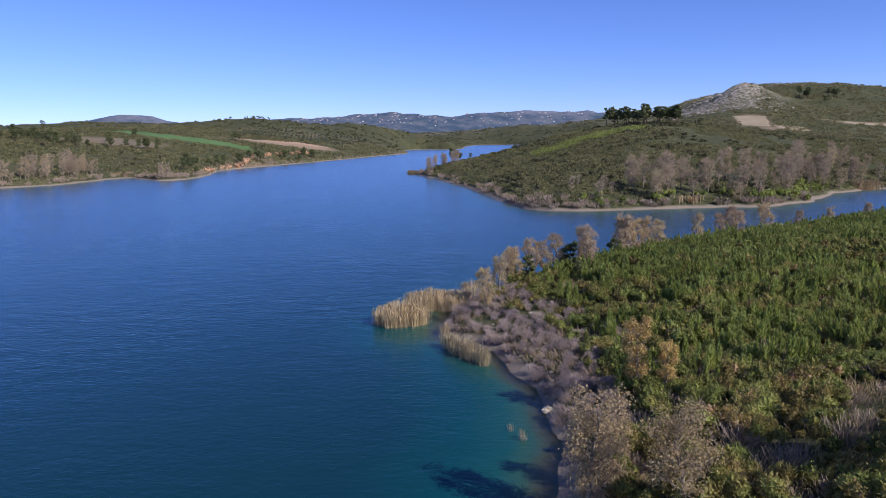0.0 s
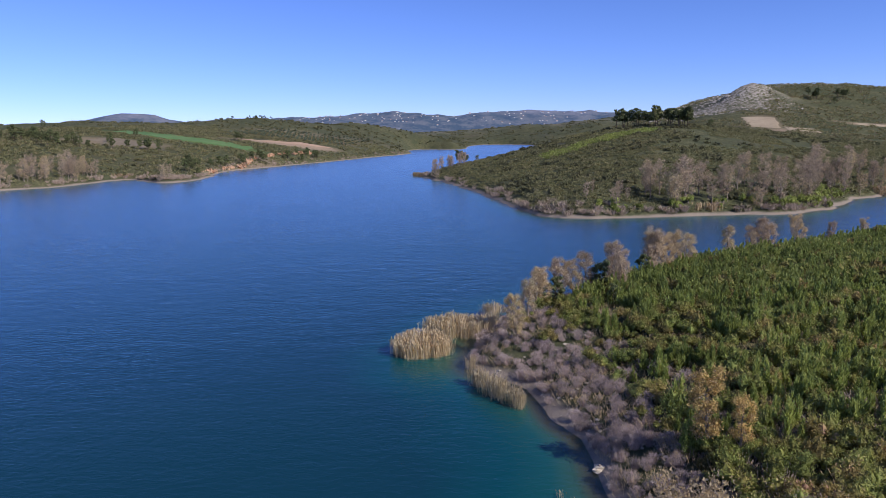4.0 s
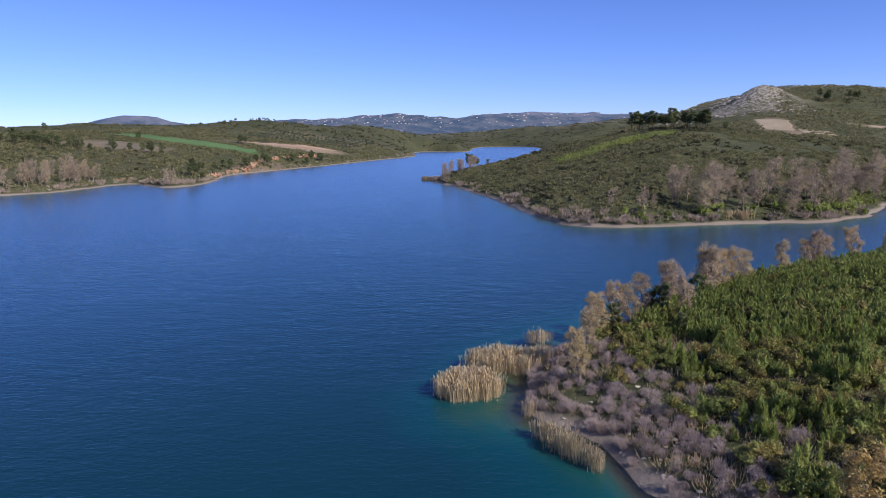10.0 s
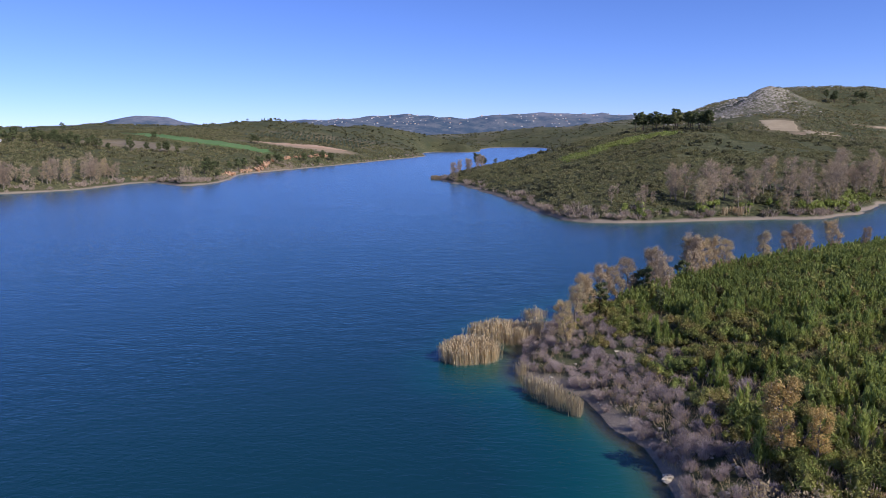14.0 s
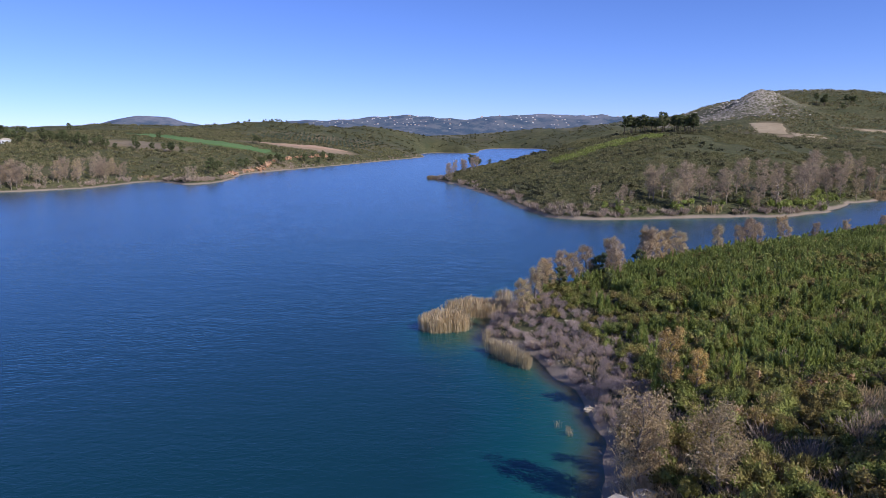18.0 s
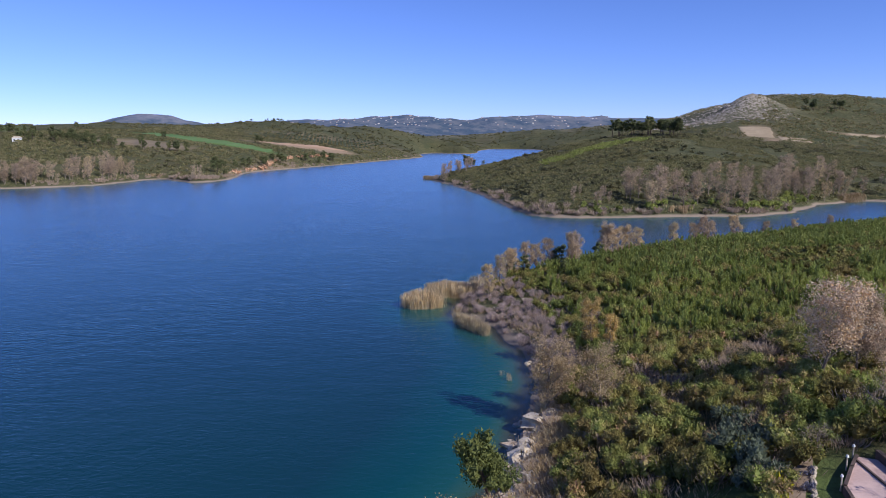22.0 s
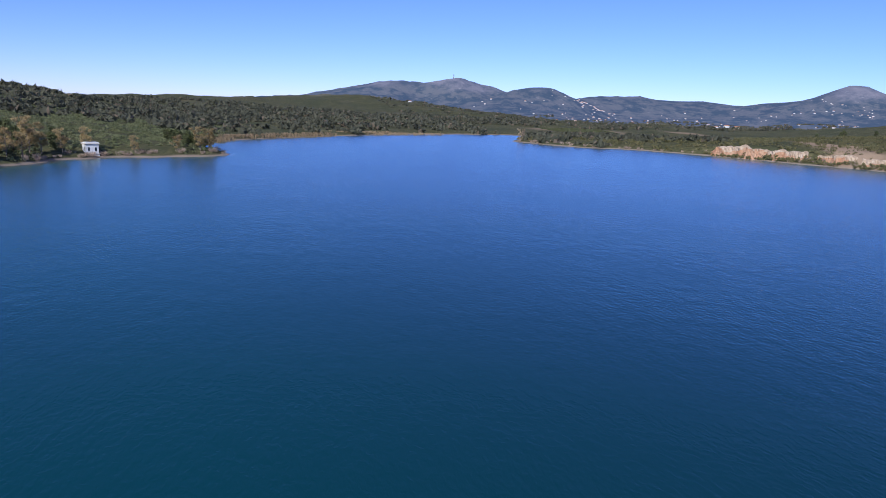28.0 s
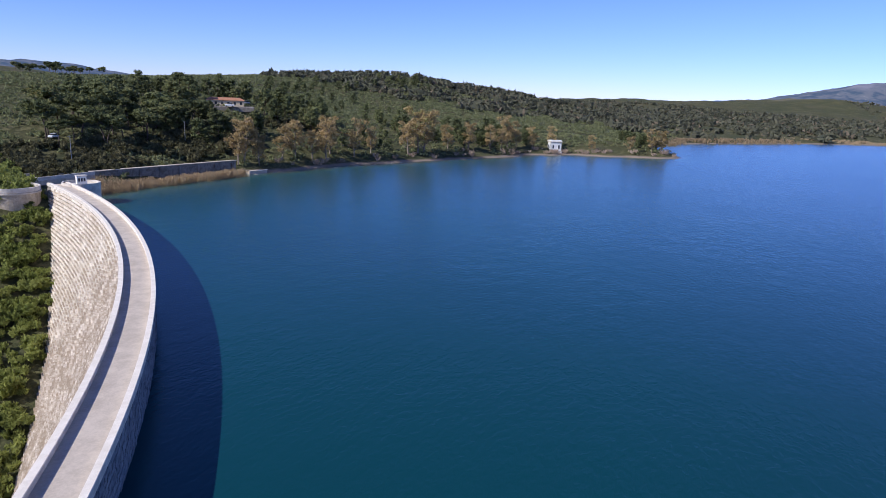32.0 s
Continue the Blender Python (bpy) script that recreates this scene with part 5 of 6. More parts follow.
for k in range(58):
    u = g.uniform(1.2, len(SHORE_A) - 1.01)
    i = int(u)
    p = SHORE_A[i] * (1 - u + i) + SHORE_A[i + 1] * (u - i)
    back = g.uniform(3, 26)
    spots.append((p[0] + g.normal() * 3, p[1] + back, g.uniform(0.5, 1.15) if i > 1 else g.uniform(0.35, 0.55)))
for k in range(16):
    spots.append((g.uniform(-12, 14), g.uniform(478, 535), g.uniform(0.5, 0.8)))
for k in range(80):
    u = g.uniform(0, 1)
    x = -248 - 150 * u
    spots.append((x, 404 - 14 * u + g.uniform(2, 18), g.uniform(0.5, 0.95)))
for k in range(60):
    y = g.uniform(396, 490)
    spots.append((float(np.interp(y, [396, 402, 425, 452, 482], [-280, -272, -249, -241, -239])) - g.uniform(2, 20), y, g.uniform(0.55, 1.0)))
spots += [(-190, 470, 0.85), (-192, 474, 0.7), (-187, 472, 0.75), (-703, 213, 1.0), (-698, 214, 0.8), (200, 338, 0.8), (215, 342, 0.9), (226, 338, 0.8), (190, 322, 0.9)]
spots += [(g.uniform(168, 265), g.uniform(306, 372), g.uniform(0.5, 0.95)) for _ in range(34)]
spread_copies(bare_trees, [s for s in spots if bank_at(s[0], s[1]) > 0.6], g)
shore_bush = [twig_form(rng, 60, 2.2, 0.10) for _ in range(5)]
bx_, by_, bs_ = [], [], []
for ring, n in ((np.array(INLET_SHORE[8:20]), 330), (np.array(NORTH_SHORE[10:26]), 420), (np.array(WEST_SHORE[0:9]), 160), (np.array(SOUTH_SHORE[0:11]), 160)):
    u = g.uniform(0, len(ring) - 1.001, n)
    i = u.astype(int)
    p = ring[i] * (1 - u + i)[:, None] + ring[i + 1] * (u - i)[:, None] + g.normal(size=(n, 2)) * 3.0
    bx_.append(p[:, 0]), by_.append(p[:, 1])
bx_, by_ = np.concatenate(bx_), np.concatenate(by_)
ok = (bank_at(bx_, by_) > 0.8)
joined("shore_thicket", shore_bush, bx_[ok], by_[ok], g.uniform(0.6, 1.3, ok.sum()), g.uniform(0, 6.28, ok.sum()), TWIG, "leafless grey-brown bushes fringing the far banks", "bushes")

green_spots = [(p[0] + g.normal() * 4, p[1] + g.uniform(1.5, 9)) for p in (SHORE_A[i] * (1 - w) + SHORE_A[i + 1] * w for i, w in zip(g.integers(1, len(SHORE_A) - 1, 46), g.random(46)))]
green_spots = np.array([q for q in green_spots if bank_at(*q) > 1.5])
plants("shore_bush", single("shore_bush", shrub_far[:5], PINE_YOUNG), green_spots[:, 0], green_spots[:, 1], g.uniform(1.2, 2.6, len(green_spots)), g.uniform(0, 6, len(green_spots)),
       "bright green bush among bare trees on the bank", "bush", "green bushes of the far bank")
pines = [tree("pine", np.random.default_rng(220 + k), 12.0, 2.5, 0.36, 11, 520, 0.6, BARK_DARK, PINE, "dark green Aleppo pine with a rounded crown", group="pines of the hills", lump=0.42,
              flat=0.75, rise=0.35, core=True, thick=0.022) for k in range(5)]
spots = [(114 + 40 * u + g.normal() * 3, 478 - 22 * u + g.normal() * 5, g.uniform(0.85, 1.15)) for u in g.random(26)]
spots += [(112, 478, 1.05), (118, 480, 1.0), (8, 505, 0.8), (11, 509, 0.7), (13, 500, 0.6), (20, 498, 0.45), (208, 566, 0.7)]
spots += [(-196 + 40 * u + g.normal() * 6, 590 + 230 * u, g.uniform(0.6, 0.95)) for u in g.random(34)]
spots += [(-190 + g.normal() * 10, 500 + 90 * g.random(), g.uniform(0.5, 0.9)) for _ in range(16)]
spots += [(-345 + g.normal() * 45, 585 + 12 * g.normal(), g.uniform(0.7, 1.0)) for _ in range(34)]
spots += [(-262 + g.normal() * 9, 615 + g.normal() * 10, g.uniform(0.7, 1.0)) for _ in range(9)]
spots += [(-236 + g.normal() * 4, 812 + g.normal() * 4, g.uniform(0.8, 1.1)) for _ in range(3)]
spots += [(-640 + g.normal() * 45, 880 + g.normal() * 28, g.uniform(0.8, 1.2)) for _ in range(42)]
spots += [(-520 + g.normal() * 120, 640 + g.normal() * 40, g.uniform(0.7, 1.0)) for _ in range(26)]
spots += [(g.uniform(440, 520), g.uniform(830, 870), g.uniform(0.8, 1.1)) for _ in range(10)]
spots += [(-345 + 22 * g.normal(), 1290 + g.normal() * 12, g.uniform(0.32, 0.48)) for _ in range(20)]
spread_copies(pines, [s for s in spots if bank_at(s[0], s[1]) > 2.5], g, sink=0.3)

# ---- the wooded southern bank ----
umbrella = [tree("stone_pine", np.random.default_rng(240 + k), 12.0, 4.0, 0.52, 11, 700, 0.6, BARK_DARK, PINE, "umbrella-shaped stone pine on a bare trunk", group="stone pines of the southern bank",
                 lump=0.4, flat=0.5, rise=0.45, core=True, thick=0.024) for k in range(3)]
def open_slope(x, y):
    """The scrub slope east of the wood, which carries no trees."""
    return (y + 64.5) * 172.2 - (x - 9.2) * 207.5 < 0


spots = [(g.uniform(-222, -160), g.uniform(-304, -256), g.uniform(0.75, 1.1)) for _ in range(46)]
spots = [s for s in spots if not open_slope(s[0], s[1])]
spots += [(-322 + 24 * g.normal(), -458 + 8 * g.normal(), g.uniform(0.42, 0.68)) for _ in range(24)]
spread_copies(umbrella, spots, g, sink=0.3)
wood = [tree("forest_pine", np.random.default_rng(250 + k), 10.0, 2.3, 0.15, 12, 560, 0.55, BARK_DARK, PINE, "dark pine of the wood above the lake", group="pines of the southern wood", lump=0.45,
             flat=0.85, rise=0.3, core=True, thick=0.022) for k in range(4)]
VILLA = Vector((-268, -280))


def hides_villa(x, y):
    """Trees that would stand before the villa's lake front."""
    to = Vector((0.79, 0.61))
    along = (x - VILLA.x) * to.x + (y - VILLA.y) * to.y
    off = (y - VILLA.y) * to.x - (x - VILLA.x) * to.y
    return -9 < along < 34 and abs(off) < 12


spots = []
while len(spots) < 120:
    x, y = g.uniform(-310, -200), g.uniform(-345, -236)
    if not hides_villa(x, y) and not open_slope(x, y) and fbm(x, y, 26, 2, 77) > -0.45 and y < -246 + (x + 200) * -0.1:
        spots.append((x, y, g.uniform(0.7, 1.15)))
while len(spots) < 205:
    x, y = g.uniform(-440, -270), g.uniform(-300, -160)
    d = bank_at(x, y)
    if 12 < d < 75 and fbm(x, y, 30, 2, 78) > 0.0 and not hides_villa(x, y):
        spots.append((x, y, g.uniform(0.5, 0.95)))
for k in range(44):
    u = g.random()
    spots.append((-430 - 330 * u + g.normal() * 14, -405 + 30 * u + g.normal() * 12, g.uniform(0.6, 1.0)))
spots += [(g.uniform(-560, -300), g.uniform(-390, -270), g.uniform(0.5, 0.9)) for _ in range(26)]
spots += [(x, -90 - 30 * g.random(), g.uniform(0.6, 0.9)) for x in g.uniform(-540, -425, 26)]
spots = [s for s in spots if bank_at(s[0], s[1]) > 4]
spread_copies(wood, spots, g, sink=0.3)
hill_scrub("dark_scrub", -300, -132, -275, -232, 1500, 1.3, 2.4, 63, "dark evergreen bushes on the slope above the quay",
           lambda x, y: (y < -236) & (y > -262 - 0.1 * (x + 200)), DARK_SCRUB, -0.5, shrub_far)
planes = [tree("plane_tree", np.random.default_rng(260 + k), 13.0, 3.2, 0.1, 15, 1500, 0.42, BARK, PLANE_LEAF, "plane tree with yellow-brown autumn leaves on the waterside", group="plane trees along the southern shore",
               lump=0.38, flat=1.0, rise=0.9, twig=160, thick=0.024) for k in range(4)]
spots = []
SS = np.array(SOUTH_SHORE)
for u, s in ((0.6, 0.6), (0.9, 0.75), (1.1, 0.7), (1.5, 0.6), (2.2, 0.55), (3.3, 0.6), (4.4, 0.6), (4.9, 0.75), (5.2, 0.8), (5.6, 0.7), (6.1, 0.75), (6.6, 0.7), (7.0, 0.75), (7.5, 1.05), (7.7, 1.1), (7.9, 1.0),
             (8.4, 0.7), (8.8, 0.8), (9.1, 1.0), (9.3, 1.0), (9.6, 0.75), (9.9, 0.8), (10.1, 0.75), (10.6, 0.7), (11.0, 0.95), (11.15, 0.8)):
    i = int(u)
    p = SS[i] * (1 - u + i) + SS[i + 1] * (u - i)
    spots.append((p[0] - g.uniform(1, 5), p[1] - g.uniform(4, 9), s * 1.3))
spots.append((-150, -227.0, 0.62))
spread_copies(planes, [s for s in spots if bank_at(s[0], s[1]) > 0.8], g)

# ---- olive grove beyond the red field ----
olives = [tree("olive_tree", np.random.default_rng(270 + k), 3.6, 1.7, 0.3, 6, 70, 0.7, BARK, OLIVE, "small grey-green olive tree in a planted row", group="olive grove", lump=0.5, flat=0.8, core=True) for k in range(2)]
spots = [(-300 + c * 11.5 + r * 3, 985 + r * 16, 1.0) for r in range(10) for c in range(14)]
spots += [(-60 + c * 12 + r * 4, 1040 + r * 18, 1.0) for r in range(5) for c in range(8)]
spread_copies(olives, [s for s in spots if bank_at(s[0], s[1]) > 15], g)

# ---- vineyard on the western point ----
vr = []
for r in range(26):
    n = 34
    xs, ys = -905 - r * 6.0 + 0 * np.arange(n), 345 + np.arange(n) * 3.0 + r * 1.2
    vr.append((xs, ys))
vx, vy = np.concatenate([a for a, _ in vr]), np.concatenate([b for _, b in vr])
joined("vineyard", [clump_form(rng, 5, 0.8)], vx, vy, np.full(len(vx), 1.2), rng.uniform(0, 6, len(vx)), OLIVE_SCRUB, "vineyard of pale yellow rows on a low hill", "vineyard")

# ---- reeds of the far shores ----
reeds_far = [reed_form(rng, 16, 2.6, 0.16, 0.9) for _ in range(5)]
for cx, cy, rx, ry, turn, n in ((-20, 518, 5, 9, 10, 60), (-234, 508, 10, 4, 60, 60), (204, 334, 10, 5, 30, 50), (92, 262, 4, 2, 0, 12),
                                (-640, -46, 95, 7, -42, 260), (-770, 78, 90, 8, -62, 200), (-575, -86, 30, 5, -10, 70)):
    a, r = g.uniform(0, 6.28, n), np.sqrt(g.random(n))
    u, v = r * np.cos(a) * rx, r * np.sin(a) * ry
    c, s = math.cos(radians(turn)), math.sin(radians(turn))
    xs, ys = cx + u * c - v * s, cy + u * s + v * c
    joined("reed_belt", reeds_far, xs, ys, g.uniform(0.7, 1.1, n), a, REED_BROWN, "belt of dry straw-coloured reeds on the far shore", "reeds", np.clip(ground_at(xs, ys), -0.3, 1.5))
n = 420
u = g.random(n)
xs, ys = -138 - 62 * u, -226.5 + 6.5 * u + g.normal(size=n) * 1.6
joined("reed_belt", reeds, xs, ys, g.uniform(0.7, 1.0, n), g.uniform(0, 6, n), REED_BROWN, "belt of dry reeds below the old quay wall", "reeds", np.maximum(ground_at(xs, ys), -0.4) - 0.1)

# ---- bluffs and rocks ----
EARTH = plain("red_earth", (0.36, 0.185, 0.095), (0.46, 0.29, 0.17), 0.25, 0.95, 0.8, fine=1.2)
CHALK = plain("pale_bluff", (0.35, 0.25, 0.155), (0.54, 0.42, 0.29), 0.3, 0.95, 0.8, fine=1.6)


def rock_mesh(seed, n=9, rough=0.35, flat=1.0):
    v, f = ball(np.random.default_rng(seed), 1.0, flat, rough, n)
    return v, f


bluff_meshes = [raw_mesh("bluff", *(lambda a: (a[0], [a[1]]))(rock_mesh(300 + k, 8, 0.5)), [EARTH]) for k in range(6)]
WS = np.array(WEST_SHORE)


def cliff_face(u0, u1, tall, seed, label):
    """An eroded face of earth along the bank, with gullies and ledges."""
    gg = np.random.default_rng(seed)
    us = np.linspace(u0, u1, int((u1 - u0) * 75))
    i = us.astype(int)
    line = WS[i] * (1 - us + i)[:, None] + WS[i + 1] * (us - i)[:, None]
    t = np.gradient(line, axis=0)
    nrm = np.stack([t[:, 1], -t[:, 0]], 1)
    nrm /= np.linalg.norm(nrm, axis=1, keepdims=True)
    nrm *= np.sign(-nrm[:, 1:2])
    rows = 8
    s = np.cumsum(np.r_[0, np.linalg.norm(np.diff(line, axis=0), axis=1)])
    fade = np.clip(np.minimum(us - u0, u1 - us) / 0.12, 0, 1)
    top = tall * fade * (0.80 + 0.16 * fbm(s, 0 * s + seed, 9, 3, seed)) + 0.6
    v = []
    for k in range(rows):
        h = k / (rows - 1)
        out = -2.2 + 3.4 * (1 - h) ** 1.6 + 1.7 * fbm(s, 2.0 * h + 0 * s, 5.0, 3, seed + 3) + 0.3 * gg.normal(size=len(s))
        if k == rows - 1:
            out = out - 3.5
        p = line - nrm * 3.2 + nrm * out[:, None]
        v.append(np.column_stack([p, -0.4 + (top + 0.4) * min(1.0, h * 1.12)]))
    v = np.stack(v, 1).reshape(-1, 3)
    i = np.arange(len(us) - 1)[:, None] * rows + np.arange(rows - 1)[None]
    f = np.stack([i, i + rows, i + rows + 1, i + 1], -1).reshape(-1, 4)
    c = f.mean(1)
    pale = v[f[:, 0], 2] > tall * (0.46 + 0.3 * fbm(v[f[:, 0], 0], v[f[:, 0], 1], 14, 3, seed))
    return tagged(new("cliff", raw_mesh("cliff", v, [f[~pale], f[pale]], [EARTH, CHALK], [0, 1])), label, "cliff")


cliff_face(0.85, 2.62, 10.0, 3, "eroded bluff of red earth and pale chalk above the lake")
cliff_face(2.58, 4.05, 11.5, 5, "low eroded bluff of red and ochre earth above the lake")
n = 260
u = g.uniform(0.8, 4.1, n)
i = u.astype(int)
p = WS[i] * (1 - u + i)[:, None] + WS[i + 1] * (u - i)[:, None]
joined("bluff_scrub", shrub_far, p[:, 0] + g.normal(size=n), p[:, 1] + g.uniform(0.5, 5.0, n), g.uniform(0.7, 1.9, n), g.uniform(0, 6, n), HILL_SCRUB, "scrub growing in the gullies of the bluffs", "scrub")
for k in range(26):
    u = g.random()
    x, y = -176 - 14 * math.sin(u * 3) + 44 * max(0, u - 0.6), 545 + 280 * u
    s = g.uniform(1.6, 3.2)
    while bank_at(x, y) < 2:
        x -= 1.0
    ob = tagged(new("bluff", bluff_meshes[(k * 2) % 6]), "crumbling bluff of red earth above the water", "cliff", "bluffs of the northern bank")
    ob.matrix_world = pose(x, y, float(ground_at(x, y)) + s * 0.05, 0, 0, g.uniform(0, 360)) @ Matrix.Diagonal((s * 0.8, s * 1.3, s, 1))
boulders = [raw_mesh("boulder", *(lambda a: (a[0], [a[1]]))(rock_mesh(320 + k, 7, 0.42, 0.7)), [LIMESTONE]) for k in range(6)]
spots = [(9.2, 43.0, 1.6), (10.6, 43.8, 1.1), (8.6, 44.4, 0.9), (7.3, 36.5, 1.3), (6.6, 34.4, 1.5), (7.8, 38.2, 1.0), (6.0, 32.6, 1.1), (5.6, 30.6, 0.8), (5.2, 28.4, 0.9), (6.8, 29.6, 0.9), (4.6, 24.0, 0.8),
         (5.0, 21.5, 0.7), (4.0, 17.2, 0.7), (4.8, 15.8, 0.6), (3.4, 15.2, 0.5), (6.2, 13.2, 0.5), (7.4, 12.6, 0.5), (8.8, 12.0, 0.45), (10, 11.8, 0.5), (10.4, 66.5, 0.6)]
spots += [(7.5 + g.normal() * 1.4, g.uniform(24, 46), g.uniform(0.25, 0.6)) for _ in range(46)] + [(-410 + 220 * u, -134 - 86 * u ** 0.7 - 3, g.uniform(0.3, 0.7)) for u in g.random(20)]
for k, (x, y, s) in enumerate(spots):
    ob = tagged(new("boulder", boulders[k % 6]), "weathered pale limestone boulder on the shore", "rock", "boulders of the shore")
    ob.matrix_world = pose(x, y, max(float(ground_at(x, y)), -0.3) + s * 0.12, g.uniform(-15, 15), g.uniform(-15, 15), g.uniform(0, 360)) @ Matrix.Diagonal((s * 1.2, s * 0.9, s * 0.75, 1))
pebbles = [rock_mesh(340 + k, 4, 0.4, 0.6) for k in range(5)]
n = 900
xs, ys = g.uniform(0, 24, n), g.uniform(14, 126, n)
d = bank_at(xs, ys)
ok = (d > 0.1) & (d < 8)
joined("stones", pebbles, xs[ok], ys[ok], g.uniform(0.08, 0.30, ok.sum()), g.uniform(0, 6, ok.sum()), LIMESTONE, "scattered pale stones on the bank", "stones")
xs, ys = g.uniform(230, 640, 2600), g.uniform(760, 1080, 2600)
ok = (blob(xs, ys, 330, 870, 90, 110) + blob(xs, ys, 560, 1030, 200, 40) + blob(xs, ys, 440, 1000, 120, 60)) > 0.5
big = ok & (g.random(2600) < 0.22)
joined("outcrop", pebbles, xs[big], ys[big], g.uniform(1.2, 2.8, big.sum()), g.uniform(0, 6, big.sum()), ROCK_GREY, "pale limestone ledges on the stony hilltop", "rock", sink=0.5)
joined("outcrop", pebbles, xs[ok], ys[ok], g.uniform(0.4, 1.35, ok.sum()), g.uniform(0, 6, ok.sum()), ROCK_GREY, "pale limestone outcrops on the stony ridge", "rock")

# ---- buildings ----
def house(x, y, w, d, h, turn, label, group="", roof=TILE_ROOF, rows=1, cols=3, z=None, hip=0.28, category="house", paint=PLASTER, far=False):
    """A house with gabled roof, door and windows."""
    z = float(ground_at(x, y)) - 0.3 if z is None else z
    ob = empty("house", x, y, z, turn, label, category, group)
    wall = part("wall", box(w, d, h + 0.3, (0, 0, 0), 0.03), paint, ob)
    bm = bmesh.new()
    e = 0.45
    pts = [bm.verts.new(p) for p in ((-w / 2 - e, -d / 2 - e, h + 0.28), (w / 2 + e, -d / 2 - e, h + 0.28), (w / 2 + e, d / 2 + e, h + 0.28), (-w / 2 - e, d / 2 + e, h + 0.28),
                                     (-w / 2 + d * 0.25, 0, h + 0.28 + d * hip), (w / 2 - d * 0.25, 0, h + 0.28 + d * hip))]
    for f in ((0, 1, 5, 4), (2, 3, 4, 5), (1, 2, 5), (3, 0, 4), (3, 2, 1, 0)):
        bm.faces.new([pts[i] for i in f])
    part("roof", bm, roof, ob)
    if far:
        return ob
    for side in (-1, 1):
        for r in range(rows):
            for c in range(cols):
                cx = (c + 0.5) / cols * w - w / 2
                part("window", box(min(1.0, w / cols * 0.45), 0.08, 1.2, (cx, side * (d / 2 + 0.01), 1.2 + r * 2.9)), DARKGLASS, ob)
    part("door", box(1.0, 0.08, 2.0, (w * 0.18, -d / 2 - 0.02, 0.3)), BARK_DARK, ob)
    return ob


house(-386, 579, 7, 5, 3.2, 20, "small pale stone hut on the open hillside", roof=LIMESTONE, cols=2)
house(-640, 857, 15, 9, 6, 10, "white farmhouse among pines on a low hill", rows=2, cols=4)
house(-690, 905, 10, 8, 4, 40, "white farm building among pines")
hg = np.random.default_rng(71)
base_houses = [house(-2000, 1400 + 40 * k, 11 + 4 * k, 9 + k, 4 + 2.5 * (k % 2), 20 * k, "white house of a distant village", "houses of the distant villages", far=True) for k in range(3)]
wall_v, wall_f = np.array([(x, y, z) for z in (0, 1) for x, y in ((-1, -1), (1, -1), (1, 1), (-1, 1))], float), np.array([(0, 1, 5, 4), (1, 2, 6, 5), (2, 3, 7, 6), (3, 0, 4, 7)])
roof_v, roof_f = np.array([(-1.1, -1.1, 1), (1.1, -1.1, 1), (1.1, 1.1, 1), (-1.1, 1.1, 1), (-0.6, 0, 1.5), (0.6, 0, 1.5)], float), np.array([(0, 1, 5, 4), (2, 3, 4, 5), (1, 2, 5, 5), (3, 0, 4, 4)])
far_v, far_walls, far_roofs = [], [], []
for k in range(520):
    if k >= 440:
        x, y = -2480 + hg.normal() * 75, 2400 + hg.normal() * 45
    elif k >= 320:
        x, y = hg.uniform(-850, 950), hg.uniform(3360, 3640)
    elif k >= 190:
        x, y = (-3250 + hg.normal() * 90, 1560 + hg.normal() * 90) if k < 230 else (hg.uniform(-3300, -2300), hg.uniform(300, 2600))
    elif k < 110:
        x, y = hg.uniform(-3000, -1900), hg.uniform(1000, 2500)
    elif k < 140:
        x, y = -2800 + hg.normal() * 110, 2700 + hg.normal() * 60
    elif k < 172:
        x, y = hg.uniform(-700, 700), hg.uniform(3300, 3600)
    else:
        x, y = hg.uniform(-3300, -2700), hg.uniform(200, 700)
    s = hg.uniform(0.35, 0.7) if 172 <= k < 320 else hg.uniform(0.3, 0.62)
    z, a = float(ground_at(x, y)) - 0.5, hg.uniform(0, 180)
    if math.hypot(x, y) < 3000 and k < 440:
        c = copy_thing(base_houses[k % 3], pose(0, 0, 0))
        c.matrix_world = pose(x, y, z, 0, 0, a) @ Matrix.Diagonal((s, s, s, 1))
        continue
    turn = np.array(pose(0, 0, 0, 0, 0, a).to_3x3())
    for v, f, faces in ((wall_v, wall_f, far_walls), (roof_v, roof_f, far_roofs)):
        faces.append(f + sum(map(len, far_v)))
        far_v.append((v * (7.5 * s, 5.0 * s, 6.0 * s)) @ turn.T + (x, y, z))
tagged(new("distant_village", raw_mesh("distant_village", np.concatenate(far_v), [np.concatenate(far_walls), np.concatenate(far_roofs)], [PLASTER, TILE_ROOF], [0, 1])),
       "white houses with red roofs scattered over far slopes", "village", kind="stuff")

# the long villa on the southern bank
VZ = float(ground_at(-268, -280))
villa = house(-268, -280, 17, 7, 2.8, -52, "long ochre villa with a red tiled roof among pines", rows=1, cols=6, z=VZ - 0.3, hip=0.18, paint=OCHRE_PLASTER)
terrace = empty("terrace", -264, -277, VZ - 2.2, -52, "low gravel terrace under the villa", "terrace")
part("retaining_wall", box(26, 12, 2.3, (0, 0, 0), 0.1), RUBBLE, terrace)


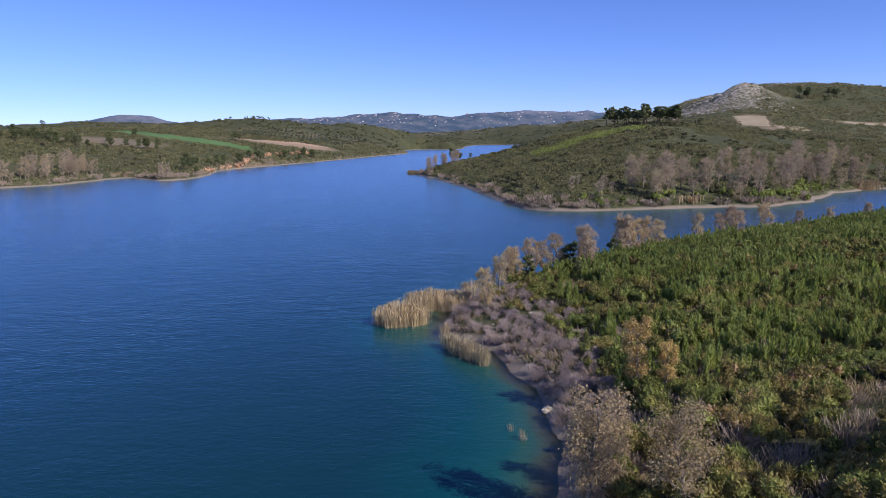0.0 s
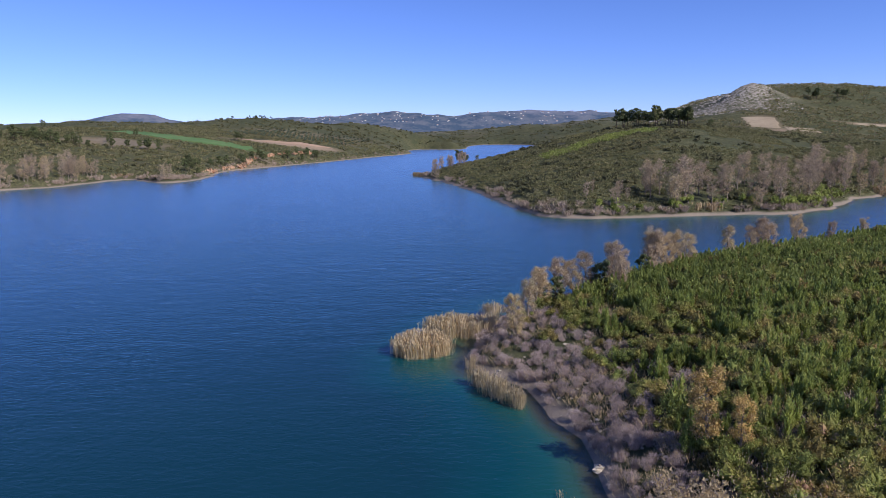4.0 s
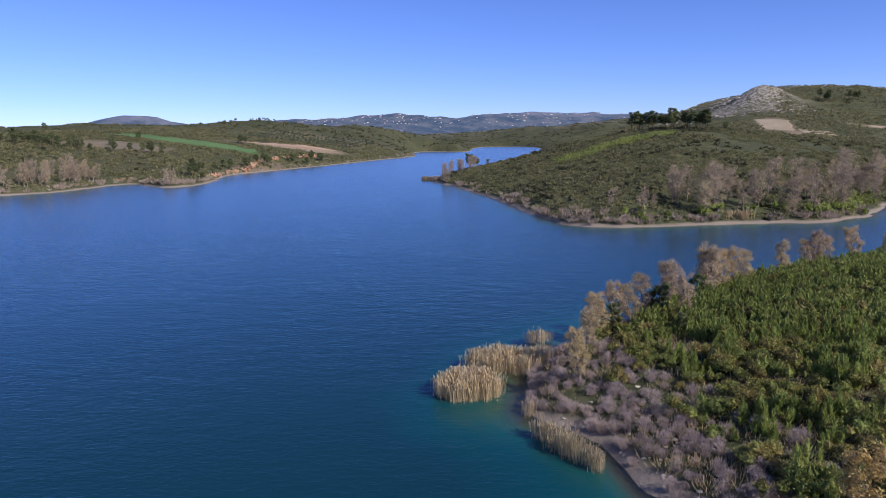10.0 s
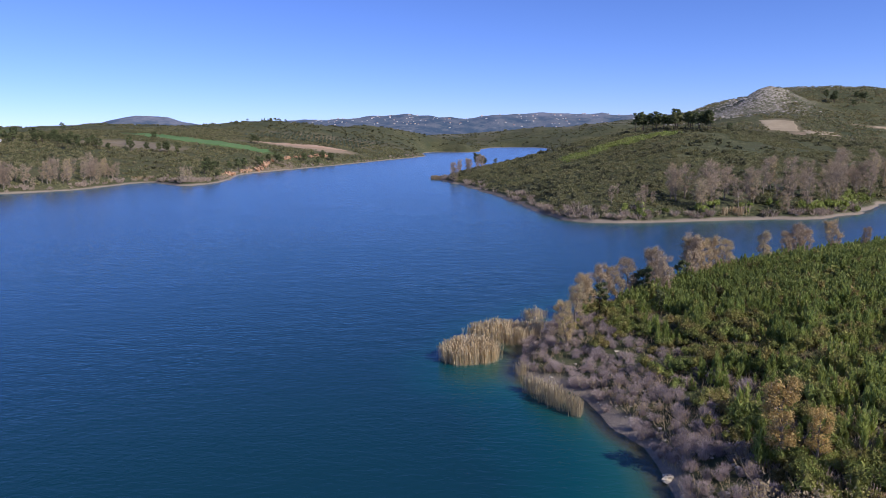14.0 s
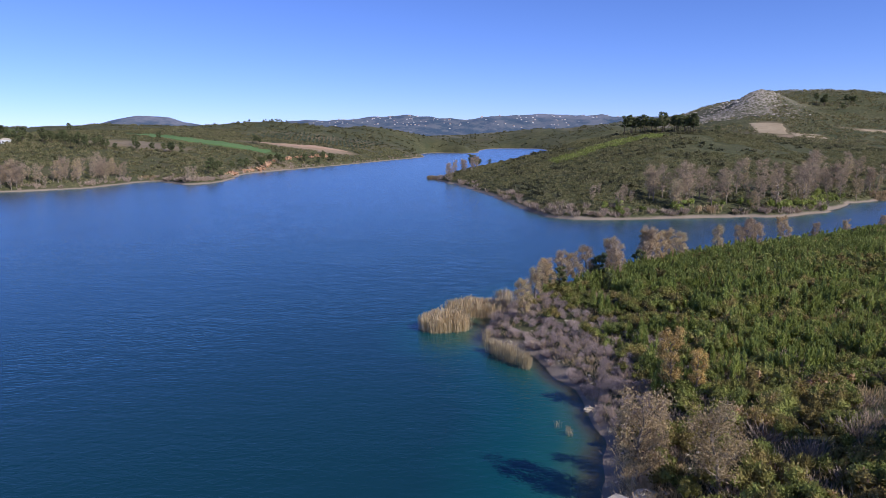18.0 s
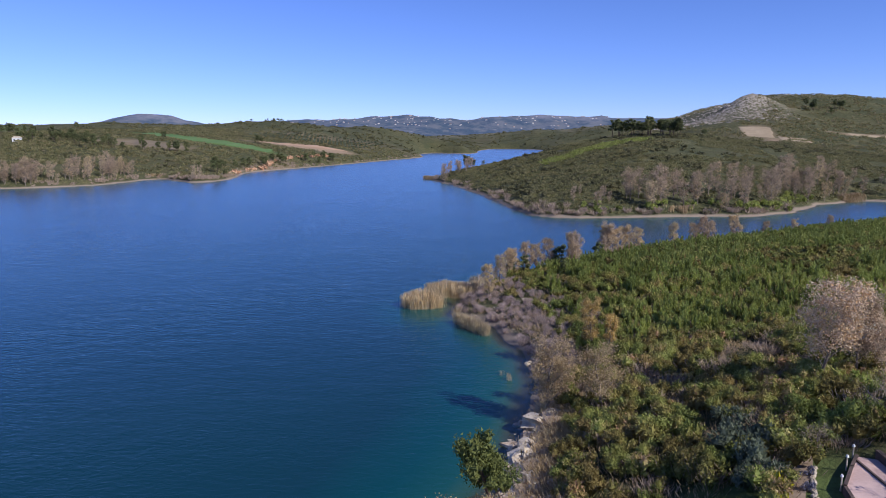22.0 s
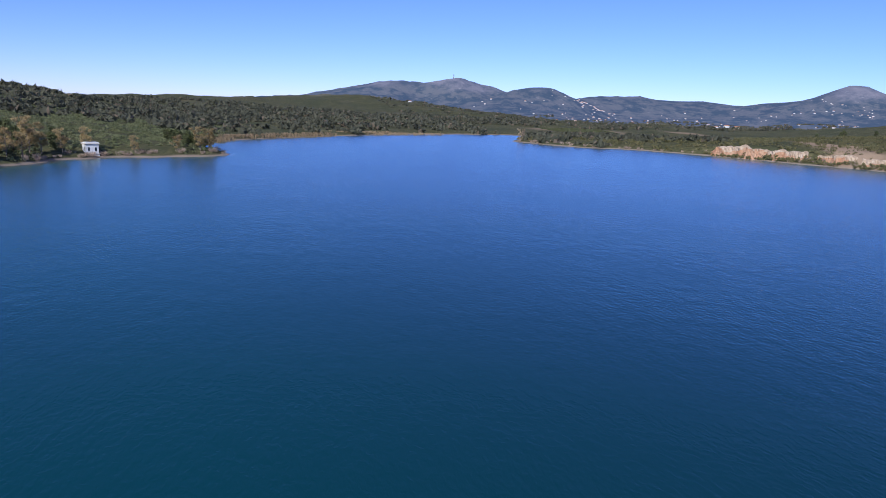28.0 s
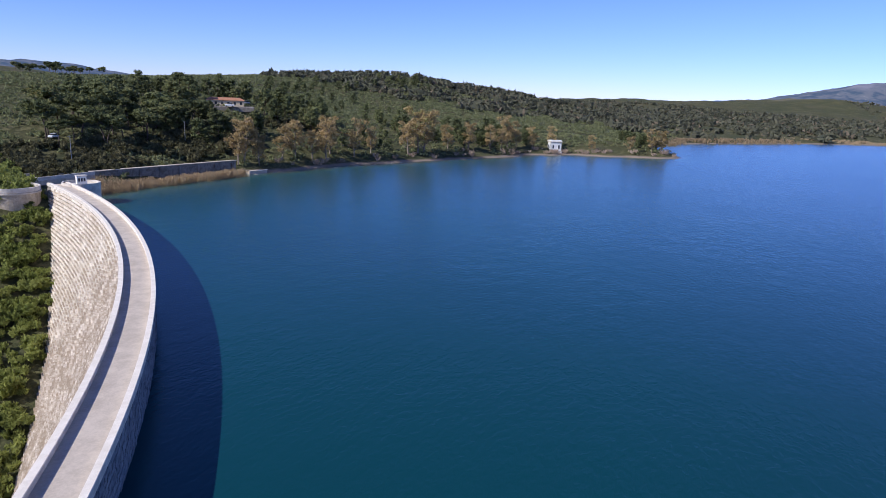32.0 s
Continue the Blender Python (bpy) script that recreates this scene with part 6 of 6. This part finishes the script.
def car(x, y, z, turn, paint, label):
    ob = empty("car", x, y, z, turn, label, "car", "parked cars")
    body = box(4.2, 1.75, 0.75, (0, 0, 0.35), 0.16)
    part("body", body, paint, ob)
    part("cabin", box(2.2, 1.55, 0.62, (-0.2, 0, 1.08), 0.2), DARKGLASS, ob)
    part("roof", box(1.7, 1.4, 0.06, (-0.2, 0, 1.68), 0.02), paint, ob)
    for sx in (-1.3, 1.3):
        for sy in (-0.8, 0.8):
            bm = bmesh.new()
            bmesh.ops.create_cone(bm, cap_ends=True, segments=14, radius1=0.33, radius2=0.33, depth=0.2, matrix=pose(sx, sy, 0.33, 90, 0, 0))
            part("wheel", bm, RUBBER, ob)
    return ob


RUBBER = plain("tyre_rubber", (0.02, 0.02, 0.02), (0.035, 0.035, 0.035), 3, 0.8, 0.1)
WHITE_PAINT = plain("white_paint", (0.74, 0.74, 0.74), (0.80, 0.80, 0.79), 1, 0.35, 0.0, 0.5)
GREY_PAINT = plain("silver_paint", (0.42, 0.43, 0.45), (0.48, 0.49, 0.50), 1, 0.35, 0.0, 0.5)
vz = VZ + 0.1
car(-259.5, -271, vz, -52, WHITE_PAINT, "white parked car on the gravel terrace")
for x, y, t, paint, lab in ((-281, -283.5, -20, WHITE_PAINT, "white parked car beside the villa"), (-285, -281, -30, GREY_PAINT, "silver parked car beside the villa")):
    car(x, y, float(ground_at(x, y)), t, paint, lab)
car(-168, -274, float(ground_at(-168, -274)), 20, WHITE_PAINT, "white parked car under stone pines")

# picnic ground with tables under the stone pines
PLANK = plain("weathered_plank", (0.50, 0.47, 0.42), (0.62, 0.59, 0.53), 2, 0.8, 0.3)


def picnic_table(x, y, turn):
    ob = empty("picnic_table", x, y, float(ground_at(x, y)), turn, "pale picnic table with fixed benches under pines", "table", "picnic tables")
    part("tabletop", box(2.0, 0.8, 0.07, (0, 0, 0.72), 0.01), PLANK, ob)
    for s in (-0.75, 0.75):
        part("bench", box(2.0, 0.28, 0.06, (0, s, 0.42), 0.01), PLANK, ob)
        part("leg", box(0.1, 1.5, 0.42, (s, 0, 0), 0.01), PLANK, ob)
    return ob


for x, y, t in ((-158, -252, 10), (-166, -256, 40), (-176, -254, 5), (-186, -258, 70), (-194, -262, 20)):
    picnic_table(x, y, t)

# ---- quay wall by the dam's far end ----
quay = empty("quay_wall", -172, -230.2, 0, -10.3, "long grey rubble retaining wall above a narrow quay", "wall")
part("wall", box(66, 1.6, 5.6, (2, -1.2, -0.8), 0.08), RUBBLE, quay)
part("coping", box(66.4, 1.9, 0.2, (2, -1.2, 4.8), 0.04), LIMESTONE, quay)
part("walkway", box(72, 2.2, 1.6, (0, 0.7, -0.9), 0.08), RUBBLE, quay)
for k in range(9):
    part("buttress", box(0.9, 0.5, 5.0, (-29 + 7.6 * k, -0.2, -0.6), 0.05), RUBBLE, quay)
landing = empty("landing", -209, -222.5, -1.2, -10, "low stone landing at the water's edge", "quay")
part("platform", box(9, 6, 2.1, (0, 0, 0), 0.1), CONCRETE, landing)
part("kerb", box(9.2, 0.4, 0.3, (0, 2.9, 2.1), 0.04), MARBLE, landing)
# approach road behind the dam
approach = empty("approach_road", -122, -232, 0, 0, "pale approach road with white side walls behind the dam", "road")
part("pavement", box(34, 9, 4.6, (-6, -4, -0.1), 0.05), CONCRETE, approach)
for sy in (-8.3, 0.3):
    part("side_wall", box(34, 0.4, 1.0, (-6, sy, 4.5), 0.04), MARBLE, approach)

# ---- intake tower ----
tower = empty("intake_tower", -398, -147.5, -3, -62, "white two-storey intake tower standing in the lake", "tower")
part("base", box(7.0, 7.0, 4.6, (0, 0, 0), 0.1), PLASTER, tower)
for sx in (-2.2, 0, 2.2):
    part("arch_opening", box(1.2, 0.12, 1.5, (sx, -3.52, 2.9)), DARKGLASS, tower)
    part("arch_opening", box(0.12, 1.2, 1.5, (-3.52, sx, 2.9)), DARKGLASS, tower)
part("string_course", box(7.6, 7.6, 0.35, (0, 0, 4.6), 0.06), MARBLE, tower)
part("upper_storey", box(6.4, 6.4, 5.0, (0, 0, 4.95), 0.06), PLASTER, tower)
for sx in (-1.7, 1.7):
    for a in (0, 90, 180, 270):
        ob = part("window", box(0.9, 0.1, 2.0, (sx, -3.22, 6.3)), DARKGLASS, tower)
        ob.matrix_local = pose(0, 0, 0, 0, 0, a)
part("cornice", box(7.4, 7.4, 0.45, (0, 0, 9.95), 0.08), MARBLE, tower)
part("parapet", box(6.6, 6.6, 0.6, (0, 0, 10.4), 0.05), PLASTER, tower)
jetty = empty("jetty", -407, -150.5, -1, -62, "pale concrete jetty beside the intake tower", "jetty")
part("deck", box(13, 3.0, 0.5, (0, 0, 1.9), 0.05), CONCRETE, jetty)
for k in (-5, -1.5, 2, 5.5):
    part("pier", box(0.6, 2.4, 2.0, (k, 0, 0), 0.03), CONCRETE, jetty)

# ---- street lamps near the picnic ground ----
IRON = plain("galvanised_steel", (0.30, 0.31, 0.32), (0.40, 0.41, 0.42), 2, 0.5, 0.1, 0.5, 0.6)
for x, y in ((-205, -250), (-150, -246)):
    lamp = empty("street_lamp", x, y, float(ground_at(x, y)), 30, "tall grey steel street lamp by the road", "street lamp", "street lamps")
    part("pole", rod(0.11, 0.07, 0, 9.0), IRON, lamp)
    part("arm", box(1.6, 0.09, 0.09, (0.7, 0, 8.9), 0.02), IRON, lamp)
    part("head", box(0.6, 0.24, 0.14, (1.6, 0, 8.84), 0.04), IRON, lamp)
mast = empty("radio_mast", -4140, 1090, float(ground_at(-4140, 1090)), 0, "thin radio mast on the mountain top", "mast")
part("pole", rod(3.0, 1.6, 0, 26), IRON, mast)
part("platform", rod(4.0, 4.0, 16, 18), IRON, mast)

# ---- the garden above the near bank ----
PINK = plain("pink_paving", (0.53, 0.355, 0.285), (0.65, 0.465, 0.385), 0.35, 0.92, 0.2)
KERB = plain("dark_kerb", (0.085, 0.06, 0.046), (0.14, 0.10, 0.08), 1.0, 0.9, 0.3)
GZ = 8.8
court_line = [(24.6, -4.0), (24.5, 2.0), (24.2, 8.2), (25.7, 14.6), (27.7, 17.4), (29.0, 19.1), (30.2, 18.6), (29.3, 4.9), (28.9, -4.0)]


def slab(poly, z0, z1):
    bm = bmesh.new()
    f = bm.faces.new([bm.verts.new((x, y, z0)) for x, y in poly])
    up = bmesh.ops.extrude_face_region(bm, geom=[f])["geom"]
    bmesh.ops.translate(bm, verts=[v for v in up if isinstance(v, bmesh.types.BMVert)], vec=(0, 0, z1 - z0))
    bmesh.ops.recalc_face_normals(bm, faces=bm.faces)
    return bm


def run_of_wall(points, height, thick, z):
    """A wall along a line of points, one box a stretch."""
    bm = bmesh.new()
    for (x0, y0), (x1, y1) in zip(points, points[1:]):
        n = math.hypot(x1 - x0, y1 - y0)
        made = bmesh.ops.create_cube(bm, size=1.0)["verts"]
        m = pose((x0 + x1) / 2, (y0 + y1) / 2, z + height / 2, 0, 0, math.degrees(math.atan2(y1 - y0, x1 - x0)))
        for v in made:
            v.co = m @ Vector((v.co.x * (n + thick * 0.98), v.co.y * thick, v.co.z * height))
    return bm


terrace = empty("paved_terrace", 0, 0, 0, 0, "pink paved terrace with a dark kerb in a garden", "terrace")
part("paving", slab(court_line, GZ - 0.8, GZ + 0.38), PINK, terrace)
part("kerb", run_of_wall(court_line[:6], 1.3, 0.22, GZ - 0.8), KERB, terrace)
part("step", run_of_wall([(28.6, 18.4), (28.3, 4.9), (28.0, -4.0)], 0.5, 0.14, GZ), KERB, terrace)
wall = empty("garden_wall", 0, 0, 0, 0, "double low garden wall beside the terrace", "wall")
part("lower_wall", run_of_wall([(30.4, 18.8), (29.7, 4.9), (29.3, -4.0)], 0.9, 0.32, GZ), KERB, wall)
part("coping", run_of_wall([(30.4, 18.8), (29.7, 4.9), (29.3, -4.0)], 0.06, 0.36, GZ + 0.9), KERB, wall)
part("upper_wall", run_of_wall([(31.6, 19.0), (31.1, 7.0), (30.8, -4.0)], 1.1, 0.34, GZ), KERB, wall)
part("coping", run_of_wall([(31.6, 19.0), (31.1, 7.0), (30.8, -4.0)], 0.06, 0.4, GZ + 1.1), KERB, wall)
part("steps", run_of_wall([(31.0, 18.8), (30.4, 5.9), (30.05, -4.0)], 0.35, 0.8, GZ), PINK, wall)
for x, y in ((29.1, 19.3), (27.7, 17.6), (25.75, 14.7), (25.0, 11.5), (24.3, 8.2), (24.6, 4.6), (24.75, 1.0)):
    b = empty("bollard_lamp", x - 0.25, y, GZ, 0, "short garden bollard lamp with a pale cap", "lamp", "bollard lamps")
    part("post", rod(0.06, 0.05, 0, 1.05, n=8), LIMESTONE, b)
    part("cap", rod(0.12, 0.06, 1.05, 1.2, n=10), PLASTER, b)
LAVENDER = foliage_material("lavender_leaf", (0.13, 0.13, 0.16), (0.26, 0.25, 0.32), (0.14, 0.17, 0.10), 0.15)
hedge = [shrub_form(rng, 420, 0.11) for _ in range(3)]
hx = np.array([22.1, 21.9, 21.6, 21.4, 21.2, 21.0, 20.9, 21.0, 21.2, 23.6, 24.8])
hy = np.array([9.9, 9.1, 8.3, 7.5, 6.7, 5.9, 5.1, 4.3, 3.5, 15.2, 17.6])
plants("lavender_bush", single("lavender_bush", hedge, LAVENDER), hx, hy, np.r_[np.full(9, 0.75), 0.55, 0.5], rng.uniform(0, 6, 11), "rounded grey-violet lavender bush edging the lawn", "bush", "lavender hedge")
plants("box_bush", single("box_bush", [shrub_form(rng, 260, 0.16)], PINE_YOUNG), np.array([22.3]), np.array([11.4]), np.array([0.9]), np.array([0.0]), "rounded bright green bush on the lawn's edge", "bush", "")
edging = empty("stone_edging", 0, 0, 0, 0, "dry stone edging along the garden path", "edging")
stone = raw_mesh("stone", *(lambda a: (a[0], [a[1]]))(rock_mesh(361, 5, 0.35, 0.7)), [LIMESTONE])
eg = np.random.default_rng(9)
for k in range(34):
    ob = new("stone", stone)
    ob.parent = edging
    s = eg.uniform(0.12, 0.24)
    sx, sy = 22.9 + 2.9 * (k / 34) ** 1.1 + eg.normal() * 0.08, 12.2 + 0.2 * k
    ob.matrix_world = pose(sx, sy, float(ground_at(sx, sy)) + 0.05, 0, 0, eg.uniform(0, 360)) @ Matrix.Diagonal((s, s, s, 1))
line = smooth_ring([(19.2, 1.0), (19.9, 8.2), (22.0, 13.2), (23.0, 15.3), (25.2, 18.8), (26.5, 21.0)], 6)[:31]
side = np.gradient(line, axis=0)
side = np.stack([-side[:, 1], side[:, 0]], 1) / np.linalg.norm(side, axis=1, keepdims=True)
rows = np.stack([line + side * o for o in (-0.5, 0.0, 0.5)], 1).reshape(-1, 2)
i = np.arange(len(line) - 1)[:, None] * 3 + np.arange(2)[None]
path_mesh = raw_mesh("garden_path", np.column_stack([rows, ground_at(rows[:, 0], rows[:, 1]) + 0.07]), [np.stack([i, i + 1, i + 4, i + 3], -1).reshape(-1, 4)],
                     [plain("path_earth", (0.30, 0.21, 0.13), (0.40, 0.30, 0.20), 0.8, 0.95, 0.4)])
tagged(new("garden_path", path_mesh), "narrow bare earth path beside the lawn", "path")

# pavilion with a pale green roof
PALE_GREEN = plain("pale_green_sheet", (0.30, 0.36, 0.26), (0.40, 0.45, 0.34), 0.6, 0.6, 0.1)
pav = empty("pavilion", 51.6, 43.6, float(ground_at(51.6, 43.6)), -15, "open pavilion with a pale green sheet roof", "pavilion")
for s in (-1, 1):
    bm = box(15.0, 2.9, 0.10, (0, 0, 0), 0.02)
    bmesh.ops.transform(bm, matrix=pose(0, s * 1.35, 2.9, s * -14, 0, 0), verts=bm.verts)
    part("roof_panel", bm, PALE_GREEN, pav)
for sx in (-7, -3.5, 0, 3.5, 7):
    for sy in (-2.4, 2.4):
        part("post", rod(0.09, 0.09, 0, 2.7, (sx, sy)), BARK_DARK, pav)
part("back_wall", box(14.6, 0.2, 2.4, (0, 2.2, 0), 0.02), PLASTER, pav)
# bare fruit trees and garden shrubs
fruit = [tree("fruit_tree", np.random.default_rng(400 + k), 4.2, 2.3, 0.25, 10, 40, 0.14, BARK, PLANE_LEAF, "leafless fruit tree with thin grey branches in the garden", group="bare fruit trees", lump=0.3, rise=0.7, twig=330,
              thick=0.022) for k in range(2)]
spread_copies(fruit, [(33.6, 17.2, 1.1), (27.0, 20.6, 0.5), (45, 40.0, 0.9), (35, 11, 1.2), (34.5, 5.5, 1.1), (37.6, 15.5, 1.2), (36, 22, 1.1), (40, 24, 1.1), (33.2, 22.4, 0.9), (43.5, 50, 1.0), (47, 51, 0.9)], rng, 0.95, 1.05)
plants("garden_shrub", single("garden_shrub", [shrub_form(rng, 480, 0.16) for _ in range(3)], PINE_YOUNG), np.array([28.6, 30.6, 32.6, 34.4, 36, 38, 39.6, 34.4, 30, 37.2, 40]), np.array([22.6, 23.4, 23.0, 24.6, 26.5, 26.0, 28.5, 29.5, 26.6, 31, 24.5]),
       np.array([1.3, 1.5, 1.6, 1.4, 1.7, 1.5, 1.4, 1.5, 1.2, 1.6, 1.4]), rng.uniform(0, 6, 11), "bright green garden shrub behind the terrace", "shrub", "garden shrubs")
RED_LEAF = foliage_material("red_leaf", (0.18, 0.03, 0.02), (0.30, 0.07, 0.04), (0.2, 0.05, 0.03), 0.1)
plants("red_shrub", single("red_shrub", [shrub_form(rng, 200, 0.2)], RED_LEAF), np.array([45.6]), np.array([52.0]), np.array([1.0]), np.array([1.0]), "dark red leaved shrub near the pavilion", "shrub", "")

# dry grass between the shrubs of the near bank
tufts = [twig_form(rng, 34, 0.6, 0.03) for _ in range(5)]
n = 2600
xs, ys = rng.uniform(2, 75, n), rng.uniform(12, 110, n)
ok = (bank_at(xs, ys) > 1.0) & ~((xs > 18.5) & (ys < 21))
joined("dry_grass", tufts, xs[ok], ys[ok], rng.uniform(0.7, 1.5, ok.sum()), rng.uniform(0, 6, ok.sum()), STRAW, "dry straw-coloured grass between shrubs", "grass")

# heaps of cut branches beside the garden wall
for x, y, s in ((36.0, 12.5, 1.2), (37.6, 14.6, 1.1), (35.2, 8.0, 1.0), (38.5, 10.0, 1.1), (34.4, 15.2, 0.8)):
    bv, bf = twig_form(rng, 220, 1.9, 0.05)
    bv = np.stack([bv[:, 0] * 1.2 + bv[:, 2] * 0.7, bv[:, 1] * 1.2 - bv[:, 2] * 0.4, bv[:, 2] * 0.42], 1)
    ob = tagged(new("brush_heap", raw_mesh("brush_heap", bv, [bf], [TWIG])), "heap of cut grey branches on bare garden soil", "branches", "heaps of cut branches")
    ob.matrix_world = pose(x, y, float(ground_at(x, y)), 0, 0, 40 * x) @ Matrix.Diagonal((s, s, s, 1))
